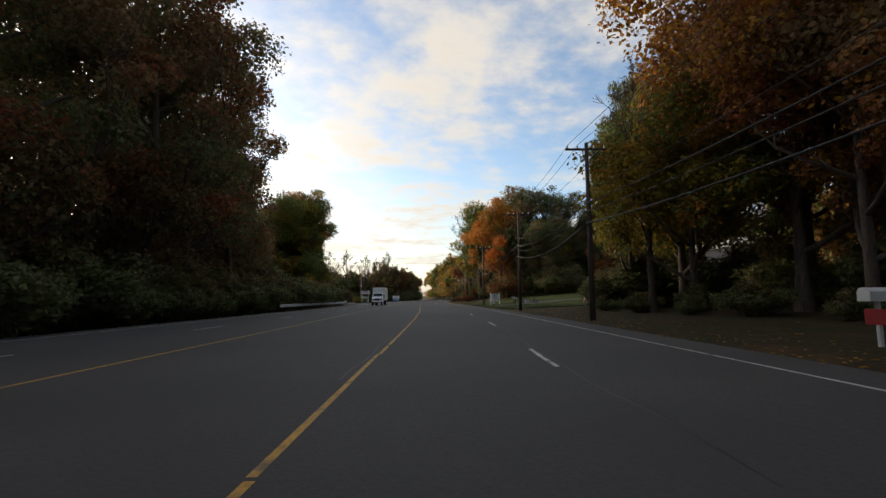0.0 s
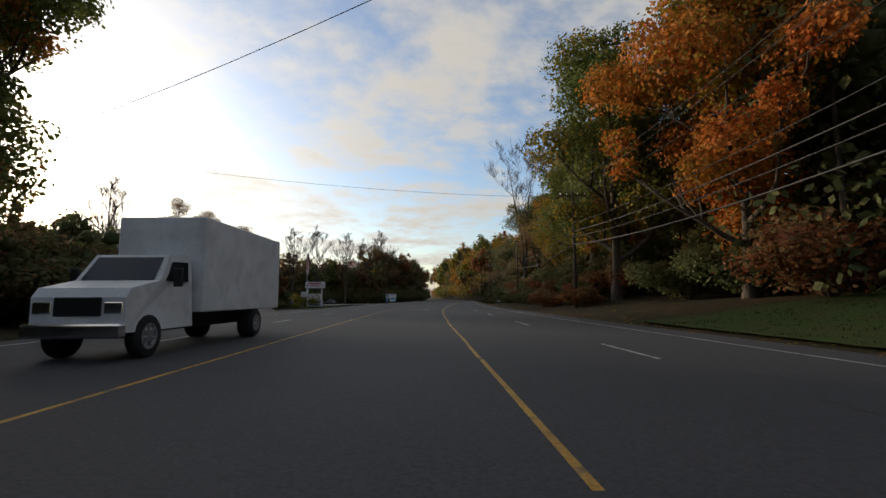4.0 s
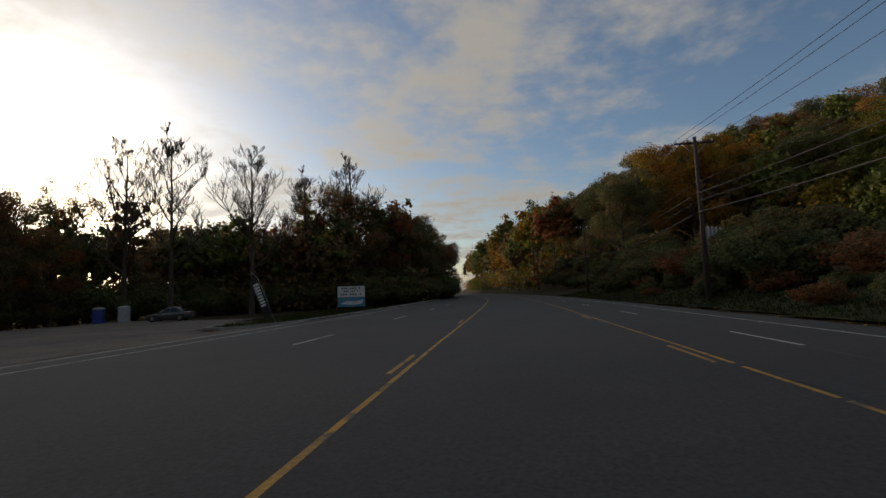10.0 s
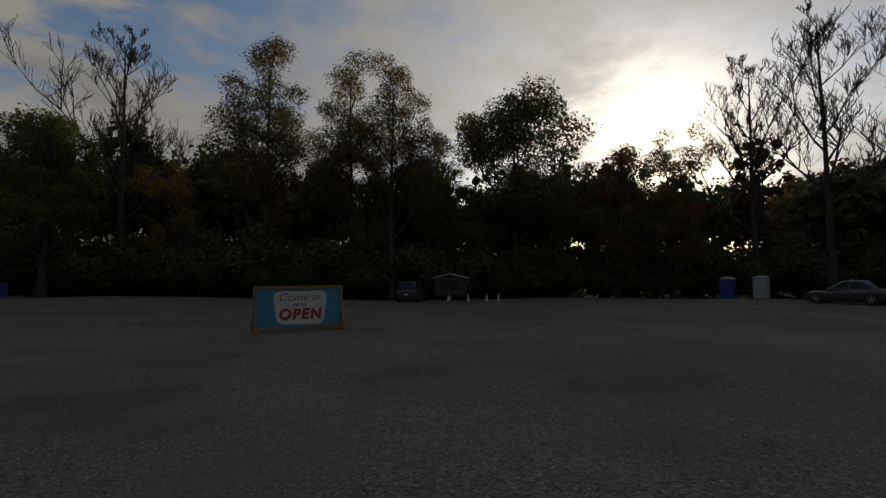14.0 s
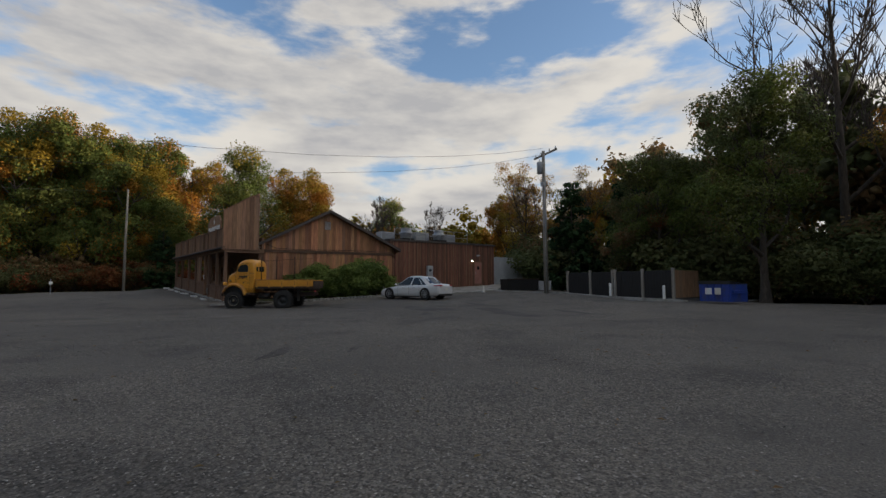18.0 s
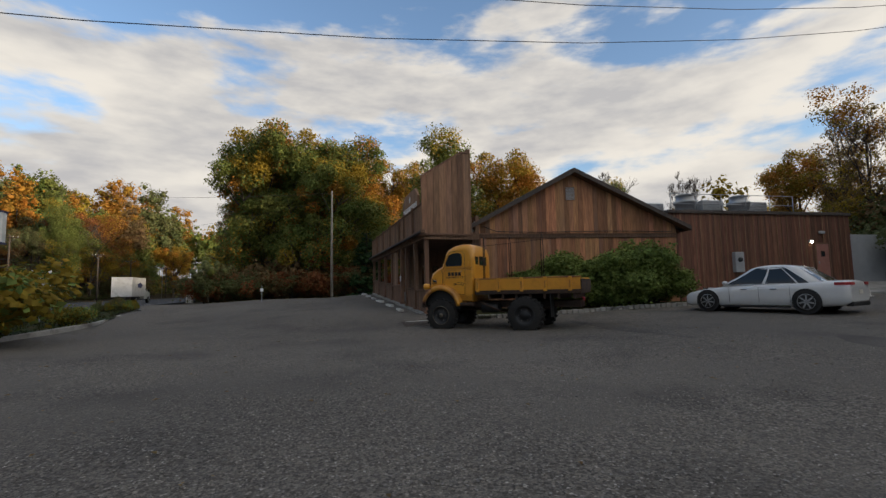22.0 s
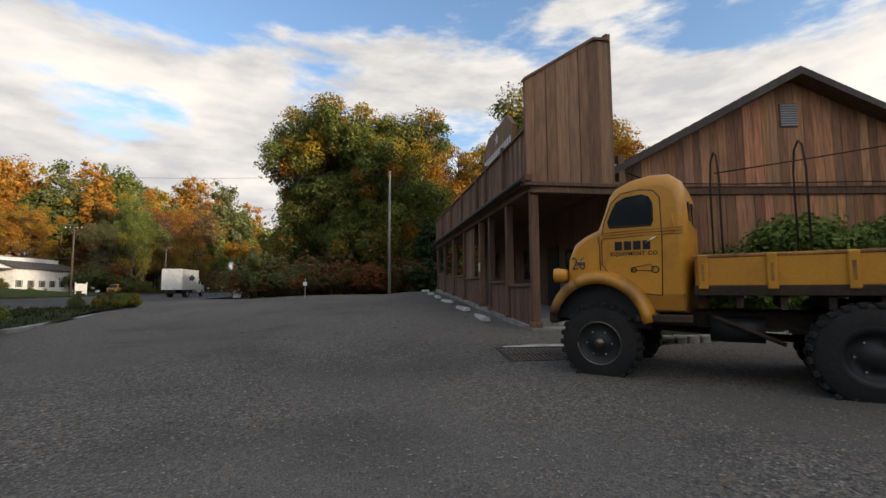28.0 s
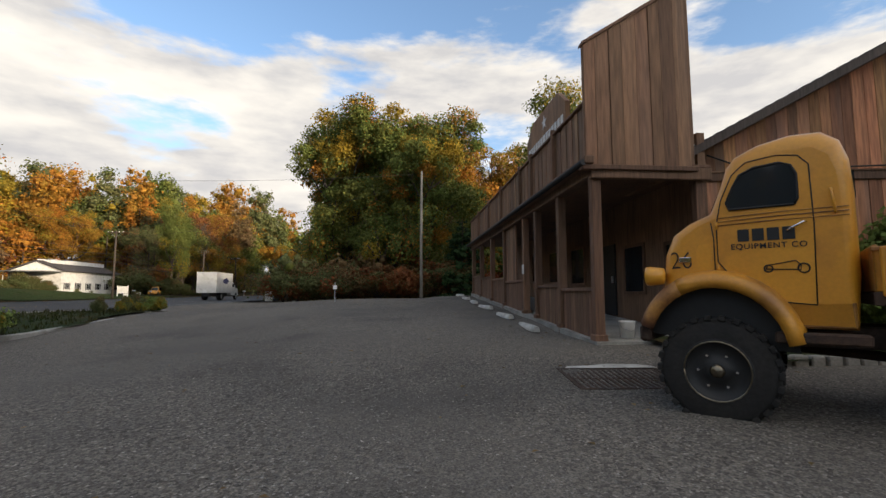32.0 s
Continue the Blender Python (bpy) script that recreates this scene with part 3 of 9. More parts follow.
SPOTS = np.array([(-18, 193, -.35), (-27, 194, -.45), (-24, 181, -.39), (-28, 167, -.38), (-28.7, 160, -.41), (-32, 157, -.30), (-33, 151, -.02), (-36, 140, .55), (-33, 147, .20), (-33, 143.5, .39), (-33.2, 139, .64), (-33.6, 135.5, .84), (-29, 141, .40), (-29, 133, .45),
                  (-20, 130, -.25), (-30, 116, 0.35), (-46, 154, .15), (-54, 163, .30), (-57, 172, -.15), (-45, 203, -.75), (-49, 237, -1.1), (-34, 229, -.55),
                  (-16, 200, -.2), (-56, 155, .6), (-22, 150, -.36), (-70, 180, -.2), (-60, 210, -1.0), (-15, 110, -.05), (-15, 150, -.1), (-13, 185, -.1)])


def smooth(a, b, x):
    t = min(1.0, max(0.0, (x - a) / (b - a)))
    return t * t * (3 - 2 * t)


def ground_z(x, y):
    u = x - axis(y)
    l, r = off("left", y) - 1.2, off("right", y) + 1.6
    if l <= u <= r:
        return 0.0
    if u < l:
        d2 = (SPOTS[:, 0] - x) ** 2 + (SPOTS[:, 1] - y) ** 2 + 4.0
        w = d2 ** -1.6
        lot = float((w * SPOTS[:, 2]).sum() / w.sum())
        lot *= smooth(60, 110, y) * (1 - smooth(250, 300, y))
        lot += -0.5 * (1 - smooth(60, 110, y))
        far = smooth(75, 220, -x) * 3.0
        return lot * smooth(0, 4.0, l - u) + far
    d = u - r
    slope = 0.035 + 0.065 * smooth(62, 86, y) + 0.14 * smooth(95, 150, y) - 0.12 * smooth(160, 182, y) + 0.36 * smooth(235, 300, y) + 0.10 * (1 - smooth(-40, 20, y))
    steep = d * slope
    top = 26 + 14 * smooth(120, 200, y) + 25 * smooth(235, 300, y)
    rise = top * (1 - math.exp(-steep / top))
    return rise * smooth(-2, 8, d) + 0.25 * noise.noise((x * 0.11, y * 0.11, 0.3)) * smooth(0, 10, d)


# ------------------------------------------------------------------ ground, road, lot
def build_ground():
    xs = np.concatenate([[-3000, -900, -400, -220, -150], np.arange(-110, 131, 2.0), [145, 165, 190, 220, 280, 420, 900, 3000]])
    ys = np.concatenate([[-3000, -900, -300, -160, -110], np.arange(-80, 331, 2.5), [340, 360, 390, 430, 500, 620, 900, 3000]])
    mb = MB()
    vs = []
    for y in ys:
        for x in xs:
            z = ground_z(x, min(max(y, -390), 690))
            u = x - axis(min(max(y, -390), 690))
            if off("left", y) - 3.2 < u < off("right", y) + 1.0:
                z -= 0.25
            elif -66 < x < (-9 if 178 < y < 203 else -14) and 108 < y < 240:
                z -= 0.22
            vs.append((x, y, z))
    n = len(xs)
    fs = [(j * n + i, j * n + i + 1, (j + 1) * n + i + 1, (j + 1) * n + i) for j in range(len(ys) - 1) for i in range(n - 1)]
    mb.add(vs, fs, True)
    structure("ground", mb, "litter", "leaf-strewn woodland ground rising to a hillside", "ground")


def strip(y0, y1, a, b, z=0.0, step=4.0, thick=0.0):
    """A band along the road between two offsets, which may be functions of y."""
    mb = MB()
    ys = np.arange(y0, y1 + step * 0.5, step)
    ys[-1] = y1
    fa = a if callable(a) else (lambda y: a)
    fb = b if callable(b) else (lambda y: b)
    vs = []
    for y in ys:
        for o in (fa(y), fb(y)):
            vs.append((axis(y) + o, y, z))
    fs = [(2 * i, 2 * i + 1, 2 * i + 3, 2 * i + 2) for i in range(len(ys) - 1)]
    if thick:
        k = len(vs)
        vs += [(x, y, zz - thick) for x, y, zz in vs]
        fs += [(2 * i, 2 * i + 2, 2 * i + 2 + k, 2 * i + k) for i in range(len(ys) - 1)]
        fs += [(2 * i + 1, 2 * i + 1 + k, 2 * i + 3 + k, 2 * i + 3) for i in range(len(ys) - 1)]
        fs += [(0, k, k + 1, 1), (len(ys) * 2 - 2, len(ys) * 2 - 1, k + len(ys) * 2 - 1, k + len(ys) * 2 - 2)]
    mb.add(vs, fs)
    return mb


def build_road():
    structure("road", strip(-390, 690, lambda y: off("left", y) - 1.25, lambda y: off("right", y) + 1.5, 0.0, thick=0.3), "asphalt",
              "dark worn asphalt highway with painted lanes", "road")
    # solid lines
    for name, key, sign, mat, lab in (("yellow_line", "half_r", 1, "yellow_line", "worn solid yellow line"), ("yellow_line", "half", -1, "yellow_line", "worn solid yellow line"),
                                      ("edge_line", "right", 1, "white_line", "thin white edge line"), ("edge_line", "left", 1, "white_line", "thin white edge line")):
        w = 0.048 if "yellow" in name else 0.05
        if key == "half_r":
            continue
        structure(name, strip(-60, 420, lambda y, k=key, s=sign: off(k, y) * s - w, lambda y, k=key, s=sign: off(k, y) * s + w, 0.004), mat, lab, "road marking")
    # the far yellow line is cracked into pieces
    rl = random.Random(8)
    y = -40.0
    while y < 380:
        n = rl.uniform(1.2, 6.0) if y < 260 else 20.0
        j = rl.uniform(-0.025, 0.025)
        ob = part("yellow_line", strip(y, y + n, lambda t: off("half_r", t) + j - 0.045, lambda t: off("half_r", t) + j + 0.045, 0.004, step=1.5), "yellow_line")
        tagged(ob, "worn yellow line piece with cracked ends", "road marking", "yellow line pieces", "structure")
        y += n + rl.choice((0.04, 0.08, 0.15, 0.35))
    # broken lines, ten feet long and thirty apart
    for key in ("dash_right", "dash_left"):
        y = -3.0
        while y < 300:
            ob = part("lane_dash", strip(y, y + 3.2, lambda t: off(key, t) - 0.055, lambda t: off(key, t) + 0.055, 0.004, step=1.6), "white_line")
            tagged(ob, "short white painted lane dash on asphalt", "road marking", "lane dashes", "structure")
            y = {9: 22.8, 22: 36.8, 36: 54.1}.get(int(y), y + 12.2) if key == "dash_right" else y + 12.2
    for key, sign in (("half_r", 1), ("half", -1)):
        y = 150.0
        while y < 200:
            ob = part("lane_dash", strip(y, y + 2.4, lambda t: sign * off(key, t) - 0.28, lambda t: sign * off(key, t) - 0.18, 0.004, step=1.2), "yellow_line")
            tagged(ob, "faded yellow dash beside the solid line", "road marking", "turn lane dashes", "structure")
            y += 12.2


def arrow(y, turn):
    """A turn arrow painted in the turning lane."""
    o = [(-1.2, 0.1), (-0.72, 0.62), (-0.70, 0.32), (0.0, 0.30), (0.66, 0.10), (1.0, -0.4), (1.2, -1.1), (0.96, -1.15), (0.72, -0.5), (0.40, -0.14), (0.0, -0.02), (-0.70, 0.0), (-0.66, -0.3)]
    mb = MB()
    mb.add([(a, b, 0) for a, b in o], [tuple(range(len(o)))])
    ob = part("turn_arrow", mb, "white_line", None, "", (axis(y), y, 0.005), (0, 0, turn))
    ob.data.materials.clear()
    ob.data.materials.append(M["white_line"])
    tagged(ob, "white turn arrow painted on the asphalt", "road marking", "turn arrows", "structure")


def build_lot():
    # the worn lot: a draped sheet between the highway and the woods
    mb = MB()
    xs, ys = np.arange(-66, -7.9, 1.0), np.arange(106, 243, 1.0)
    idx = {}
    vs, fs = [], []
    for j, y in enumerate(ys):
        for i, x in enumerate(xs):
            if x - axis(y) > off("left", y) - 0.9:
                continue
            idx[i, j] = len(vs)
            vs.append((x, y, ground_z(x, y) + 0.008 + 0.02 * noise.noise((x * 0.5, y * 0.5, 5.0))))

    def inside(x, y):
        if y < 203.5 + 0.2 * noise.noise((x, y, 0)) or x < -13.3:
            east = x - axis(y) < off("left", y) - 0.9
        else:
            return False
        edge = -62 + 2.0 * noise.noise((y * 0.2, 1.7, 0))
        if y > 176:
            edge = np.interp(y, [176, 200, 222, 240], [-56, -56, -52, -52]) + 1.2 * noise.noise((y * 0.25, 3.1, 0))
        top = 238 - 0.5 * max(0.0, x + 45) + noise.noise((x * 0.3, 9.1, 0))
        bottom = 112 + 0.12 * (x + 20)
        return east and x > edge and bottom < y < top

    for j in range(len(ys) - 1):
        for i in range(len(xs) - 1):
            q = [(i, j), (i + 1, j), (i + 1, j + 1), (i, j + 1)]
            if all(k in idx for k in q) and inside(xs[i] + 0.5, ys[j] + 0.5):
                fs.append(tuple(idx[k] for k in q))
    mb.add(vs, fs, True)
    structure("parking_lot", mb, "lot", "cracked gravelly asphalt parking lot with stains", "parking lot")


build_ground()
build_road()
for x0, x1, y0, y1 in ((-2.05, -1.25, 50.0, 51.45), (-3.45, -2.7, 49.9, 51.45)):
    mb = MB()
    for a, b, c, d in ((x0, x1, y0, y0 + 0.03), (x0, x1, y1 - 0.03, y1), (x0, x0 + 0.03, y0 + 0.03, y1 - 0.03), (x1 - 0.03, x1, y0 + 0.03, y1 - 0.03)):
        mb.add([(a, c, 0.004), (b, c, 0.004), (b, d, 0.004), (a, d, 0.004)], [(0, 1, 2, 3)])
    structure("sealed_loop", mb, "white_line", "pale sealed saw cut of a traffic loop", "road marking")
# dark worn hollows and patches in the lot
def lot_patch(x, y, length, width, turn, seed):
    r = random.Random(seed)
    c, d = math.cos(radians(turn)), math.sin(radians(turn))
    n, phase = 40, [r.uniform(0, 6.28) for _ in range(5)]
    ring = []
    for i in range(n):
        a = 2 * math.pi * i / n
        k = 1 + sum(0.42 / (q + 1.5) * math.sin((q + 2) * a + phase[q]) for q in range(5))
        ring.append((k * length * 0.5 * math.cos(a), k * width * 0.5 * math.sin(a)))
    pts = [(0.0, 0.0)] + [(f * u, f * v) for f in (0.8, 1.1) for u, v in ring]
    vs = [(x + u * c - v * d, y + u * d + v * c) for u, v in pts]
    mb = MB()
    mb.add([(p, q, ground_z(p, q) + (0.016 if i <= n else -0.012) + 0.02 * noise.noise((p * 0.5, q * 0.5, 5.0))) for i, (p, q) in enumerate(vs)],
           [(0, 1 + i, 1 + (i + 1) % n) for i in range(n)] + [(1 + i, 1 + n + i, 1 + n + (i + 1) % n, 1 + (i + 1) % n) for i in range(n)], True)
    structure("asphalt_patch", mb, "worn_patch", "dark damp patch worn into the lot's asphalt", "pavement patch")


for _p in ((-38.8, 171.2, 5.4, 1.5, 60, 1), (-38.2, 166.6, 5.2, 1.3, 82, 6), (-41.5, 167.4, 3.4, 1.0, 75, 7), (-36.5, 160.2, 4.4, 1.1, 84, 8), (-40.6, 173.4, 2.6, 0.6, 60, 2), (-26.9, 175.0, 1.5, 0.5, 48, 3), (-28.4, 175.6, 0.8, 0.25, 40, 4), (-36.6, 168.6, 2.0, 0.5, 55, 5)):
    lot_patch(*_p)
# dark sealed cracks and the joints between the lanes
_rc = random.Random(31)
for _key, _shift, _y0, _y1, _w in (("half_r", 0.16, 100, 196, 0.05), ("half_r", -0.2, 8, 62, 0.035), ("dash_right", 0.12, -10, 90, 0.03), ("dash_left", -0.1, 20, 120, 0.03), ("dash_right", -0.1, 120, 200, 0.03), ("half", 0.35, 120, 180, 0.025)):
    y = _y0
    while y < _y1:
        n = _rc.uniform(5, 14)
        ph = _rc.uniform(0, 6)
        sgn = -1 if _key == "half" else 1
        structure("sealed_crack", strip(y, min(_y1, y + n), lambda t: sgn * off(_key, t) + _shift + 0.05 * math.sin(t * 1.3 + ph) - _w * 0.5, lambda t: sgn * off(_key, t) + _shift + 0.05 * math.sin(t * 1.3 + ph) + _w * (0.5 + 0.3 * math.sin(t * 3.1)), 0.003, step=0.7), "tar", "dark tar-sealed crack along the asphalt", "road marking")
        y += n + _rc.uniform(0.3, 5)
for _y in (17, 29, 40.5, 58, 75, 118, 140.5, 157, 172):
    ph = _rc.uniform(0, 6)
    a, b = _rc.uniform(-9, -2), _rc.uniform(2, 9)
    xs = np.linspace(a, b, 16)
    mb = MB()
    mb.add([(axis(_y) + q, _y + 0.25 * math.sin(q * 0.9 + ph) + e * 0.022, 0.003) for q in xs for e in (-1, 1)], [(2 * i, 2 * i + 2, 2 * i + 3, 2 * i + 1) for i in range(15)])
    structure("sealed_crack", mb, "tar", "dark tar-sealed crack across the asphalt", "road marking")
arrow(132.8, -8)
arrow(148.0, -8)
build_lot()


# ------------------------------------------------------------------ trees
def branching(rng, height, spread, trunk_r, levels=3, limbs=7, first=0.3, bend=0.25, up=0.55, twiggy=False, lean=(0, 0)):
    """Trunk, limbs and twigs of a tree as lists of points and radii; the ends are where the leaves go."""
    stems, ends = [], []
    pts, rad = [], []
    n = 9
    for i in range(n + 1):
        t = i / n
        pts.append(Vector((lean[0] * t * t * height + 0.02 * height * math.sin(3 * t + rng.random()) * bend, lean[1] * t * t * height + 0.02 * height * math.cos(2.3 * t + rng.random()) * bend, t * height * 0.92)))
        rad.append(trunk_r * (1 - 0.86 * t) * (1.5 if i == 0 else 1))
    stems.append((pts, rad))

    def grow(base, way, length, r, level):
        k = 5
        p, w = [base.copy()], way.normalized()
        rr = [r]
        for i in range(k):
            w = (w + Vector((rng.uniform(-1, 1), rng.uniform(-1, 1), rng.uniform(-0.5, 1) + up * 0.5)) * bend).normalized()
            p.append(p[-1] + w * length / k)
            rr.append(r * (1 - 0.8 * (i + 1) / k))
        stems.append((p, rr))
        if level <= 0:
            ends.extend(p[2:])
            return
        m = (5 if level > 1 else 4) if twiggy else (4 if level > 1 else 3)
        for i in range(m):
            t = rng.uniform(0.35, 1.0)
            q = p[min(k, int(t * k))]
            s = Vector((rng.uniform(-1, 1), rng.uniform(-1, 1), rng.uniform(-0.3, 1)))
            grow(q, (w * 0.8 + s * 0.9).normalized(), length * rng.uniform(0.42, 0.62), r * 0.5, level - 1)
        ends.append(p[-1])

    for i in range(limbs):
        t = first + (1 - first) * (i + rng.random() * 0.8) / limbs
        j = min(n, t * n)
        a, b = pts[int(j)], pts[min(n, int(j) + 1)]
        base = a.lerp(b, j - int(j))
        ang = i * 2.4 + rng.uniform(-0.5, 0.5)
        tilt = up + 0.5 * t
        way = Vector((math.cos(ang), math.sin(ang), tilt))
        k = (t - first) / (1 - first)
        length = spread * (0.62 + 0.38 * math.sin(math.pi * min(1.0, 0.15 + k))) * (1 - 0.62 * k ** 2.4) * rng.uniform(0.72, 1.18)
        grow(base, way, length, trunk_r * (1 - 0.8 * t) * 0.62, levels - 1)
    ends.append(pts[-1])
    return stems, ends


def wood_mesh(name, stems, mat, thin=0.012, sides=6):
    mb = MB()
    for p, r in stems:
        big = r[0]
        n = 10 if big > 0.15 else (5 if big > 0.04 else 3)
        mb.tube(p, [max(thin, q) for q in r], n, caps=False)
    me = bpy.data.meshes.new(name)
    me.from_pydata([tuple(v) for v in mb.v], [], mb.f)
    me.polygons.foreach_set("use_smooth", [True] * len(mb.f))
    me.materials.append(M[mat])
    return me


def unit(v):
    return v / (np.linalg.norm(v, axis=1)[:, None] + 1e-9)


def spread_out(points, k, r):
    """k of the points, each as far as can be from those picked before it."""
    p = np.array([tuple(q) for q in points])
    p = p[r.permutation(len(p))[:900]]
    k = min(k, len(p))
    picked = [int(np.argmax(p[:, 2]))]
    gap = np.linalg.norm(p - p[picked[0]], axis=1)
    for _ in range(k - 1):
        i = int(np.argmax(gap))
        picked.append(i)
        gap = np.minimum(gap, np.linalg.norm(p - p[i], axis=1))
    return p[picked]


def sprays(r, centres, radii, count, size, flat=0.8, drop=0.0, ragged=0.30):
    """Leaf sprays over rounded clumps: corners of bent quads, four to a spray, and the clump of each."""
    w = radii ** 2
    which = r.choice(len(centres), count, p=w / w.sum())
    d = r.normal(0, 1, (count, 3))
    d[:, 2] += 0.35
    d = unit(d)
    ph = which[:, None] * np.array([1.7, 2.9, 4.1])
    lump = np.sin(d[:, :1] * 4.1 + ph[:, :1]) * np.sin(d[:, 1:2] * 4.7 + ph[:, 1:2]) + 0.6 * np.sin(d[:, 2:] * 7.3 + d[:, :1] * 5.9 + ph[:, 2:])
    depth = 1.0 - ragged * r.uniform(0, 1, (count, 1)) ** 1.5 * 1.6 + 0.20 * lump + r.normal(0, 0.09, (count, 1))
    pos = centres[which] + d * depth * radii[which][:, None] * np.array([1.0, 1.0, flat])
    nrm = unit(d * 0.9 + r.normal(0, 0.55, (count, 3)) + np.array([0, 0, 0.25]))
    d1 = np.cross(nrm, r.normal(0, 1, (count, 3)))
    d1[:, 2] -= drop
    d1 = unit(d1)
    d2 = unit(np.cross(d1, nrm))
    s = size * r.uniform(0.55, 1.35, (count, 1))
    v = np.stack([pos - d1 * s * 0.5, pos + d2 * s * 0.38 - nrm * s * 0.12, pos + d1 * s * 0.5, pos - d2 * s * 0.38 - nrm * s * 0.12], 1).reshape(-1, 3)
    return v, which


def leaf_mesh(name, centres, rng_seed, count, size, puff, mats, flat=0.8, drop=0.0, clumps=40):
    """A crown: clumps at the ends of the boughs, each a ragged shell of leaf sprays."""
    r = np.random.RandomState(rng_seed)
    c = spread_out(centres, clumps, r)
    radii = puff * (0.5 + 0.95 * r.uniform(0, 1, len(c)) ** 1.4)
    v, which = sprays(r, c, radii, count, size, flat, drop)
    idx = np.arange(count)[:, None] * 4
    tri = np.concatenate([idx + [0, 1, 2], idx + [0, 2, 3]], 1).reshape(-1, 3)
    me = bpy.data.meshes.new(name)
    me.vertices.add(len(v))
    me.vertices.foreach_set("co", v.ravel())
    me.loops.add(tri.size)
    me.loops.foreach_set("vertex_index", tri.ravel())
    me.polygons.add(len(tri))
    me.polygons.foreach_set("loop_start", np.arange(0, tri.size, 3))
    mats = mats if isinstance(mats, (list, tuple)) else [mats]
    for k in mats:
        me.materials.append(M[k])
    # whole boughs turn colour together, with a few stray sprays
    g = np.array([noise.noise(Vector(p) * 0.30 + Vector((rng_seed, 0, 0))) for p in c]) + r.normal(0, 0.10, len(c))
    tone = g[which] + r.normal(0, 0.08, count)
    order = np.clip(((tone + 0.42) / 0.84 * len(mats)).astype(int), 0, len(mats) - 1)
    me.polygons.foreach_set("material_index", np.repeat(order, 2).astype(np.int32))
    me.update()
    return me


TREES = {}


def tree_kind(key, height, spread, trunk_r, mats, leaves, size, puff, bark="bark", levels=3, limbs=9, first=0.25, up=0.5, seed=1, bend=0.25, drop=0.0, twig=0.012, clumps=40):
    rng = random.Random(seed)
    stems, ends = branching(rng, height, spread, trunk_r, levels, limbs, first, bend, up, twiggy=not leaves)
    wood = (wood_mesh(key + "_trunk", stems[:1], bark, twig), wood_mesh(key + "_limb", stems[1:], bark, twig))
    crown = leaf_mesh(key + "_crown", ends, seed, leaves, size, puff, mats, drop=drop, clumps=clumps) if leaves else None
    tall = max(v.co.z for v in (crown or wood[1]).vertices)
    TREES[key] = (wood, crown, tall * 0.98)


def conifer_kind(key, height, spread, leaves, size, mats, seed):
    rng = random.Random(seed)
    stems, ends = [], []
    stems.append(([Vector((0, 0, height * i / 6)) for i in range(7)], [height * 0.014 * (1 - i / 6.6) + 0.02 for i in range(7)]))
    z = height * 0.08
    while z < height * 0.98:
        t = z / height
        length = spread * (1 - t) ** 0.8 + 0.15
        for k in range(6):
            a = rng.uniform(0, 6.28)
            w = Vector((math.cos(a), math.sin(a), -0.10 + 0.5 * t))
            p = [Vector((0, 0, z)) + w * length * s + Vector((0, 0, -0.12 * length * s * s)) for s in (0, 0.35, 0.7, 1.0)]
            stems.append((p, [0.05 * (1 - t) + 0.012, 0.03 * (1 - t) + 0.01, 0.012, 0.008]))
            ends += [p[1], p[2], p[2], p[3]]
        z += height * 0.035
    TREES[key] = ((wood_mesh(key + "_trunk", stems[:1], "bark"), wood_mesh(key + "_limb", stems[1:], "bark")), leaf_mesh(key + "_crown", ends, seed, leaves, size, spread * 0.20, mats, flat=0.6, drop=0.3, clumps=130), height)


def plant(key, x, y, height, turn, label, name="tree", category="tree", group="", wide=1.0, sink=0.15):
    wood, crown, h = TREES[key]
    ob = thing(name, label, category, x, y, ground_z(x, y) - sink, turn, group)
    s = height / h
    ob.scale = (s * wide, s * wide, s)
    for nm, me in zip(("trunk", "bough") if len(wood) > 1 else ("stem",), wood):
        stem = part(nm, me, None, ob)
        if nm == "stem":
            tagged(stem, "thin woody stems", kind="stuff")
    if crown:
        part("crown", crown, None, ob)
    return ob


M["leaf_flame"] = material("flame_leaves", (0.47, 0.135, 0.030), 0.62, second=(0.44, 0.190, 0.035), scale=0.22, fine=3, fine_amount=0.3, bump=0, translucent=0.4, island=0.28, spec=0.12)
G, D_, Y, O, R_, B_ = "leaf_green", "leaf_dark", "leaf_yellow", "leaf_orange", "leaf_red", "leaf_brown"
tree_kind("oak", 22, 10.4, 0.55, [Y, G, G, G, G, G, G, G, G, O], 130000, 0.30, 2.35, seed=3, limbs=23, first=0.10, levels=3, up=0.38, clumps=105)
tree_kind("oak_b", 20, 7.6, 0.38, [G, Y, G, G], 34000, 0.28, 1.95, seed=5, limbs=14, first=0.12, up=0.4, clumps=46)
tree_kind("dark_oak", 21, 8.4, 0.42, [D_, D_, B_, D_], 38000, 0.26, 1.95, seed=7, limbs=15, first=0.14, up=0.42, clumps=50)
tree_kind("oak_green", 21, 8.4, 0.42, [G, D_, G, D_], 38000, 0.26, 1.95, seed=57, limbs=15, first=0.14, up=0.42, clumps=50)
tree_kind("brown_oak", 20, 8.0, 0.36, [B_, D_, B_, R_], 30000, 0.24, 1.75, seed=9, limbs=14, first=0.14, up=0.45, clumps=46)
tree_kind("maple_orange", 20, 7.4, 0.34, [O, O, Y, O], 36000, 0.27, 1.9, seed=11, limbs=15, first=0.08, up=0.42, clumps=46)
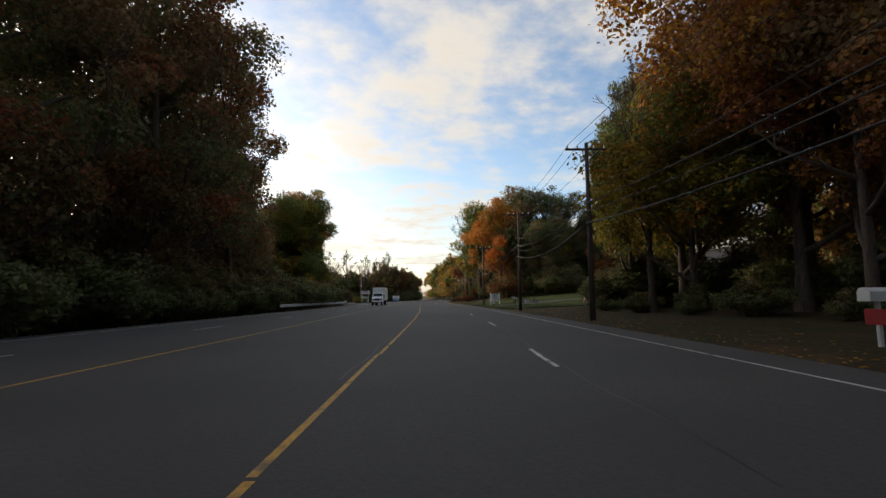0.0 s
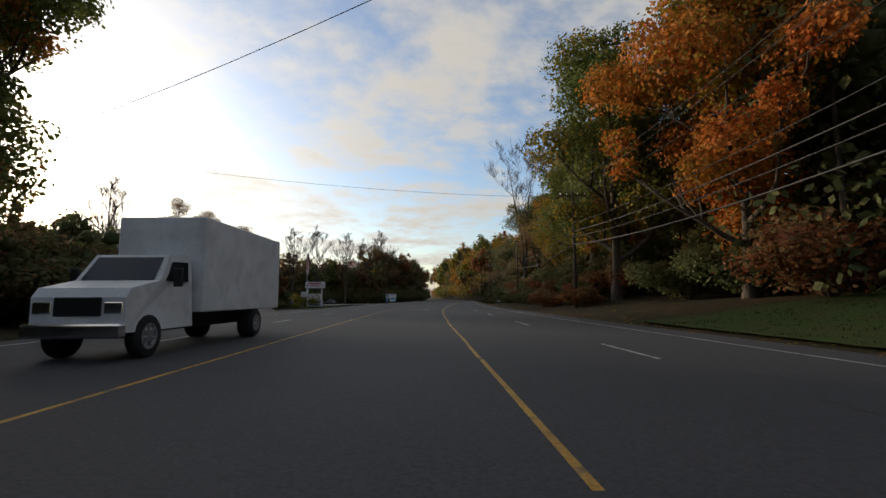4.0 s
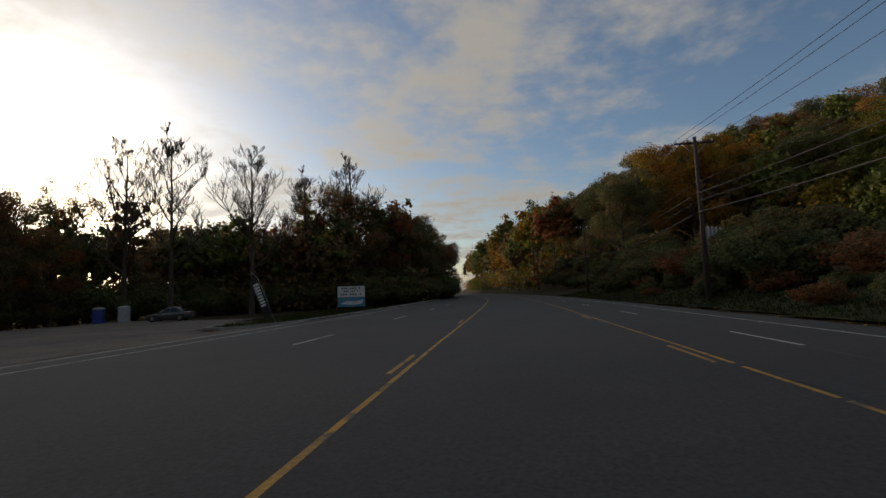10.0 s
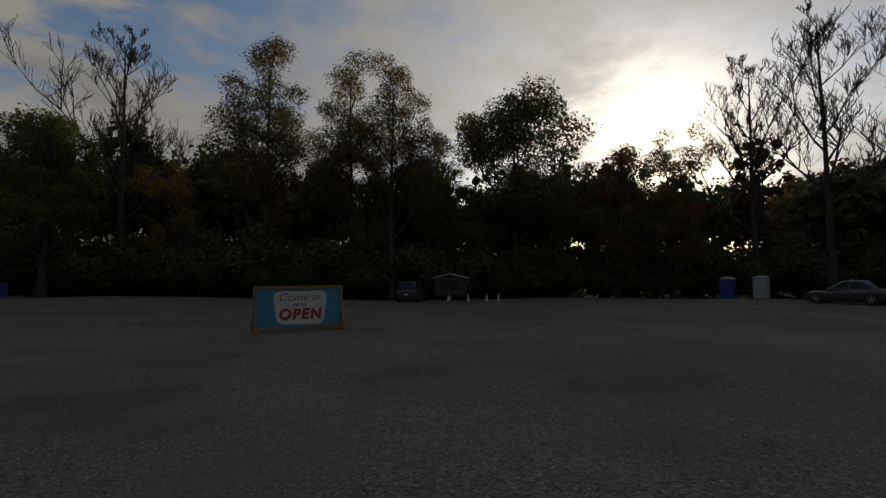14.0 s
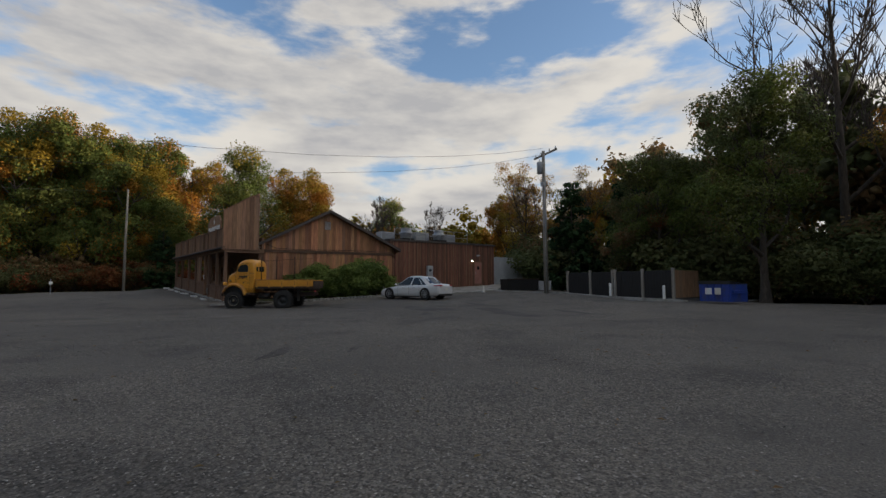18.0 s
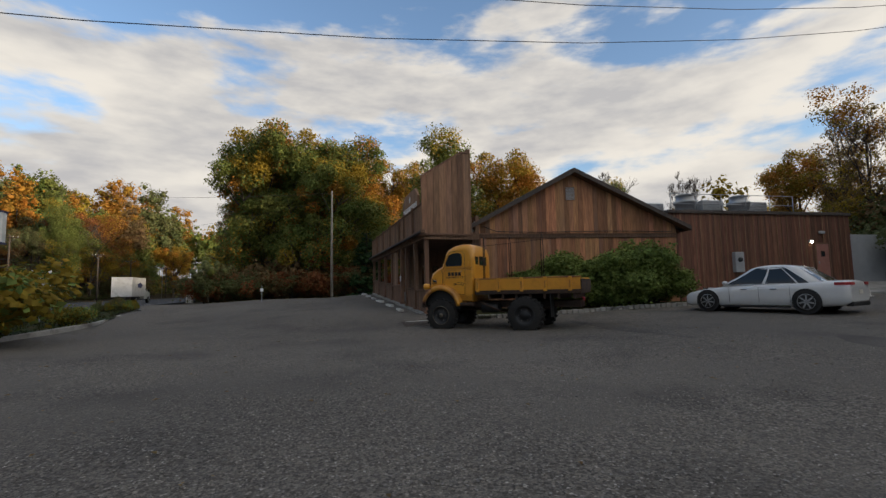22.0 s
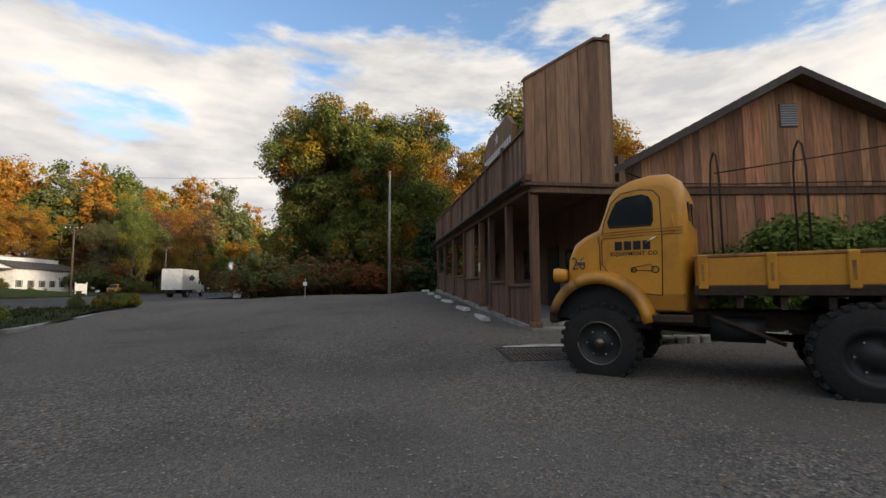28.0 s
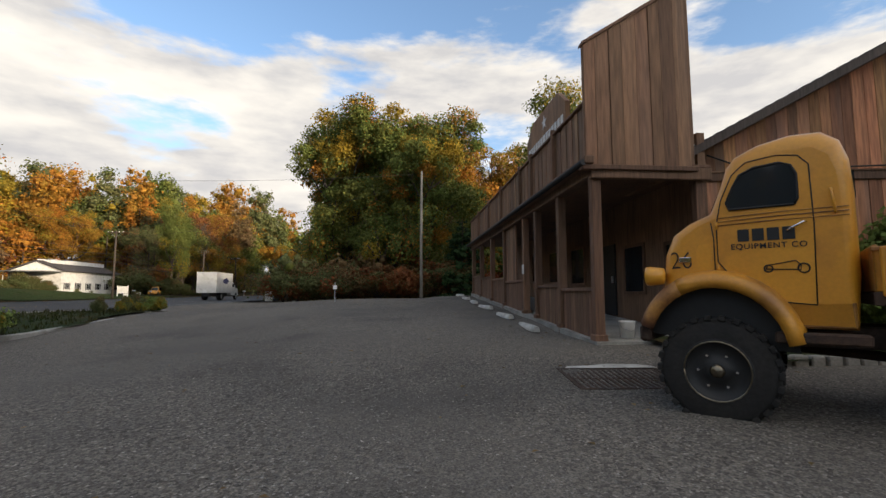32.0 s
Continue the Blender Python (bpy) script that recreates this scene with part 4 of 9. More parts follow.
tree_kind("maple_flame", 20, 7.4, 0.34, ["leaf_flame", "leaf_flame", O, O, "leaf_flame", Y], 36000, 0.27, 1.9, seed=19, limbs=15, first=0.08, up=0.42, clumps=46)
tree_kind("maple_yellow", 17, 6.6, 0.28, [Y, Y, G, O], 29000, 0.27, 1.75, seed=13, limbs=14, first=0.10, up=0.42, clumps=42)
tree_kind("maple_red", 17, 6.6, 0.28, [R_, O, R_, B_], 27000, 0.25, 1.65, seed=15, limbs=14, first=0.12, up=0.45, clumps=40)
tree_kind("thin_brown", 21, 5.0, 0.26, [B_, D_, B_], 34000, 0.15, 1.2, seed=17, limbs=17, first=0.20, up=0.8, clumps=44)
tree_kind("bare", 22, 7.2, 0.30, None, 0, 0, 0, seed=19, levels=4, limbs=14, first=0.26, up=0.62, bend=0.19, bark="bark", twig=0.02)
tree_kind("bare_b", 22, 6.6, 0.27, None, 0, 0, 0, seed=23, levels=4, limbs=13, first=0.30, up=0.7, bend=0.19, bark="bark", twig=0.02)
tree_kind("sparse", 20, 7.0, 0.28, [Y, B_, O], 8000, 0.22, 1.0, clumps=60, seed=29, levels=4, limbs=11, first=0.22, up=0.7)
conifer_kind("pine", 12, 3.2, 9000, 0.34, ["needles"], 31)
conifer_kind("cypress", 6, 1.5, 6000, 0.22, ["needles"], 37)


def bush_kind(key, height, spread, leaves, size, mats, seed):
    rng = random.Random(seed)
    stems, ends = [], []
    for k in range(16):
        a, t = rng.uniform(0, 6.28), rng.uniform(0.2, 1.0)
        p = [Vector((0, 0, 0)), Vector((math.cos(a) * spread * t * 0.5, math.sin(a) * spread * t * 0.5, height * 0.45)), Vector((math.cos(a) * spread * t, math.sin(a) * spread * t, height * rng.uniform(0.5, 0.95) * (1.1 - 0.4 * t)))]
        stems.append((p, [0.035, 0.02, 0.008]))
        ends += [p[1], p[2], p[1].lerp(p[2], 0.5), p[0].lerp(p[1], 0.6)]
    TREES[key] = ((wood_mesh(key + "_stems", stems, "bark", 0.006),), leaf_mesh(key + "_crown", ends, seed, leaves, size, spread * 0.30, mats, clumps=26), height)


bush_kind("bush_dark", 3.0, 2.2, 10500, 0.145, [D_, D_, B_], 41)
bush_kind("bush_red", 2.6, 2.2, 4500, 0.17, [R_, B_, R_], 43)
bush_kind("bush_brown", 3.0, 2.2, 9000, 0.15, [B_, D_, B_, R_], 45)
bush_kind("bush_green", 1.6, 1.5, 3200, 0.15, ["juniper", Y, "juniper"], 47)
bush_kind("juniper", 1.9, 1.5, 13000, 0.11, ["juniper"], 53)


def core_shape():
    """The leafy heart of a far clump: twelve corners, twenty faces."""
    bm = bmesh.new()
    bmesh.ops.create_icosphere(bm, subdivisions=1, radius=1.0)
    bm.verts.ensure_lookup_table()
    out = [v.co.copy() for v in bm.verts], [tuple(v.index for v in f.verts) for f in bm.faces]
    bm.free()
    return out


def woods(name, label, spots, mats, seed, per_tree, size, near=False):
    """A far wood of many crowns: bumpy shells of leaf sprays on thin trunks, kept as one object."""
    r = np.random.RandomState(seed)
    vs, mi, tv = [], [], []
    cores, core_mats = MB(), []
    ball, ball_faces = core_shape()
    for (x, y, h, rad, m) in spots:
        z0 = ground_z(x, y)
        nc = max(14, int(20 * h / max(8.0, 2.4 * rad)))
        dirs = r.normal(0, 1, (nc, 3))
        dirs[:, 2] = np.abs(dirs[:, 2]) * 1.1 - 0.45
        dirs = unit(dirs)
        c = np.array([x, y, z0 + h * 0.56]) + dirs * np.array([rad * 0.66, rad * 0.66, h * 0.32]) * r.uniform(0.45, 1.12, (nc, 1))
        radii = rad * 0.36 * r.uniform(0.6, 1.35, nc)
        n = int(per_tree * (rad / 4.5) ** 2 * (h / 14.0))
        k0 = n // 5
        q, which = sprays(r, c, radii, n - k0, size, 0.85, 0.0, 0.62)
        skirt = np.stack([x + r.uniform(-1, 1, k0) * rad, y + r.uniform(-1, 1, k0) * rad, z0 + r.uniform(0.2, min(6.5, 0.42 * h), k0)], 1)
        a1, a2 = unit(r.normal(0, 1, (k0, 3))), unit(r.normal(0, 1, (k0, 3)))
        skirt = np.stack([skirt - a1 * size * 0.5, skirt + a2 * size * 0.38, skirt + a1 * size * 0.5, skirt - a2 * size * 0.38], 1).reshape(-1, 3)
        vs += [q, skirt]
        near_m = int(r.randint(0, len(mats))) if r.uniform() < 0.5 else m
        tone = np.where(r.uniform(0, 1, nc) < 0.12, near_m, m)
        mi.append(np.concatenate([tone[which], np.full(k0, m)]))
        for p, rr, k in zip(c, radii, tone):
            turn = Matrix.Rotation(r.uniform(0, 6.28), 3, "Z")
            cores.add([Vector(p) + turn @ (b * float(rr) * 0.40 * r.uniform(0.6, 1.15)) for b in ball], ball_faces)
            core_mats += [k] * len(ball_faces)
        tv.append((x, y, z0, h))
    v = np.concatenate(vs)
    count = len(v) // 4
    idx = np.arange(count)[:, None] * 4
    tri = np.concatenate([idx + [0, 1, 2], idx + [0, 2, 3]], 1).reshape(-1, 3)
    mb = MB()
    for x, y, z0, h in tv:
        mb.tube([(x, y, z0 - 0.3), (x, y, z0 + h * 0.7)], [0.22, 0.08], 5, caps=False)
    quads = np.array(mb.f) + len(v)
    tri2 = np.concatenate([quads[:, [0, 1, 2]], quads[:, [0, 2, 3]]])
    tri3 = np.array(cores.f) + len(v) + len(mb.v)
    v = np.concatenate([v, np.array([tuple(p) for p in mb.v]), np.array([tuple(p) for p in cores.v])])
    alltri = np.concatenate([tri, tri2, tri3])
    me = bpy.data.meshes.new(name)
    me.vertices.add(len(v))
    me.vertices.foreach_set("co", v.ravel())
    me.loops.add(alltri.size)
    me.loops.foreach_set("vertex_index", alltri.ravel().astype(np.int32))
    me.polygons.add(len(alltri))
    me.polygons.foreach_set("loop_start", np.arange(0, alltri.size, 3))
    for k in mats:
        me.materials.append(M[k])
    me.materials.append(M["bark"])
    me.polygons.foreach_set("material_index", np.concatenate([np.repeat(np.concatenate(mi), 2), np.full(len(tri2), len(mats)), core_mats]).astype(np.int32))
    me.update()
    return tagged(new(name, me), label, "woods", "", "stuff")

# woods on the near side, behind the lot
rng = random.Random(4)
LBL = {"oak": "broad oak with green leaves turning yellow and orange", "oak_b": "leafy green tree with yellowing boughs", "oak_green": "green leafy oak beside the gravel lot", "dark_oak": "dark green leafy oak in shade",
       "brown_oak": "oak with dull brown autumn leaves", "maple_flame": "maple with vivid red-orange autumn leaves", "maple_orange": "maple with bright orange autumn leaves", "maple_yellow": "tree with yellow autumn leaves",
       "maple_red": "maple with rust-red autumn leaves", "thin_brown": "tall thin tree with sparse brown leaves", "bare": "tall bare tree with fine upright twigs",
       "bare_b": "slender bare tree without leaves", "sparse": "thinly leaved tree with a few yellow leaves", "pine": "dark green pine beside the lot", "cypress": "dense dark green evergreen"}


def T(key, x, y, h, wide=1.0, name="tree", group=""):
    return plant(key, x, y, h, rng.uniform(0, 360), LBL[key], name, "tree", group, wide)


# beside the highway, first stretch, near side
for x, y, h, k in ((-20, 22, 20, "brown_oak"), (-19, 34, 22, "brown_oak"), (-21, 44, 24, "brown_oak"), (-27, 36, 23, "dark_oak"), (-28, 50, 24, "thin_brown"), (-22, 56, 22, "brown_oak"),
                   (-26, 70, 12, "thin_brown"), (-30, 64, 21, "dark_oak"), (-34, 77, 18, "dark_oak"), (-43, 90, 14, "dark_oak"), (-38, 58, 22, "dark_oak"),
                   (-24, 10, 20, "dark_oak"), (-23, -6, 20, "brown_oak"), (-36, 24, 22, "dark_oak"), (-38, 42, 22, "brown_oak")):
    T(k, x, y, h * 1.22)
# far side, first stretch: hillside wood, orange maple and its neighbours
for x, y, h, k in ((26, 12, 25, "maple_orange"), (22, 25, 23, "maple_red"), (21, 35, 22, "oak_b"), (26, 42, 17, "dark_oak"), (21, 48, 7, "maple_red"), (19, 30, 17, "maple_yellow"), (17.5, 33, 19, "bare"), (27, 30, 22, "dark_oak"), (20, 19, 18, "maple_red"), (25, 20, 22, "maple_red"), (33, 28, 22, "maple_red"), 
                   (44, 40, 20, "maple_orange"), (46, 66, 17, "bare_b"), (50, 76, 17, "sparse"), (56, 88, 18, "dark_oak"), (54, 102, 18, "bare"),
                   (20, 109, 24.5, "maple_flame"), (16.5, 121, 27, "oak_b"), (27, 120, 28, "dark_oak"), (33, 111, 26, "dark_oak"), (50, 119, 26, "oak_b"), (42, 108, 19, "dark_oak"), (47, 100, 22, "brown_oak"), (43, 80, 16, "bare_b"), (62, 70, 18, "maple_orange"),
                   (66, 95, 20, "oak_b"), (38, 18, 21, "maple_orange"), (48, 22, 21, "maple_orange"), (58, 34, 22, "maple_yellow"), (60, 52, 20, "maple_orange"), (29, 4, 18, "maple_yellow"),
                   (40, 4, 20, "oak_b"), (52, 8, 22, "maple_orange"), (66, 18, 22, "oak_b"), (20, 0, 16, "maple_yellow"), (30, -14, 20, "maple_orange"), (18, -18, 18, "oak_b"), (12, -34, 20, "maple_orange"),
                   (2, -52, 20, "oak_b"), (-12, -60, 20, "maple_yellow"), (26, -40, 22, "oak_b"), (44, -22, 22, "maple_orange"), (60, -6, 22, "maple_yellow")):
    T(k, x, y, h)
T("oak_b", 20.5, 42.5, 24, 0.62)
# two oaks set sunward of the small white house to shade it
T("dark_oak", 28, 99, 17)
T("dark_oak", 31.5, 103, 18)
# far side, second stretch: steep hillside
for x, y, h, k in ((20, 136, 22, "oak_b"), (23, 146, 23, "oak_b"), (29, 140, 22, "maple_yellow"), (24, 154, 23, "maple_yellow"), (32, 156, 26, "bare_b"), (23, 174.6, 21, "dark_oak"), (27, 174, 18, "brown_oak"), (33, 170, 13, "brown_oak"),
                   (36, 148, 20, "maple_orange"), (40, 164, 20, "bare_b"), (27, 167, 20, "brown_oak"), (25, 161, 15, "maple_yellow"), (21, 128, 17, "maple_red")):
    T(k, x, y, h)
MIX = [O, Y, G, D_, B_, R_]


def fill(x0, x1, y0, y1, step, h, rad, weights, seed, keep=None, grow=0.0):
    """Crowns scattered over a rectangle; grow: extra height per metre away from the highway."""
    r = random.Random(seed)
    out = []
    y = y0
    while y < y1:
        x = x0 + r.uniform(0, step)
        while x < x1:
            px, py = x + r.uniform(-0.4, 0.4) * step, y + r.uniform(-0.4, 0.4) * step
            if keep is None or keep(px, py):
                out.append((px, py, h * r.uniform(0.75, 1.25), rad * r.uniform(0.8, 1.25), r.choices(range(6), weights)[0]))
            x += step
        y += step
    return out


woods("hillside_woods", "dense autumn woods in orange, yellow and green on the hillside",
      fill(16, 76, -16, 44, 8.0, 31, 6.2, (3, 4, 5, 2, 1.5, 1), 1, lambda x, y: x > axis(y) + off("right", y) + 11 and not (16 < x < 52 and 38 < y < 74) and not (x < 32 and y > -4))
      + fill(50, 78, 44, 130, 8.0, 15, 5.0, (3, 3, 3, 3, 2, 1), 3)
      + fill(24, 50, 100, 128, 7.0, 17, 4.8, (1, 1, 2, 5, 1, 0), 4, lambda x, y: y > 104 or x > 42), MIX, 1, 950, 0.66)
def taller(spots):
    return [(x, y, h * float(np.interp(y, [128, 160, 175, 212, 240, 300], [0.9, 0.88, 0.6, 0.62, 1.0, 1.45])), r, m) for x, y, h, r, m in spots]


woods("valley_woods", "tall autumn woods on the hillside behind the highway's start",
      fill(13, 70, -100, -16, 9.5, 38, 7.0, (2.2, 3, 4.5, 2, 2.8, 0.6), 22, lambda x, y: x > axis(y) + 24), MIX, 8, 360, 0.9)
woods("rear_woods", "far autumn woods closing the road behind", fill(-60, 60, -130, -70, 11, 34, 8, (3, 4, 5, 2, 1, 1), 2), MIX, 7, 90, 1.4)
woods("slope_woods", "wooded slope above the highway in green, gold and brown",
      taller(fill(34, 100, 250, 440, 9.0, 13, 5.2, (3, 4, 4, 2, 2, 0.6), 5, lambda x, y: x > axis(y) + np.interp(y, [128, 170, 200, 260, 300], [30, 34, 48, 40, 22])))
      + fill(8, 34, 290, 420, 7.0, 22, 5.6, (3, 4, 4, 2, 2, 0.6), 15, lambda x, y: x > axis(y) + off("right", y) + 5)
      + fill(0, 70, 420, 620, 9, 33, 7.0, (3, 4, 4, 2, 2, 0.6), 16, lambda x, y: x > axis(y) + 13)
      + fill(-40, 0, 440, 520, 10, 14, 6.0, (2, 2, 3, 3, 2, 0.5), 6, lambda x, y: abs(x - axis(y)) > 14), MIX, 2, 250, 1.05)
woods("bank_woods", "shady mixed woods on the bank above the highway",
      taller(fill(34, 100, 128, 250, 7.5, 13, 4.8, (3, 3, 3, 2.4, 2.5, 0.8), 21, lambda x, y: x > axis(y) + np.interp(y, [128, 170, 200, 260], [28, 32, 46, 40]))), MIX, 6, 1300, 0.55)
woods("west_woods", "dark dense woods behind the parking lot",
      fill(-112, -60, 148, 256, 6.0, 19, 4.8, (0, 0.3, 0.4, 5, 4, 0.4), 7, lambda x, y: x < np.interp(y, [148, 170, 200, 222, 240, 256], [-84, -74, -66, -65, -62, -60]))
      + fill(-72, -2, 250, 330, 6.0, 17, 4.8, (0, 0.5, 0.4, 5, 4, 0.6), 8, lambda x, y: x < axis(y) + off("left", y) - 6 - max(0, 262 - y) * 0.6)
      + fill(-40, -4, 330, 430, 8, 12, 4.8, (1, 1, 1, 4, 3, 0.6), 9, lambda x, y: x < axis(y) + off("left", y) - 5), MIX, 3, 660, 0.76)
woods("roadside_woods", "shady oak woods beside the highway",
      fill(-66, -21, -60, 92, 7.0, 13, 4.6, (0.2, 0.4, 0.6, 4, 4, 1), 10, lambda x, y: -52 < x < -24 or y > 96)
      + fill(-100, -40, 60, 132, 7.5, 12, 4.6, (3, 3, 3, 2, 2, 0.6), 11, lambda x, y: not (-62 < x < -30 and y > 106)), MIX, 4, 1100, 0.6)
woods("south_thicket", "mixed thicket below the big oak at the lot's end",
      fill(-46, -19, 90, 110, 4.5, 6.0, 2.8, (1, 1, 1, 4, 3, 2), 12), MIX, 5, 1500, 0.34)
kinds = ["oak_b", "maple_orange", "dark_oak", "maple_yellow", "brown_oak", "oak_b", "dark_oak"]
for row, (u, hh) in enumerate(((52, 15), (62, 15), (74, 16), (88, 17))):
    y = 150 + row * 4
    while y < 420:
        T(kinds[rng.randrange(7)], axis(y) + u + rng.uniform(-4, 4), y, hh * rng.uniform(0.85, 1.15) * float(np.interp(y, [150, 165, 178, 212, 240], [1, 0.9, 0.65, 0.7, 1.15])), 1.1, group="hillside trees")
        y += rng.uniform(10, 15)
for y in range(262, 430, 11):
    T(kinds[rng.randrange(7)], axis(y) + 24 + (y - 262) * 0.02 + rng.uniform(-3, 3), y, rng.uniform(15, 20), 1.1, group="hillside trees")
    T(kinds[rng.randrange(7)], axis(y) + 38 + rng.uniform(-3, 3), y, rng.uniform(17, 22), 1.1, group="hillside trees")
# near side, beyond the lot
for x, y, h, k in ((-45.5, 243, 27, "bare"), (-37, 240, 27, "bare_b"), (-28, 245, 25, "bare"), (-21, 258, 22, "brown_oak"), (-17, 262, 28, "bare"), (-23, 254, 24, "bare_b"), (-55, 241, 21, "sparse"), (-58.5, 221, 24.5, "dark_oak"),
                   (-60, 194, 26.5, "thin_brown"), (-58.5, 202, 25, "thin_brown"), (-57, 206, 25.5, "thin_brown"), (-60, 212, 19, "thin_brown"), (-67, 180, 27.5, "bare"), (-60, 176.5, 16, "oak_green"), (-63, 186, 13, "sparse"),
                   (-52, 230, 17, "brown_oak"), (-12, 262, 20, "brown_oak"), (-7, 272, 18, "dark_oak"), (-4, 286, 17, "brown_oak"), (-2, 304, 16, "dark_oak"), (-61.5, 169, 12.5, "oak_green"), (-70, 200, 20, "thin_brown"),
                   (-66, 228, 18, "dark_oak"), (-56, 232, 15, "sparse"), (-50, 236, 13, "brown_oak"), (-2, 322, 16, "brown_oak"), (-4, 345, 16, "dark_oak"), (-74, 214, 20, "dark_oak"), (-80, 190, 18, "dark_oak")):
    T(k, x, y, h)
# behind the building, and along the far end of the lot
for x, y, h, k in ((-25.0, 100, 25, "oak"), (-32.5, 106.5, 22.5, "oak"), (-47, 88, 26, "maple_orange"), (-42, 96, 15, "oak_b"), (-40.5, 83, 25, "maple_orange"), (-45, 122, 19, "oak_b"), (-54, 120, 18, "maple_orange"), (-62, 128, 14, "bare"), (-68, 134, 13, "bare_b"),
                   (-73, 146, 16, "sparse"), (-78, 152, 14, "maple_yellow"), (-80, 138, 15, "maple_orange"), (-69, 150, 16, "sparse"), (-63, 160, 11, "pine"), (-67, 164, 12, "pine"), (-66, 155, 9, "sparse"), (-69, 156, 9, "brown_oak"), (-69, 168, 12, "dark_oak"), (-63, 167, 9, "brown_oak"), (-72, 156, 15, "sparse"),
                   (-37.5, 113, 8.5, "cypress"), (-58, 108, 16, "maple_yellow"), (-72, 118, 17, "oak_b"), (-35, 88, 9, "brown_oak")):
    T(k, x, y, h)

# dead tree with two stems on the bank
def forked_tree(x, y, fork, height):
    r = random.Random(41)
    ob = thing("dead_tree", "tall leafless tree forking into two bare pale stems", "tree", x, y, ground_z(x, y) - 0.2)
    part("trunk", MB().tube([(0, 0, 0), (0.05, 0.05, fork * 0.5), (0, 0, fork), (0.02, 0, fork + 0.5)], [0.46, 0.37, 0.38, 0.28], 12), "bark", ob)

    def grow(mb, p, d, length, rad, level):
        pts, radii = [p], [rad]
        for i in range(5):
            d = (d + Vector((r.uniform(-0.2, 0.2), r.uniform(-0.2, 0.2), r.uniform(0.0, 0.16)))).normalized()
            pts.append(pts[-1] + d * length / 5)
            radii.append(max(0.012, rad * (1 - 0.16 * (i + 1))))
        mb.tube(pts, radii, 7 if level < 2 else 4)
        if level < 4:
            for i in ((2, 3, 4, 4, 5, 5) if level else (1, 2, 3, 4, 5)):
                a = r.uniform(0, 6.28)
                side = Vector((math.cos(a), math.sin(a), r.uniform(0.2, 0.8)))
                grow(mb, pts[i], (d * 0.6 + side * 0.7).normalized(), length * r.uniform(0.42, 0.62), radii[i] * 0.62, level + 1)

    for dx, lean, rad in ((-0.24, -0.16, 0.23), (0.22, 0.08, 0.26)):
        mb = MB()
        foot = Vector((dx, 0, fork - 0.2))
        knee = foot + Vector((lean * 2.2, 0.1, (height - fork) * 0.42))
        mb.tube([foot, foot.lerp(knee, 0.35) + Vector((0.1, 0, 0)), foot.lerp(knee, 0.7), knee], [rad, rad * 0.86, rad * 0.76, rad * 0.7], 10)
        grow(mb, knee, Vector((lean * 2.5, 0.05, 1)).normalized(), (height - fork) * 0.45, rad * 0.68, 0)
        part("stem", mb, "bark", ob)
    snag = MB().tube([(-0.4, 0, fork - 0.4), (-1.0, 0, fork + 0.9), (-1.9, 0.1, fork + 1.7), (-2.1, 0.1, fork + 2.3), (-1.9, 0.1, fork + 3.6)], [0.20, 0.15, 0.12, 0.09, 0.04], 8)
    part("snag", snag, "bark", ob, "broken crooked bough")


forked_tree(19.5, 171.0, 6.6, 27)

# undergrowth: dark wall of scrub under the woods
def scrub(x, y, s, key="bush_dark", label="dense dark undergrowth shrub"):
    plant(key, x, y, 3.0 * s, rng.uniform(0, 360), label, "briar" if key == "bush_red" else "low_shrub" if s < 0.8 else "shrub", "shrub", "undergrowth", 1.25)


LINE = [(-64, 166), (-62, 178), (-60, 190), (-60, 203), (-58, 215), (-56, 226), (-52, 240), (-42, 246), (-30, 250), (-18, 252), (-8, 258), (-3, 275), (-1, 300), (-2, 330)]
for (xa, ya), (xb, yb) in zip(LINE, LINE[1:]):
    n = max(2, int(math.hypot(xb - xa, yb - ya) / 3.2))
    for i in range(n):
        t = i / n
        for k in range(2):
            scrub(xa + (xb - xa) * t + rng.uniform(-1.2, 1.2) - k * 2.5, ya + (yb - ya) * t + rng.uniform(-1, 1) + k * 2.0, rng.uniform(1.0, 1.6) + 0.7 * k)
for y in range(-10, 92, 5):
    scrub(-17.5 + rng.uniform(-1.5, 1), y, rng.uniform(0.9, 1.7))
    scrub(-23 + rng.uniform(-2, 2), y + 2, rng.uniform(1.3, 2.2))
for y in range(0, 66, 6):
    scrub((18.5 if y < 52 else 30) + rng.uniform(-1, 2), y, rng.uniform(0.35, 0.7))
    scrub((25 if y < 48 else 33) + rng.uniform(-1, 4), (y if y < 48 else y - 12) + 2, rng.uniform(1.2, 2.0))
# the three shrubs near (31, 96) are added to keep low sun off the house
for x, y, s in ((-66, 152, 1.9), (-68, 150, 2.2), (-64.5, 156, 1.7), (-66, 158, 2.0), (34, 66, 1.0), (36, 68, 1.2), (33, 64.5, 0.8), (31, 95, 1.7), (29, 96.5, 1.7), (32.5, 97, 1.8), (18.0, 45.0, 1.1), (20.5, 44.5, 1.5), (23, 45, 1.9), (26, 46, 2.0), (16.6, 27, 0.4), (16.9, 34, 0.5), (16.6, 39.5, 0.4), (17.5, 23, 0.6)):
    scrub(x, y, s)
for y in range(104, 262, 5):
    scrub(axis(y) + off("right", y) + 10 + rng.uniform(-1, 3), y, rng.uniform(0.7, 1.5), *(("bush_red", "low rust-red roadside shrub") if y % 4 == 0 else ("bush_dark", "dense dark undergrowth shrub")))
    scrub(axis(y) + off("right", y) + 19 + rng.uniform(-2, 4), y + 2, rng.uniform(1.2, 2.2))



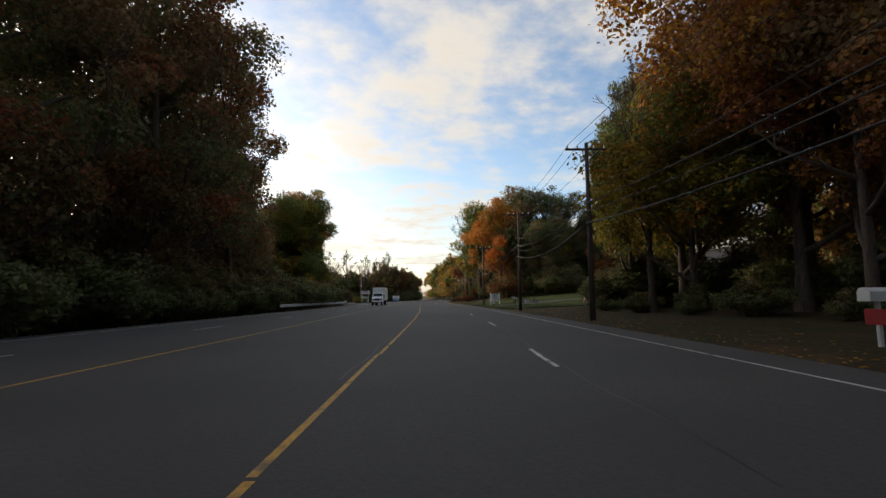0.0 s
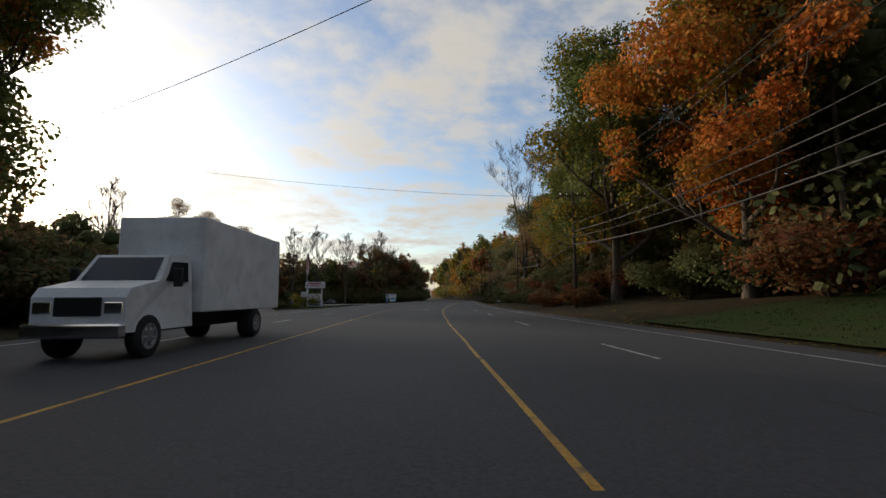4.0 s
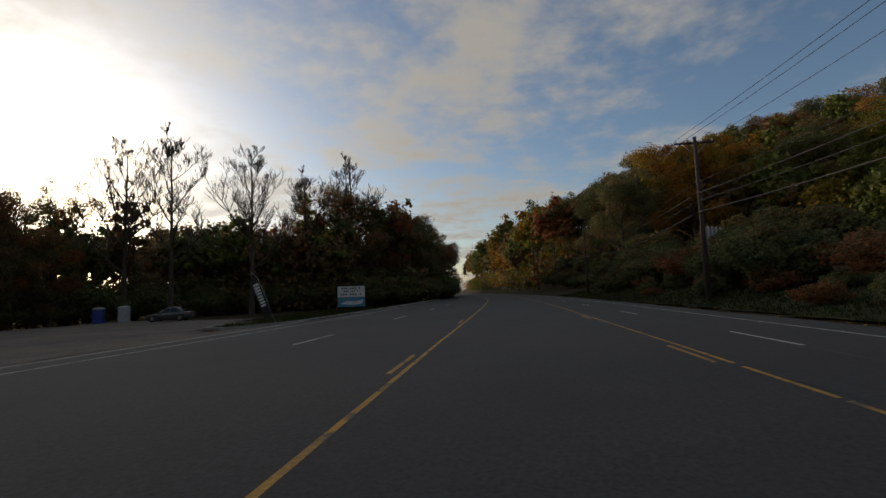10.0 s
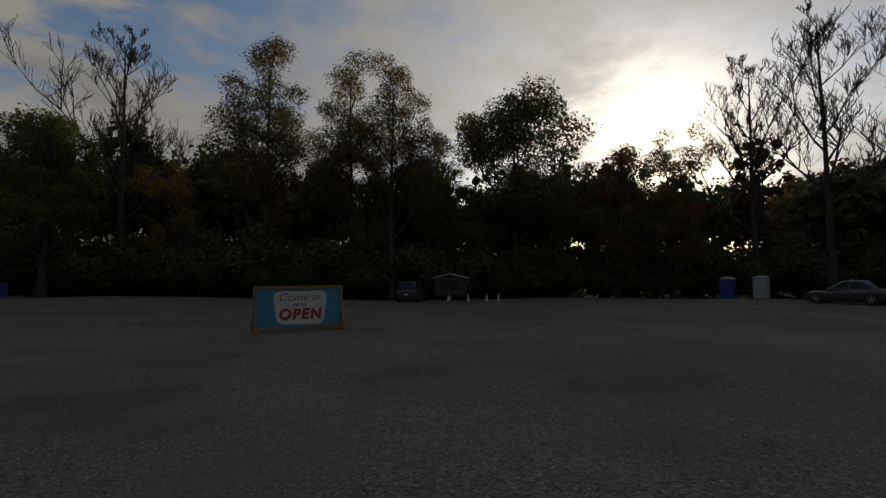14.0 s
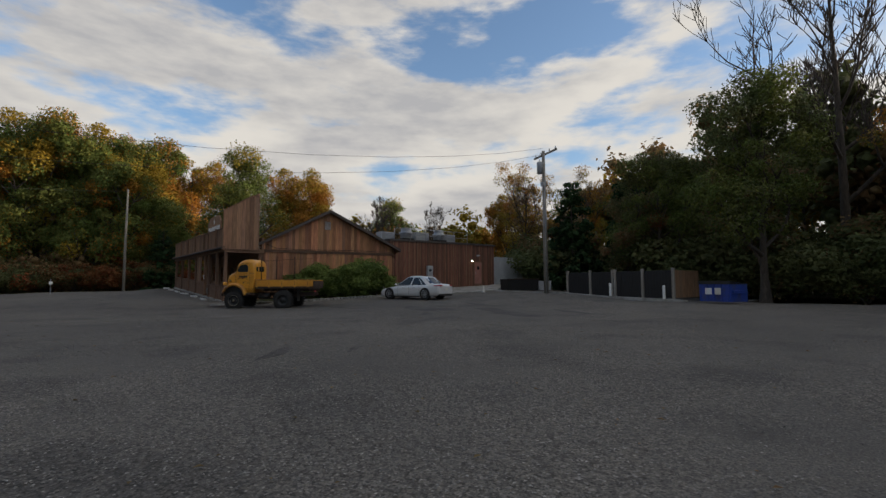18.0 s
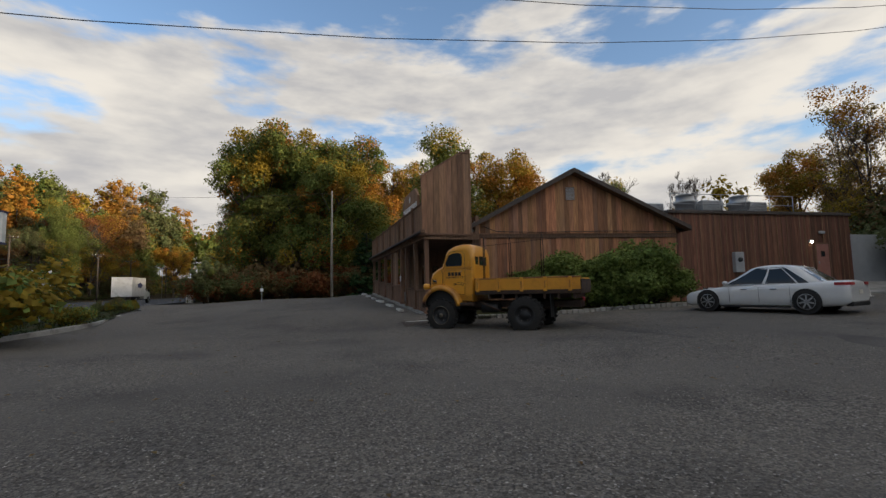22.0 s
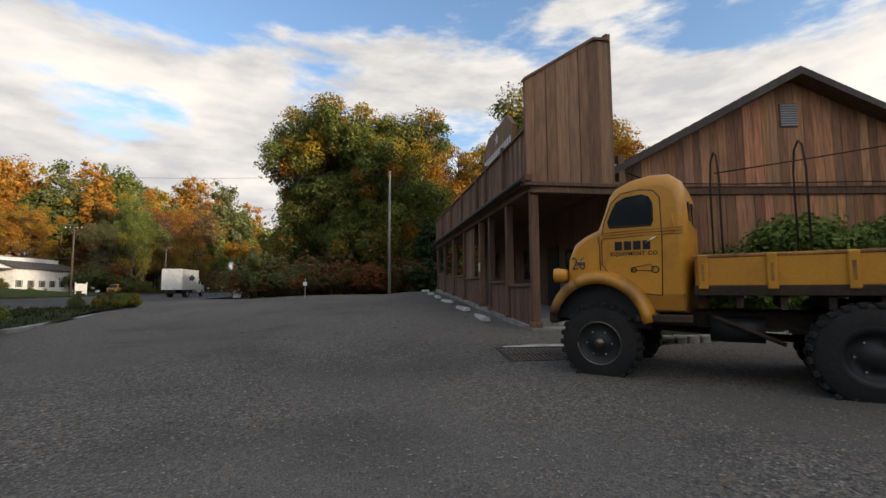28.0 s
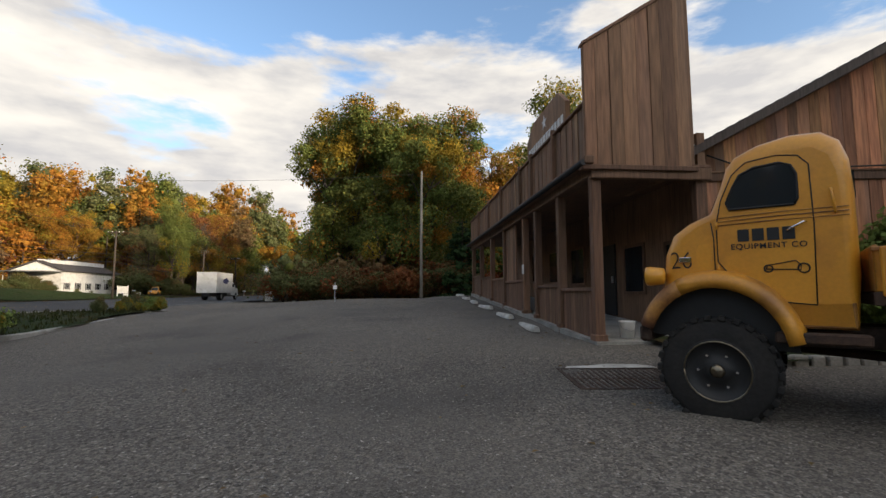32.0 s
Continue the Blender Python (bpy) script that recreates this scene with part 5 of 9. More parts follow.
# rough bank on the far side: low scrub and briars
for y in range(176, 236, 3):
    for k in range(3):
        red = rng.random() < 0.3
        scrub(axis(y) + off("right", y) + 7 + 6 * k + rng.uniform(-2.5, 2.5), y + rng.uniform(-1.5, 1.5), rng.uniform(0.3, 0.6) + 0.22 * k, *(("bush_red", "low rust-red roadside shrub") if red else ("bush_dark", "dense dark undergrowth shrub")))

# thicket under the oak along the lot's far edge
for k in range(34):
    t = (k + 0.5) / 34
    scrub(-17.5 - 21 * t + rng.uniform(-0.8, 0.8), 107.0 + 3.2 * t + rng.uniform(-2.2, 1.2), rng.uniform(0.7, 1.6), *(("bush_brown", "brown-leaved shrub below the oak") if k % 2 else ("bush_dark", "dense dark undergrowth shrub")))

# undergrowth down to the highway on the steep bank, and beyond the bend
for y in range(122, 176, 3):
    for k in range(3):
        scrub(axis(y) + off("right", y) + 5.5 + 3.5 * k + rng.uniform(-1.2, 1.2), y + rng.uniform(-1.5, 1.5), rng.uniform(0.35, 0.7) + 0.25 * k, *(("bush_red", "low rust-red roadside shrub") if rng.random() < 0.2 else ("bush_dark", "dense dark undergrowth shrub")))
for y in range(238, 330, 5):
    for k in range(2):
        scrub(axis(y) + off("right", y) + 7 + 6 * k + rng.uniform(-1.5, 1.5), y + rng.uniform(-1.5, 1.5), rng.uniform(0.6, 1.1) + 0.4 * k)

# ------------------------------------------------------------------ things along the highway
def utility_pole(x, y, height, label, turn=0, arm=2.44, mat="pole_wood", arm_z=None, second=False, transformer=False):
    z = ground_z(x, y)
    ob = thing("utility_pole", label, "utility pole", x, y, z, turn, "utility poles")
    part("shaft", MB().tube([(0, 0, -0.3), (0, 0, height * 0.5), (0, 0, height)], [0.17, 0.145, 0.11], 12), mat, ob)
    for k, az in enumerate([height - 0.35] + ([height - 1.5] if second else [])):
        part("crossarm", MB().box(-arm / 2, arm / 2, 0.10, 0.20, az - 0.06, az + 0.06, 0.01), mat, ob)
        for px in (-arm / 2 + 0.12, -arm / 5, arm / 5, arm / 2 - 0.12):
            part("insulator", MB().revolve([(0, 0.02), (0.02, 0.05), (0.07, 0.055), (0.10, 0.035), (0.15, 0.05), (0.19, 0.02)], 8, "z", (px, 0.15, az + 0.06), caps=True), "white", ob)
        for s in (-1, 1):
            part("brace", MB().tube([(s * 0.75, 0.15, az - 0.05), (s * 0.06, 0.13, az - 0.75)], 0.016, 5), "steel", ob)
    return ob


def wire(p, q, sag, r=0.016, name="cable", label="black overhead cable strung between poles", n=14):
    p, q = Vector(p), Vector(q)
    pts = [p.lerp(q, i / n) - Vector((0, 0, sag * 4 * (i / n) * (1 - i / n))) for i in range(n + 1)]
    ob = part(name, MB().tube(pts, r, 5), "wire")
    return tagged(ob, label, "cable", "overhead cables")


POLES = [(10.0, -12.0), (10.6, 26.5), (11.2, 48.5), (12.1, 82.8), (13.2, 122.0), (16.05, 161.6), (17.9, 208.0), (22.5, 252.0), (23.0, 300.0)]
for k, (px, py) in enumerate(POLES):
    utility_pole(px, py, 10.6, "tall brown wooden utility pole with a crossarm", turn=-3 if k < 4 else -6)
for (xa, ya), (xb, yb) in zip(POLES, POLES[1:]):
    za, zb = ground_z(xa, ya), ground_z(xb, yb)
    for dx in (-1.1, -0.5, 1.1):
        wire((xa + dx, ya, za + 10.5), (xb + dx, yb, zb + 10.5), 0.55, 0.013)
    for dz, r, sag in ((6.9, 0.03, 0.7), (6.4, 0.022, 0.75), (5.7, 0.04, 0.8), (7.6, 0.016, 0.65)):
        wire((xa - 0.18, ya, za + dz), (xb - 0.18, yb, zb + dz), sag, r)
# service lines over the highway
wire((16.0, 161.6, 9.8), (-53.7, 163.2, 12.0), 4.4, 0.009)
wire((16.0, 161.6, 9.0), (-53.7, 163.2, 11.5), 4.85, 0.009)
wire((13.2, 122, 10.4), (-32.95, 115.0, 13.0), 1.0, 0.013)
wire((12.1, 82.8, 9.6), (-32.95, 115.0, 12.2), 1.2, 0.013)


def guard_rail(y0, y1):
    ob = thing("guard_rail", "dull galvanised steel guard rail on short posts", "guard rail", axis(y0) + off("left", y0) - 1.5, y0, 0)
    ox, oy = ob.location.x, ob.location.y
    prof = [(0.0, 0.47), (0.05, 0.50), (0.05, 0.56), (0.0, 0.60), (0.0, 0.64), (0.05, 0.68), (0.05, 0.74), (0.0, 0.78)]
    ys = np.arange(y0, y1 + 0.1, 2.0)
    rings = [[(axis(y) + off("left", y) - 1.5 - ox + a, y - oy, b) for a, b in prof] + [(axis(y) + off("left", y) - 1.5 - ox + a - 0.012, y - oy, b) for a, b in reversed(prof)] for y in ys]
    part("rail", MB().loft(rings, True, True, False), "steel", ob)
    for y in np.arange(y0 + 1, y1, 3.8):
        x = axis(y) + off("left", y) - 1.62
        part("post", MB().box(x - 0.06 - ox, x + 0.06 - ox, y - 0.08 - oy, y + 0.08 - oy, -0.6, 0.72, 0.01), "pole_wood", ob)
    xe, ye = axis(y1) + off("left", y1) - 1.5 - ox, y1 - oy
    part("end_terminal", MB().box(xe - 0.2, xe + 0.2, ye, ye + 0.5, 0.35, 0.85, 0.04), "steel", ob)


guard_rail(50.0, 92.0)


def bars(parent, x0, x1, z, h, mat, y, gaps=(0.3, 0.55, 0.8), name="lettering"):
    """A line of unreadable writing as plain bars on a board facing -y."""
    edges = [0.0, *gaps, 1.0]
    mb = MB()
    for a, b in zip(edges, edges[1:]):
        xa, xb = x0 + (x1 - x0) * (a + 0.015), x0 + (x1 - x0) * (b - 0.015)
        mb.box(xa, xb, y - 0.004, y + 0.002, z - h / 2, z + h / 2)
    return part(name, mb, mat, parent)


def post_sign(x, y, turn):
    ob = thing("yard_sign", "white wooden two-post sign board with faded lettering", "sign", x, y, ground_z(x, y) - 0.05, turn)
    for s in (-0.78, 0.78):
        part("post", MB().box(s - 0.06, s + 0.06, -0.06, 0.06, 0, 2.05, 0.012), "white", ob)
        part("post_cap", MB().box(s - 0.08, s + 0.08, -0.08, 0.08, 2.05, 2.1, 0.02), "white", ob)
    part("board", MB().box(-0.715, 0.715, -0.03, 0.03, 0.75, 1.9, 0.01), "white", ob)
    part("lower_board", MB().box(-0.80, -0.1, -0.09, -0.065, 0.32, 0.72, 0.01), "white", ob)
    for z, w, h, c in ((1.72, 0.9, 0.1, "navy"), (1.55, 0.7, 0.07, "navy"), (1.38, 1.0, 0.07, "black"), (1.22, 1.0, 0.10, "red"), (1.02, 1.0, 0.08, "red"), (0.88, 0.8, 0.06, "black")):
        bars(ob, -w / 2, w / 2, z, h, c, -0.033)
    bars(ob, -0.72, -0.18, 0.58, 0.08, "red", -0.093)
    bars(ob, -0.72, -0.18, 0.44, 0.06, "red", -0.093)


post_sign(13.3, 77.6, 2)


def mailbox(x, y, turn=-90, base=True):
    ob = thing("mailbox", "grey metal mailbox on a wooden post", "mailbox", x, y, ground_z(x, y) - 0.05, turn, "mailboxes")
    part("post", MB().box(-0.05, 0.05, -0.05, 0.05, 0, 1.05, 0.01), "pole_wood", ob)
    prof = [(-0.1, 1.05), (0.1, 1.05), (0.1, 1.2), (0.07, 1.27), (0, 1.30), (-0.07, 1.27), (-0.1, 1.2)]
    part("box", MB().prism(prof, -0.28, 0.25), "steel", ob)
    part("flag", MB().box(0.102, 0.112, -0.05, 0.02, 1.15, 1.32), "red", ob)


mailbox(14.3, 66.0)
mailbox(15.0, 70.5)


def mailbox_bank(x, y):
    ob = thing("mailbox_bank", "white roadside mailbox above a small red sign", "mailbox", x, y, ground_z(x, y) - 0.05, -90)
    part("post", MB().box(-0.05, 0.05, -0.05, 0.05, 0, 1.2, 0.01), "white", ob)
    part("box", MB().prism([(-0.18, 1.2), (0.18, 1.2), (0.18, 1.45), (0.1, 1.55), (-0.1, 1.55), (-0.18, 1.45)], -0.35, 0.35), "white", ob)
    part("plate", MB().box(-0.3, 0.3, -0.08, -0.06, 0.6, 1.0, 0.01), "red", ob)


mailbox_bank(12.25, 11.3)


def lawn_sign(x, y, turn, mat, lean=8):
    ob = thing("lawn_sign", "small lawn placard on wire legs", "sign", x, y, ground_z(x, y) - 0.02, turn, "lawn placards")
    ob.rotation_euler[1] = radians(lean)
    for s in (-0.2, 0.2):
        part("leg", MB().tube([(s, 0, 0), (s, 0, 0.5)], 0.006, 5), "steel", ob)
    part("placard", MB().box(-0.33, 0.33, -0.006, 0.006, 0.38, 0.84, 0.003), mat, ob)
    bars(ob, -0.27, 0.27, 0.68, 0.09, "white" if mat != "white" else "navy", -0.008)
    bars(ob, -0.24, 0.24, 0.52, 0.06, "white" if mat != "white" else "navy", -0.008)


for x, y, c in ((16.6, 70.5, "navy"), (17.6, 68.0, "navy"), (16.0, 66.5, "white")):
    lawn_sign(x, y, 12, c)


def house(x, y, turn, w, d, h, label, porch=False):
    """A low timber house: walls with real window and door openings' frames, a pitched roof, steps."""
    z = min(ground_z(x + a, y + b) for a in (-w / 2, w / 2) for b in (-d / 2, d / 2)) - 0.3
    ob = thing("house", label, "house", x, y, z, turn, "houses")
    part("wall", MB().box(-w / 2, w / 2, -d / 2, d / 2, 0, h + 0.3, 0.02), "white", ob)
    for k in range(int(h / 0.22)):
        part("clapboard", MB().box(-w / 2 - 0.025, w / 2 + 0.025, -d / 2 - 0.025, d / 2 + 0.025, 0.5 + k * 0.22, 0.5 + k * 0.22 + 0.025), "white", ob) if k % 2 == 0 else None
    r = d / 2 + 0.5
    ridge = h + 0.3 + r * 0.38
    prof = [(-r, h + 0.2), (0, ridge), (r, h + 0.2), (r, h + 0.36), (0, ridge + 0.18), (-r, h + 0.36)]
    part("roof", MB().prism(prof, -w / 2 - 0.4, w / 2 + 0.4, "x"), "shingles", ob)
    for s in (-1, 1):
        part("gable", MB().prism([(-d / 2, h + 0.25), (0, ridge - 0.12), (d / 2, h + 0.25)], s * (w / 2) - 0.04, s * (w / 2) + 0.04, "x"), "white", ob)
    for side in (-1, 1):
        n = max(3, int(w / 3.2))
        for i in range(n):
            cx = -w / 2 + w * (i + 0.5) / n
            yy = side * d / 2
            if side == -1 and i == 1:
                dr = part("door", MB().box(cx - 0.45, cx + 0.45, yy - 0.05, yy + 0.02, 0.55, 2.6, 0.01), "pink_door", ob)
                part("door_frame", MB().box(cx - 0.54, cx - 0.45, yy - 0.06, yy, 0.55, 2.7).box(cx + 0.45, cx + 0.54, yy - 0.06, yy, 0.55, 2.7).box(cx - 0.45, cx + 0.45, yy - 0.06, yy, 2.6, 2.7), "white", dr)
                for st in range(3):
                    part("step", MB().box(cx - 0.7, cx + 0.7, yy - 0.3 * (3 - st), yy, 0.0, 0.18 * (st + 1), 0.01), "concrete", ob)
                continue
            wn = part("window", MB().box(cx - 0.55, cx + 0.55, yy - 0.03, yy + 0.03, 1.4, 2.65), "glass", ob)
            part("frame", MB().box(cx - 0.62, cx - 0.55, yy - 0.06, yy + 0.06, 1.33, 2.72).box(cx + 0.55, cx + 0.62, yy - 0.06, yy + 0.06, 1.33, 2.72).box(cx - 0.55, cx + 0.55, yy - 0.06, yy + 0.06, 2.65, 2.72)
                 .box(cx - 0.55, cx + 0.55, yy - 0.06, yy + 0.06, 1.33, 1.40).box(cx - 0.02, cx + 0.02, yy - 0.05, yy + 0.05, 1.4, 2.65), "white", wn)
            for s in (-1, 1):
                part("shutter", MB().box(cx + s * 0.80 - 0.15, cx + s * 0.80 + 0.15, yy - 0.04, yy + 0.04, 1.35, 2.7, 0.01), "black", wn)
    part("chimney", MB().box(w * 0.2, w * 0.2 + 0.6, -0.3, 0.3, h, ridge + 0.9, 0.02), "boards", ob)
    if porch:
        for s in range(4):
            part("porch_post", MB().box(w / 2 + 0.1 + s * 1.3, w / 2 + 0.2 + s * 1.3, -d / 2, -d / 2 + 0.1, 0, h, 0.01), "white", ob)
        part("porch_roof", MB().box(w / 2, w / 2 + 4.4, -d / 2 - 0.3, d / 2, h, h + 0.18, 0.02), "steel", ob)
        part("porch_rail", MB().box(w / 2, w / 2 + 4.2, -d / 2, -d / 2 + 0.06, 0.9, 1.0, 0.01), "white", ob)
        part("dormer", MB().box(-w / 2 + 0.5, w / 2 - 2, -1.2, 1.2, h + 0.6, ridge + 0.5, 0.02), "white", ob)
    return ob


house(37.5, 91.0, 90, 7.4, 5.6, 2.5, "small white clapboard house with dark shutters on the slope")
house(35.5, 54.0, 90, 20, 9, 4.6, "long white house with a dormer and porch", porch=True)


def wheel(parent, x, y, z, r, w, side=1, rim="steel", name="wheel", lug=0, hub_r=0.58, dark=False):
    """A wheel whose axle runs along y; side tells which way the face looks."""
    s = side
    wl = part(name, MB().revolve([(y - w / 2, r * 0.60), (y - w / 2, r * 0.90), (y - w * 0.38, r * 0.985), (y - w * 0.2, r), (y + w * 0.2, r), (y + w * 0.38, r * 0.985), (y + w / 2, r * 0.90), (y + w / 2, r * 0.60)], 28, "y", (x, 0, z)), "rubber", parent)
    f = y + s * w / 2
    part("rim", MB().revolve([(f - s * 0.005, r * 0.62), (f + s * 0.012, r * hub_r), (f - s * w * 0.12, r * hub_r * 0.90), (f - s * w * 0.22, r * 0.30), (f - s * w * 0.10, r * 0.22), (f - s * w * 0.04, r * 0.12), (f - s * w * 0.03, 0.0)], 24, "y", (x, 0, z)), rim, wl)
    part("far_side", MB().revolve([(y - s * w / 2, r * 0.62), (y - s * w * 0.3, r * 0.5), (y - s * w * 0.25, 0.0)], 16, "y", (x, 0, z)), "black", wl)
    if lug:
        mb = MB()
        for k in range(lug):
            a = 2 * math.pi * k / lug
            for q in (-1, 1):
                m = Matrix.Translation((x, y + q * w * 0.25, z)) @ Matrix.Rotation(a + (0.5 if q > 0 else 0) * 2 * math.pi / lug, 4, "Y") @ Matrix.Translation((0, 0, r))
                mb.box(-0.035, 0.035, -w * 0.27, w * 0.27, -0.03, 0.022, 0.008, m)
        part("tread", mb, "rubber", wl)
        nuts = MB()
        for k in range(6):
            a = 2 * math.pi * k / 6
            nuts.cyl((x + math.cos(a) * r * 0.32, f - s * w * 0.2, z + math.sin(a) * r * 0.32), (x + math.cos(a) * r * 0.32, f - s * w * 0.06, z + math.sin(a) * r * 0.32), 0.014, n=6)
        part("lug_nuts", nuts, "chrome", wl)
    else:
        sp = MB()
        for k in range(7):
            a = 2 * math.pi * k / 7
            m = Matrix.Translation((x, f - s * 0.02, z)) @ Matrix.Rotation(a, 4, "Y")
            sp.box(-0.025, 0.025, -0.015, 0.015, r * 0.1, r * hub_r, 0.006, m)
        part("spokes", sp, "steel", wl)
    return wl


def box_truck(x, y, turn):
    ob = thing("box_truck", "white delivery box truck on the highway", "truck", x, y, 0, turn)
    # faces +x
    part("cargo_box", MB().box(-5.6, 0.2, -1.2, 1.2, 0.95, 3.55, 0.03), "white", ob)
    part("side_mark", MB().prism([(-3.4, 2.6), (-2.2, 2.9), (-1.2, 2.5), (-2.0, 2.1), (-3.2, 2.2)], -1.215, -1.205), "navy", ob)
    prof = [(0.35, 0.6), (0.35, 2.35), (0.6, 2.45), (1.35, 2.4), (1.85, 1.75), (2.85, 1.55), (3.0, 1.35), (3.0, 0.6)]
    cab = [[(a, yy * (1 if b < 1.8 else 0.9), b) for a, b in prof] for yy in (-1.0, 1.0)]
    part("cab", MB().loft(cab, True, True, False), "white", ob)
    part("windscreen", MB().add([(1.42, -0.8, 2.33), (1.42, 0.8, 2.33), (1.88, 0.86, 1.76), (1.88, -0.86, 1.76)], [(0, 1, 2, 3)]).add([(1.40, -0.8, 2.30), (1.40, 0.8, 2.30), (1.86, 0.86, 1.73), (1.86, -0.86, 1.73)], [(3, 2, 1, 0)]), "glass", ob)
    for s in (-1, 1):
        part("side_window", MB().prism([(0.6, 1.75), (0.65, 2.25), (1.3, 2.22), (1.6, 1.75)], s * 0.96 - 0.02, s * 0.96 + 0.02), "glass", ob)
        part("headlight", MB().box(2.98, 3.03, s * 0.75 - 0.2, s * 0.75 + 0.2, 1.0, 1.25, 0.02), "chrome", ob)
        part("mirror", MB().box(1.5, 1.6, s * 1.25 - 0.1, s * 1.25 + 0.1, 1.6, 2.05, 0.02), "black", ob)
        wheel(ob, 2.2, s * 0.9, 0.48, 0.48, 0.28, s)
        wheel(ob, -3.6, s * 0.9, 0.48, 0.48, 0.5, s)
    part("grille", MB().box(2.99, 3.04, -0.5, 0.5, 0.95, 1.35, 0.02), "black", ob)
    part("bumper", MB().box(3.0, 3.2, -1.05, 1.05, 0.5, 0.8, 0.04), "chrome", ob)
    part("chassis", MB().box(-5.5, 2.9, -0.45, 0.45, 0.5, 0.95, 0.02), "black", ob)


box_truck(-7.6, 94.0, -92)


# ------------------------------------------------------------------ verges, kerbs and signs of the lot
def kerb(name, pts, w=0.16, h=0.13, mat="concrete", label="worn concrete kerb"):
    n = len(pts)
    mb = MB()
    rings = []
    for i, (x, y) in enumerate(pts):
        a, b = Vector(pts[max(0, i - 1)]), Vector(pts[min(n - 1, i + 1)])
        d = (b - a).normalized()
        s = Vector((-d.y, d.x)) * w / 2
        z = ground_z(x, y)
        rings.append([(x + s.x, y + s.y, z - 0.2), (x + s.x, y + s.y, z + h - 0.02), (x + s.x * 0.75, y + s.y * 0.75, z + h), (x - s.x * 0.75, y - s.y * 0.75, z + h), (x - s.x, y - s.y, z + h - 0.02), (x - s.x, y - s.y, z - 0.2)])
    mb.loft(rings, True, True, False)
    return structure(name, mb, mat, label, "kerb")


def verge(name, outline, lift=0.09, label="patch of rough autumn grass", mat="grass"):
    """A grass island, filled from its outline over the ground."""
    xs, ys = [p[0] for p in outline], [p[1] for p in outline]
    mb, idx, vs, fs = MB(), {}, [], []

    def inside(x, y):
        c = False
        j = len(outline) - 1
        for i in range(len(outline)):
            (xi, yi), (xj, yj) = outline[i], outline[j]
            if (yi > y) != (yj > y) and x < (xj - xi) * (y - yi) / (yj - yi) + xi:
                c = not c
            j = i
        return c
    gx, gy = np.arange(min(xs), max(xs) + 0.5, 0.5), np.arange(min(ys), max(ys) + 0.5, 0.5)
    for j, y in enumerate(gy):
        for i, x in enumerate(gx):
            idx[i, j] = len(vs)
            vs.append((x, y, ground_z(x, y) + lift + 0.03 * noise.noise((x * 1.3, y * 1.3, 0))))
    for j in range(len(gy) - 1):
        for i in range(len(gx) - 1):
            if inside(gx[i] + 0.25, gy[j] + 0.25):
                fs.append((idx[i, j], idx[i + 1, j], idx[i + 1, j + 1], idx[i, j + 1]))
    mb.add(vs, fs, True)
    return structure(name, mb, mat, label, "grass")


def edge(y, d=-1.25):
    return axis(y) + off("left", y) + d


VERGE_A = [(edge(y), y) for y in range(136, 167, 3)] + [(-15.0, 167.5), (-18.4, 164), (-19.4, 157), (-19.4, 147), (-18.6, 137), (-17.2, 134)]
VERGE_B = [(edge(y), y) for y in range(205, 300, 4)] + [(-9, 300), (-13, 270), (-15, 250), (-18, 236), (-16, 220), (-13.2, 209), (-12.8, 205.6)]
apron = MB()
_ys = np.arange(112, 206.1, 1.0)
apron.add([p for y in _ys for p in ((edge(y, -1.2), y, 0.003), (edge(y, -2.2), y, ground_z(edge(y, -2.2), y) + 0.006), (edge(y, -3.6), y, ground_z(edge(y, -3.6), y) + 0.012))],
          [q for i in range(len(_ys) - 1) for q in ((3 * i, 3 * i + 1, 3 * i + 4, 3 * i + 3), (3 * i + 1, 3 * i + 2, 3 * i + 5, 3 * i + 4))])
structure("driveway_apron", apron, "lot", "worn asphalt driveway apron beside the highway", "driveway")
verge("verge_south", VERGE_A)
verge("verge_north", VERGE_B)
kerb("kerb_south", VERGE_A + VERGE_A[:1])
kerb("kerb_north", [(-13.0, 212), (-13.1, 208), (-12.8, 205.4), (-11, 204.5), (-9.0, 204.3), (edge(204.9), 204.9)] + [(edge(y), y) for y in range(206, 300, 4)])
structure("gutter", strip(166, 206, lambda y: off("left", y) - 1.34, lambda y: off("left", y) - 1.08, 0.006), "concrete", "flush concrete gutter across the driveway", "gutter")
# lawn by the white house and the far bank of the highway
LAWN = [(axis(y) + off("right", y) + 2.2, y) for y in range(56, 108, 4)] + [(30, 104), (33, 84), (30, 56)]
verge("lawn_east", LAWN, 0.10, "mown green lawn sloping up from the highway", "lawn")
BANK = [(axis(y) + off("right", y) + 1.8, y) for y in range(170, 262, 4)] + [(26, 258), (25, 236), (22, 205), (19, 172)]
verge("bank_east", BANK, 0.08, "rough grass bank beside the highway")


# drive to the house across the lawn
_drive = MB()
_n = 16
_drive.add([(x, y, ground_z(x, y) + 0.13) for i in range(_n + 1) for j in range(3) for x, y in [(11.9 + 18.5 * i / _n, 67.6 + 5.0 * i / _n + j * (1.3 - 0.3 * i / _n))]],
           [(3 * i + j, 3 * i + j + 1, 3 * i + j + 4, 3 * i + j + 3) for i in range(_n) for j in range(2)], True)
structure("driveway_east", _drive, "asphalt", "dark asphalt drive climbing to the white house", "driveway")


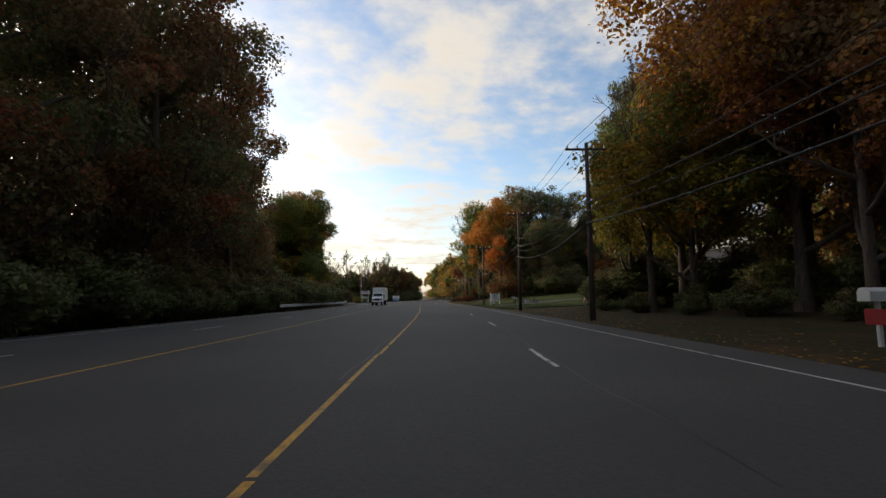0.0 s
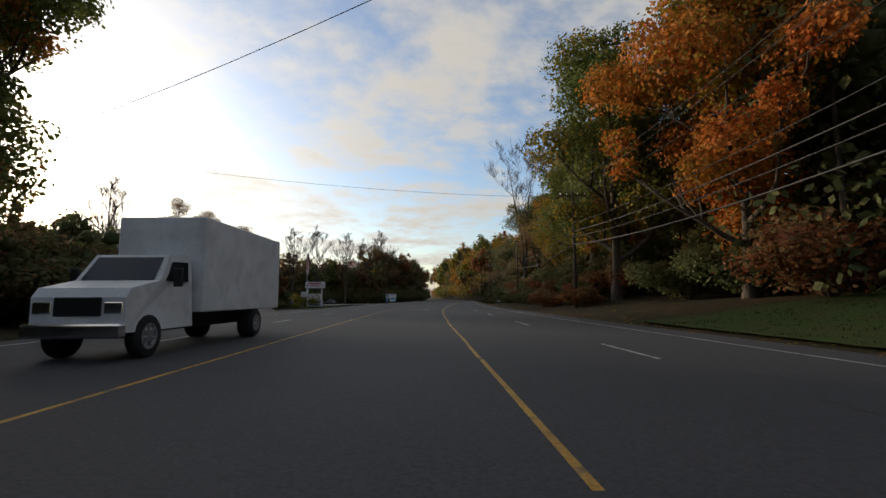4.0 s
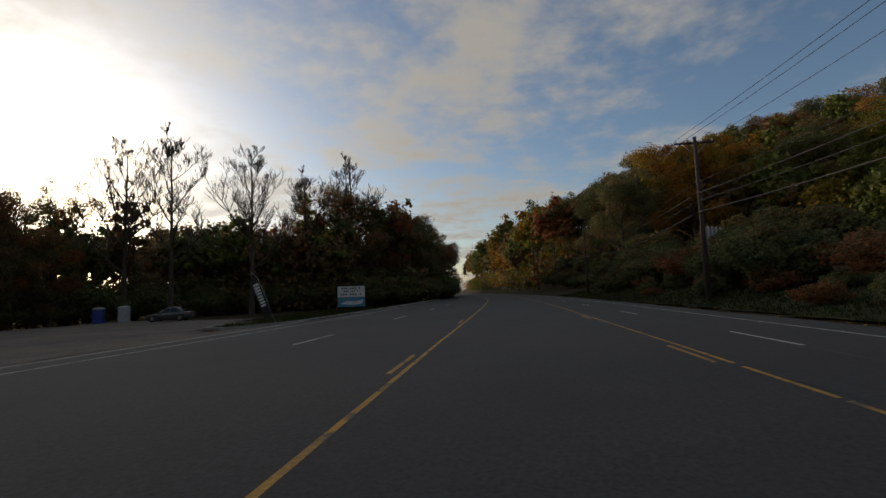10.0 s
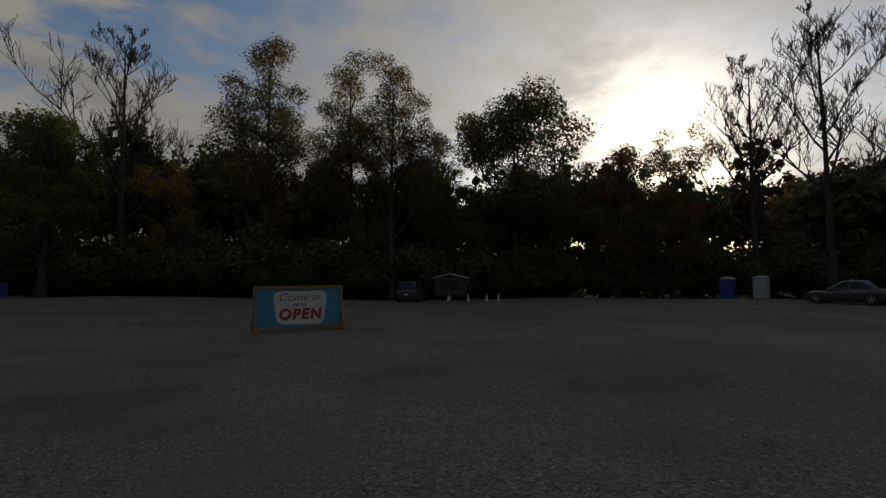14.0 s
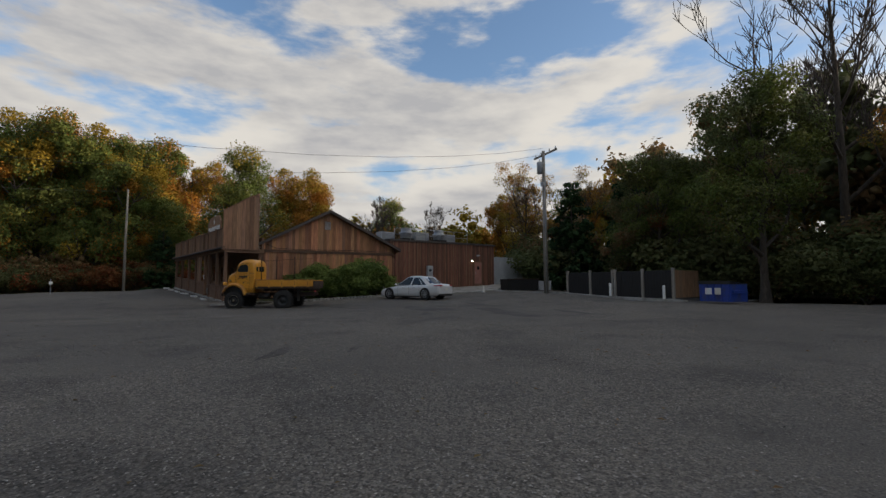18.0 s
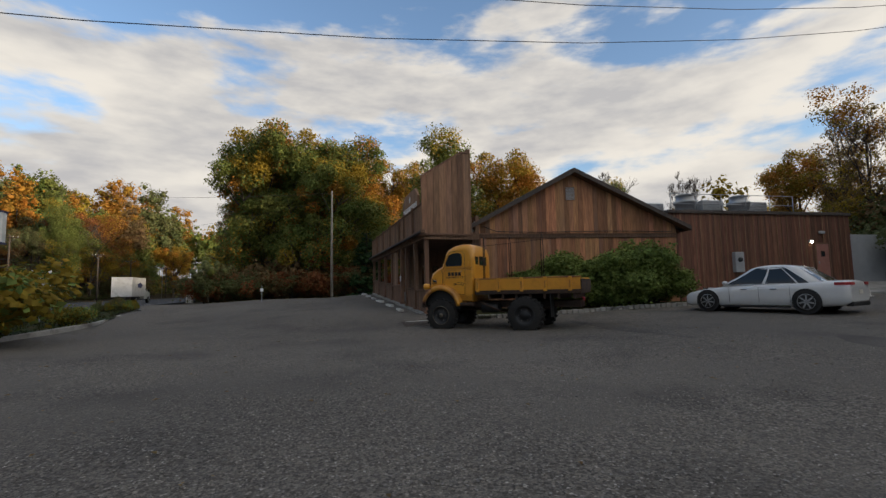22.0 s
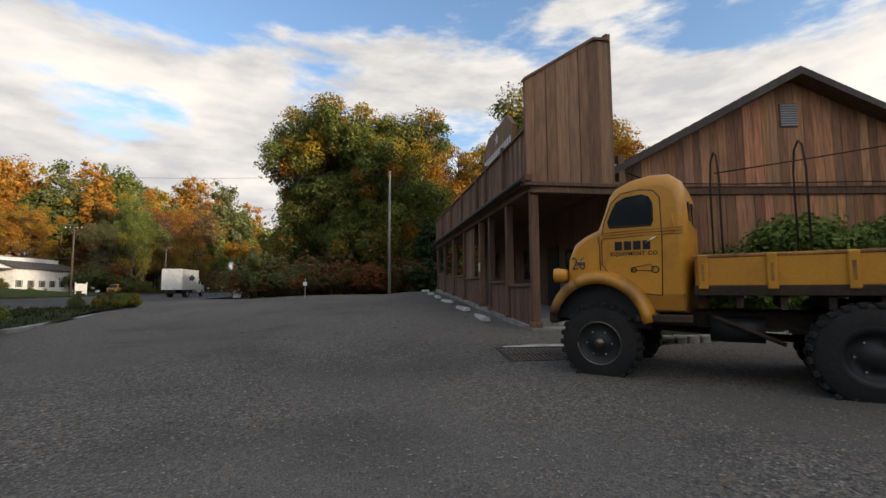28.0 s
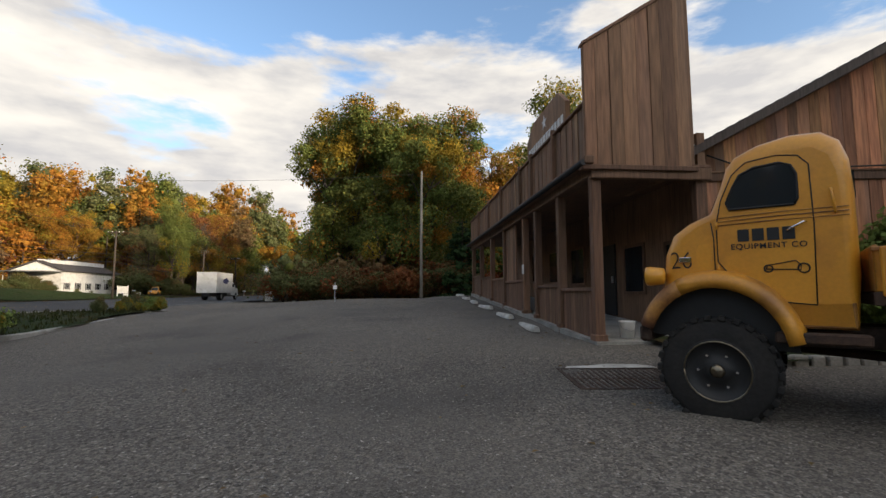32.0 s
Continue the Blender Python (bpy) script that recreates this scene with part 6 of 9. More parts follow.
def tufts(name, outlines, per_m2, tall, seed, label):
    """Blades of rough grass standing over the given patches."""
    r = np.random.RandomState(seed)
    tri_v = []
    for out in outlines:
        xs, ys = [p[0] for p in out], [p[1] for p in out]
        n = int((max(xs) - min(xs)) * (max(ys) - min(ys)) * per_m2)
        for px, py in zip(r.uniform(min(xs), max(xs), n), r.uniform(min(ys), max(ys), n)):
            c, j = False, len(out) - 1
            for i in range(len(out)):
                (xi, yi), (xj, yj) = out[i], out[j]
                if (yi > py) != (yj > py) and px < (xj - xi) * (py - yi) / (yj - yi) + xi:
                    c = not c
                j = i
            if not c:
                continue
            zz = ground_z(px, py) + 0.07
            k = 1.0 + 0.8 * noise.noise((px * 0.5, py * 0.5, 2.0))
            for q in range(3):
                a = r.uniform(0, 6.28)
                h, w = tall * k * r.uniform(0.5, 1.3), r.uniform(0.012, 0.03)
                dx, dy = math.cos(a), math.sin(a)
                ox, oy = px + r.uniform(-.08, .08), py + r.uniform(-.08, .08)
                lean = r.uniform(0.1, 0.7) * h
                tri_v += [(ox - dy * w, oy + dx * w, zz), (ox + dy * w, oy - dx * w, zz), (ox + dx * lean, oy + dy * lean, zz + h)]
    me = bpy.data.meshes.new(name)
    me.from_pydata(tri_v, [], [(i, i + 1, i + 2) for i in range(0, len(tri_v), 3)])
    me.materials.append(M["grass_blades"])
    return tagged(new(name, me), label, "grass", "", "stuff")


tufts("roadside_grass", [VERGE_A, VERGE_B[:12] + VERGE_B[-7:], BANK], 14, 0.16, 5, "rough tufts of autumn grass on the verges")
tufts("lawn_grass", [LAWN], 7, 0.09, 6, "short lawn grass by the white house")


def pylon_sign(x, y, turn):
    ob = thing("pylon_sign", "roadside pylon with a white name board, letter boards and banner", "sign", x, y, ground_z(x, y), turn)
    for s in (-1.1, 1.0):
        part("post", MB().box(s - 0.09, s + 0.09, -0.09, 0.09, -0.2, 4.1, 0.015), "white", ob)
    top = part("name_board", MB().box(-1.45, 1.45, -0.16, 0.16, 2.95, 4.0, 0.03), "white", ob)
    part("trim", MB().box(-1.47, 1.47, -0.165, 0.165, 2.93, 2.99).box(-1.47, 1.47, -0.165, 0.165, 3.96, 4.02), "navy", top)
    for s in (-1, 1):
        f = s * 0.166
        for (x0, x1, z, h, c) in ((-1.0, 0.95, 3.70, 0.22, "red"), (-0.62, 0.62, 3.36, 0.18, "red")):
            mb = MB()
            for a in range(6):
                xa = x0 + (x1 - x0) * a / 6
                mb.box(xa + 0.02, xa + (x1 - x0) / 6 - 0.03, min(f, f + s * 0.004), max(f, f + s * 0.004), z - h / 2, z + h / 2)
            strokes(mb, c, top)
        for q in (-1.2, 1.2):
            o = [(q + 0.15 * (1 if i % 2 == 0 else 0.42) * math.sin(i * math.pi / 5), 3.42 + 0.15 * (1 if i % 2 == 0 else 0.42) * math.cos(i * math.pi / 5)) for i in range(10)]
            part("star", MB().prism(o, min(f, f + s * 0.005), max(f, f + s * 0.005)), "red", top)
    mid = part("letter_board", MB().box(-1.25, 1.0, -0.1, 0.1, 1.25, 2.15, 0.02), "cream", ob)
    for z in (1.95, 1.7, 1.45):
        for s in (-1, 1):
            mb = MB()
            for a in range(9):
                if (a + int(z * 10)) % 4 == 3:
                    continue
                mb.box(-1.1 + a * 0.22, -1.1 + a * 0.22 + 0.13, s * 0.1 - 0.005, s * 0.1 + 0.005, z - 0.085, z + 0.085)
            strokes(mb, "black", mid)
    low = part("banner", MB().box(-1.25, 1.2, -0.05, 0.05, 0.2, 1.1, 0.01), "white", ob)
    part("banner_print", MB().prism([(-1.15, 0.85), (-0.6, 0.95), (0.2, 0.78), (1.1, 0.9), (1.1, 1.0), (-1.15, 1.05)], -0.056, -0.051), "navy", low)
    part("banner_print", MB().box(-0.9, 0.8, -0.056, -0.051, 0.4, 0.6), "sky_blue", low)


pylon_sign(-17.1, 152.8, 4)


bunting = thing("pennant_string", "string of small white pennants beside the pylon sign", "bunting")
_a, _b = Vector((-17.25, 146.6, ground_z(-17.2, 146.6) + 2.25)), Vector((-17.1, 151.7, ground_z(-17.1, 152.0) + 2.5))
_line = [_a.lerp(_b, i / 16) - Vector((0, 0, 0.42 * 4 * (i / 16) * (1 - i / 16))) for i in range(17)]
part("cord", MB().tube(_line, 0.006, 4), "wire", bunting)
for i in range(16):
    p, q = _line[i].lerp(_line[i + 1], 0.15), _line[i].lerp(_line[i + 1], 0.85)
    tip = p.lerp(q, 0.5) + Vector((0.04 * math.sin(i * 2.1), 0, -0.27))
    o = [p, q, tip]
    part("pennant", MB().add(o + [v + Vector((0.004, 0, 0)) for v in o], [(0, 1, 2), (5, 4, 3), (0, 3, 4, 1), (1, 4, 5, 2), (2, 5, 3, 0)]), "white", bunting)


def flagpole(x, y, h):
    ob = thing("flagpole", "white metal flagpole with a limp striped flag", "flagpole", x, y, ground_z(x, y))
    part("pole", MB().tube([(0, 0, -0.2), (0, 0, h * 0.5), (0, 0, h)], [0.06, 0.05, 0.035], 12), "white", ob)
    part("ball", MB().revolve([(h, 0.0), (h + 0.03, 0.05), (h + 0.08, 0.07), (h + 0.13, 0.05), (h + 0.16, 0.0)], 10, "z"), "chrome", ob)
    # thirteen stripes of cloth hanging in folds
    flag = None
    n = 14
    for k in range(13):
        mb, vs = MB(), []
        for i in range(n + 1):
            t = i / n
            fold = 0.30 * (1 - 0.75 * t)
            for q in (k, k + 1):
                u = q / 13
                w = 0.05 + 0.26 * u * (0.5 + 0.5 * t)
                vs.append((w * math.cos(0.7 + 5.0 * u) * 0.9 + 0.05 * u, w * math.sin(0.7 + 6.5 * u) * 0.9, h - 0.4 - t * 2.9 - 0.45 * u))
        mb.add(vs, [(2 * i, 2 * i + 1, 2 * i + 3, 2 * i + 2) for i in range(n)], True)
        mat = "red" if k % 2 == 0 else "white"
        part("stripe", mb, "navy" if (k < 5 and False) else mat, ob)
    part("canton", MB().tube([(0.10, 0.02, h - 0.45), (0.16, 0.06, h - 0.9), (0.2, 0.08, h - 1.7)], [0.06, 0.09, 0.08], 10), "navy", ob)


flagpole(-18.75, 154.3, 9.1)


def marquee(x, y, turn):
    ob = thing("marquee_sign", "white changeable letter sign with a printed banner", "sign", x, y, ground_z(x, y), turn)
    for s in (-1.75, 1.75):
        part("post", MB().box(s - 0.06, s + 0.06, -0.06, 0.06, -0.3, 3.4, 0.01), "black", ob)
    part("frame", MB().box(-1.9, 1.9, -0.12, 0.12, 3.15, 3.35, 0.02), "black", ob)
    part("letter_board", MB().box(-1.68, 1.68, -0.08, 0.08, 1.75, 3.12, 0.02), "white", ob)
    for z, w in ((2.85, 1.2), (2.5, 0.9), (2.1, 1.3)):
        mb = MB()
        for a in range(9):
            if a % 4 != 3:
                mb.box(-w + a * w * 2 / 9, -w + a * w * 2 / 9 + w * 0.13, -0.086, -0.081, z - 0.1, z + 0.1)
        strokes(mb, "black", ob)
    part("banner", MB().box(-1.68, 1.68, -0.06, 0.06, 0.55, 1.72, 0.01), "sky_blue", ob)
    part("banner_print", MB().prism([(-1.4, 0.95), (-0.5, 1.3), (0.6, 1.2), (1.5, 1.45), (1.3, 0.9), (0.2, 0.75)], -0.066, -0.061), "white", ob)


marquee(-11.3, 236.3, 14)


def feather_banner(x, y, turn, lean):
    ob = thing("feather_banner", "leaning feather banner with dark cloth and white print", "banner", x, y, ground_z(x, y), turn)
    ob.rotation_euler[1] = radians(lean)
    part("pole", MB().tube([(0, 0, -0.1), (0, 0, 2.0), (0.05, 0, 3.3), (0.3, 0, 3.7)], [0.02, 0.016, 0.012, 0.01], 6), "steel", ob)
    rings = []
    for i in range(9):
        t = i / 8
        z = 0.7 + 2.9 * t
        w = 0.55 * (1 - 0.35 * t * t)
        rings.append([(0.03, 0.02 + 0.04 * math.sin(5 * t), z), (w, 0.05 * math.sin(4 * t + 1), z - 0.05), (w, 0.05 * math.sin(4 * t + 1) + 0.006, z - 0.05), (0.03, 0.026 + 0.04 * math.sin(5 * t), z)])
    part("cloth", MB().loft(rings, True, True, False), "black", ob)
    mb = MB()
    for k in range(8):
        mb.box(0.12, 0.46, -0.045, 0.075, 1.35 + k * 0.2, 1.35 + k * 0.2 + 0.13)
    part("print", mb, "white", ob)


feather_banner(-9.3, 207.3, 175, 22)


def open_sign(x, y, turn):
    ob = thing("open_sign", "light blue painted sign board in a timber stand", "sign", x, y, ground_z(x, y), turn)
    part("board", MB().box(-1.32, 1.32, -0.02, 0.02, 0.14, 1.36, 0.006), "sky_blue", ob)
    for z in (0.10, 1.40):
        part("rail", MB().box(-1.42, 1.42, -0.05, 0.05, z - 0.05, z + 0.05, 0.008), "raw_wood", ob)
    for s in (-1, 1):
        part("stile", MB().box(s * 1.37 - 0.05, s * 1.37 + 0.05, -0.052, 0.052, 0.05, 1.46, 0.008), "raw_wood", ob)
        part("foot", MB().box(s * 1.37 - 0.045, s * 1.37 + 0.045, -0.55, 0.55, 0.0, 0.07, 0.008), "raw_wood", ob)
        for q in (-1, 1):
            part("brace", MB().prism([(q * 0.5, 0.07), (q * 0.42, 0.07), (q * 0.05, 0.68), (q * 0.05, 0.8)], s * 1.37 - 0.03, s * 1.37 + 0.03, "x"), "raw_wood", ob)
    pan = [(-0.72, 0.42), (-0.65, 0.28), (-0.5, 0.23), (0.62, 0.20), (0.76, 0.28), (0.82, 0.42), (0.88, 1.12), (0.82, 1.24), (0.7, 1.28), (-0.62, 1.28), (-0.78, 1.22), (-0.82, 1.08)]
    part("panel", MB().prism(pan, -0.026, -0.021), "cream", ob, "cream rounded centre panel")
    letters("lettering", "Come in", 0.36, ob, "black", (-0.02, -0.027, 1.08), (90, 0, 0), 0.002, bold=-0.002, slant=0.35)
    letters("lettering", "WE'RE", 0.13, ob, "black", (0.0, -0.027, 0.83), (90, 0, 0), 0.002, bold=0.004, space=1.2)
    letters("lettering", "OPEN", 0.46, ob, "red", (0.02, -0.027, 0.53), (90, 0, 0), 0.003, squeeze=1.0, bold=0.022, slant=0.12, space=1.2)
    return ob


open_sign(-27.25, 195.1, 99.5)


def cone(x, y):
    ob = thing("traffic_cone", "small pale traffic cone on the lot", "cone", x, y, ground_z(x, y) + 0.01, 0, "cones")
    part("base", MB().box(-0.16, 0.16, -0.16, 0.16, 0, 0.03, 0.01), "orange_cone", ob)
    part("body", MB().revolve([(0.03, 0.12), (0.10, 0.105), (0.6, 0.03), (0.62, 0.02), (0.62, 0.0)], 14, "z"), "orange_cone", ob)
    part("band", MB().revolve([(0.36, 0.066), (0.36, 0.070), (0.46, 0.055), (0.46, 0.05)], 14, "z"), "white", ob)


for x, y in ((-49.2, 209.0), (-47.9, 210.3), (-47.1, 211.7), (-46.9, 212.7), (-51.8, 158.3)):
    cone(x, y)


def portable_toilet(x, y, turn, mat, label):
    ob = thing("portable_toilet", label, "portable toilet", x, y, ground_z(x, y), turn, "portable toilets")
    part("base", MB().box(-0.58, 0.58, -0.58, 0.58, 0, 0.15, 0.02), "black", ob)
    part("cabin", MB().box(-0.55, 0.55, -0.55, 0.55, 0.15, 2.05, 0.04), mat, ob)
    part("roof", MB().loft([[(a * 0.57, b * 0.57, 2.05) for a, b in ((-1, -1), (1, -1), (1, 1), (-1, 1))], [(a * 0.57, b * 0.57, 2.12) for a, b in ((-1, -1), (1, -1), (1, 1), (-1, 1))], [(a * 0.3, b * 0.3, 2.28) for a, b in ((-1, -1), (1, -1), (1, 1), (-1, 1))]]), "grey_panel", ob)
    dr = part("door", MB().box(-0.38, 0.38, -0.575, -0.55, 0.2, 1.95, 0.01), mat, ob)
    part("handle", MB().box(0.24, 0.32, -0.60, -0.575, 1.0, 1.12, 0.01), "black", dr)
    for z in (0.7, 1.3):
        part("rib", MB().box(-0.56, 0.56, -0.56, 0.56, z, z + 0.04, 0.01), mat, ob)


portable_toilet(-43.6, 236.0, 20, "blue", "blue plastic portable toilet at the lot's edge")
portable_toilet(-41.2, 237.2, 20, "grey_panel", "grey plastic portable toilet at the lot's edge")


def car(x, y, turn, length, width, height, paint, label, suv=False, group="", z=None, lift=0.0):
    """A parked car facing +x: rounded body, glasshouse with panes, wheels, lamps, trim."""
    ob = thing("car", label, "car", x, y, ground_z(x, y) + 0.012 + lift if z is None else z, turn, group)
    L, W, H = length / 2, width / 2, height
    wr = 0.36 if suv else 0.35
    front_x, rear_x = 0.63 * L, -0.57 * L
    # stations along the body: place, underside, shoulder, crown, width
    if suv:
        st = [(1.0, .30, .50, .54, .74), (.97, .22, .66, .72, .88), (.88, .20, .86, .92, .96), (.62, .20, .94, 1.0, 1.0), (.3, .20, .98, 1.03, 1.0), (-.5, .20, 1.0, 1.05, 1.0), (-.9, .24, 1.0, 1.05, .98), (-.98, .30, .96, 1.0, .93), (-1.0, .42, .85, .9, .86)]
        lv = [(.96, -.97, .48, .93), (1.15, -.95, .38, .88), (H * .86, -.90, .20, .80), (H * .95, -.84, .12, .74), (H * .99, -.76, .04, .64), (H, -.6, -.06, .48)]
    else:
        st = [(1.0, .28, .46, .50, .70), (.975, .21, .56, .61, .84), (.90, .18, .65, .70, .93), (.72, .18, .74, .79, .99), (.42, .18, .83, .88, 1.0), (0.0, .18, .885, .91, 1.0), (-.5, .18, .92, .95, 1.0), (-.75, .20, .94, 1.0, .99), (-.92, .24, .93, 1.0, .95), (-.985, .30, .86, .95, .90), (-1.0, .38, .74, .80, .83)]
        lv = [(.86, -.78, .50, .93), (1.0, -.72, .41, .895), (1.18, -.62, .27, .83), (H * .93, -.49, .11, .745), (H * .975, -.40, .03, .68), (H, -.28, -.08, .50)]
    rings = []
    for a, z0, zs, zt, w in st:
        q = w * W
        half = [(q * .84, z0), (q * .965, z0 + .07), (q * .985, z0 * .6 + zs * .4), (q, z0 * .3 + zs * .7), (q * .985, zs - .05), (q * .94, zs), (q * .72, zs + (zt - zs) * .55), (q * .35, zt)]
        rings.append([(a * L, yy, zz) for yy, zz in half] + [(a * L, -yy, zz) for yy, zz in reversed(half)])
    part("body", MB().loft(rings), paint, ob)

    def level(zq):
        zs_ = [p[0] for p in lv]
        return [float(np.interp(zq, zs_, [p[i] for p in lv])) for i in (1, 2, 3)]

    rings = []
    for zz, r0, f0, w in lv:
        ring = []
        for k in range(32):
            t = 2 * math.pi * k / 32
            c, s = math.cos(t), math.sin(t)
            e = 0.32
            ring.append(((r0 + f0) / 2 * L + (f0 - r0) / 2 * L * math.copysign(abs(c) ** e, c), w * W * math.copysign(abs(s) ** e, s), zz))
        rings.append(ring)
    part("cabin", MB().loft(rings), paint, ob)
    z_lo, z_hi = lv[0][0] + .07, H * .945
    zs_ = np.linspace(z_lo, z_hi, 6)

    def pane(name, rows):
        n = len(rows[0])
        mb = MB()
        mb.add([p for r in rows for p in r], [(i * n + j, i * n + j + 1, (i + 1) * n + j + 1, (i + 1) * n + j) for i in range(len(rows) - 1) for j in range(n - 1)], True)
        part(name, mb, "glass", ob)

    for s in (-1, 1):
        cuts = (0.02, 0.46, 0.50, 0.86, 0.885, 1.0) if not suv else (0.02, 0.40, 0.43, 0.72, 0.75, 1.0)
        for c0, c1 in zip(cuts[::2], cuts[1::2]):
            rows = []
            for zz in zs_:
                r0, f0, w = level(zz)
                fa, ra = f0 * L - .20, r0 * L + (.36 if not suv else .16)
                rows.append([(fa + (ra - fa) * (c0 + (c1 - c0) * j / 4), s * (w * W + .006), zz) for j in range(5)])
            pane("side_window", rows)
    for name, end, sg in (("windscreen", 1, 1), ("rear_window", 0, -1)):
        pane(name, [[(level(zz)[end] * L + sg * .008 - sg * .05 * (2 * j / 6 - 1) ** 4, (2 * j / 6 - 1) * level(zz)[2] * W * .84, zz) for j in range(7)] for zz in np.linspace(z_lo + .02, z_hi - .02, 5)])
    for s in (-1, 1):
        part("window_trim", MB().tube([(level(z_lo)[1] * L - .12, s * (level(z_lo)[2] * W + .012), z_lo - .02), (0, s * (level(z_lo)[2] * W + .014), z_lo - .02), (level(z_lo)[0] * L + .3, s * (level(z_lo)[2] * W + .012), z_lo - .02)], .010, 5), "chrome", ob)
        for cx in (front_x, rear_x):
            # arches aren't cut: a black disc stands in for each shaded hollow
            part("wheel_arch", MB().cyl((cx, s * (W - .25), wr + .015), (cx, s * (W + .004), wr + .015), wr * 1.12, n=26), "black", ob)
            wheel(ob, cx, s * (W - .10), wr, wr, 0.225, s, hub_r=0.70)
        part("headlight", MB().loft([[(a * L, s * b * W, .50 * H + c) for c in (-.045, .045)] + [(a * L - .02, s * b * W, .50 * H + c) for c in (.045, -.045)] for a, b in ((.985, .45), (.955, .72), (.90, .88))], True, True, False), "chrome", ob)
        zl = .58 * H if not suv else .52 * H
        part("tail_light", MB().loft([[(a * L, s * b * W, zl - .045), (a * L, s * b * W, zl + .04), (a * L + .05, s * b * W, zl + .04), (a * L + .05, s * b * W, zl - .045)] for a, b in ((-1.0, .48), (-1.0, .80), (-.955, .95), (-.88, .995))], True, True, False), "red", ob)
        part("mirror", MB().box(.36 * L - .07, .36 * L + .07, s * (W + .08) - .09, s * (W + .08) + .09, lv[0][0] + .06, lv[0][0] + .18, .035), paint, ob)
        for hx in (-.22 * L, .14 * L):
            part("door_handle", MB().box(hx - .10, hx + .10, s * (W + .004) - .014, s * (W + .004) + .014, .74, .765, .006), "chrome", ob)
        for gx in (.33 * L, -.04 * L, -.40 * L):
            part("door_gap", MB().box(gx - .004, gx + .004, s * W * .995 - .004, s * W * .995 + .006, .30, st[5][2] - .06), "black", ob)
        part("sill", MB().box(rear_x + wr * 1.25, front_x - wr * 1.25, s * W * .95 - .02, s * W * .95 + .03, .15, .22, .015), "black", ob)
    part("bumper", MB().box(-L * 1.004, -L * .93, -W * .80, W * .80, .22, .36, .03), "black", ob)
    part("plate", MB().box(-L * 1.006, -L * .985, -.16, .16, .58, .70, .004), "cream", ob)
    part("grille", MB().box(L * .96, L * 1.003, -.35, .35, .30, .48, .02), "black", ob)
    return ob


# forward way (0.25, -0.97); its near-side wheels stand beside the kerb
car(-42.9, 160.15, -76.5, 4.95, 1.88, 1.54, "car_white", "white luxury saloon parked beside the planted bed")
# next two cars: dark paint stands in for the shade of the woods
car(-50.2, 206.0, 150, 4.6, 1.85, 1.7, "dark_car", "dark grey sport utility car parked under the trees", suv=True, group="parked cars")
car(-30.2, 229.5, 190, 4.7, 1.85, 1.55, "dark_car", "dark grey saloon parked at the lot's edge", group="parked cars")
car(20.5, 50.0, 100, 4.8, 1.9, 1.85, "truck_yellow", "yellow van parked by the house drive", suv=True, group="parked cars")


def parked_trailer(x, y, turn):
    ob = thing("equipment_trailer", "small shed-like concession trailer under the trees", "trailer", x, y, ground_z(x, y), turn)
    # body coloured dark in place of the shade under the trees
    part("body", MB().box(-1.3, 1.3, -0.9, 0.9, 0.5, 2.0, 0.04), "dark_trim", ob)
    part("roof", MB().prism([(-1.5, 2.0), (0, 2.35), (1.5, 2.0), (1.5, 2.08), (0, 2.43), (-1.5, 2.08)], -1.0, 1.0), "grey_panel", ob)
    part("hatch", MB().box(-0.8, 0.8, -0.93, -0.9, 1.0, 1.8, 0.01), "black", ob)
    for s in (-1, 1):
        wheel(ob, 0, s * 0.95, 0.3, 0.3, 0.18, s)


parked_trailer(-50.0, 209.6, 60)

# ------------------------------------------------------------------ the timber building
GABLE = (-35.75, 151.70)      # north-east corner of the gabled hall
GABLE_TURN = -11.9
HALL_W, HALL_D, EAVE, RIDGE = 10.1, 13.0, 4.05, 6.58
RIDGE_X = -4.75


def board_wall(parent, x0, x1, y, z0, z1, mat, width=0.235, top=None, face=1, seed=1, thick=0.025, name="board", joint=0.012):
    """Upright boards, each a piece of its own, nailed on a wall that faces +y (face 1) or -y. top: the height of the wall's top at x."""
    r = random.Random(seed)
    x = x0
    while x < x1 - 0.02:
        w = min(width * r.uniform(0.85, 1.15), x1 - x)
        a, b = x + joint / 2, x + w - joint / 2
        za, zb = (top(a), top(b)) if top else (z1, z1)
        za, zb = min(z1, za), min(z1, zb)
        if min(za, zb) > z0 + 0.03:
            t = thick * r.uniform(0.8, 1.3)
            ya, yb = (y, y + t) if face > 0 else (y - t, y)
            o = [(a, z0), (b, z0), (b, zb), (a, za)]
            ob = part(name, MB().prism(o, ya, yb), mat, parent)
        x += w


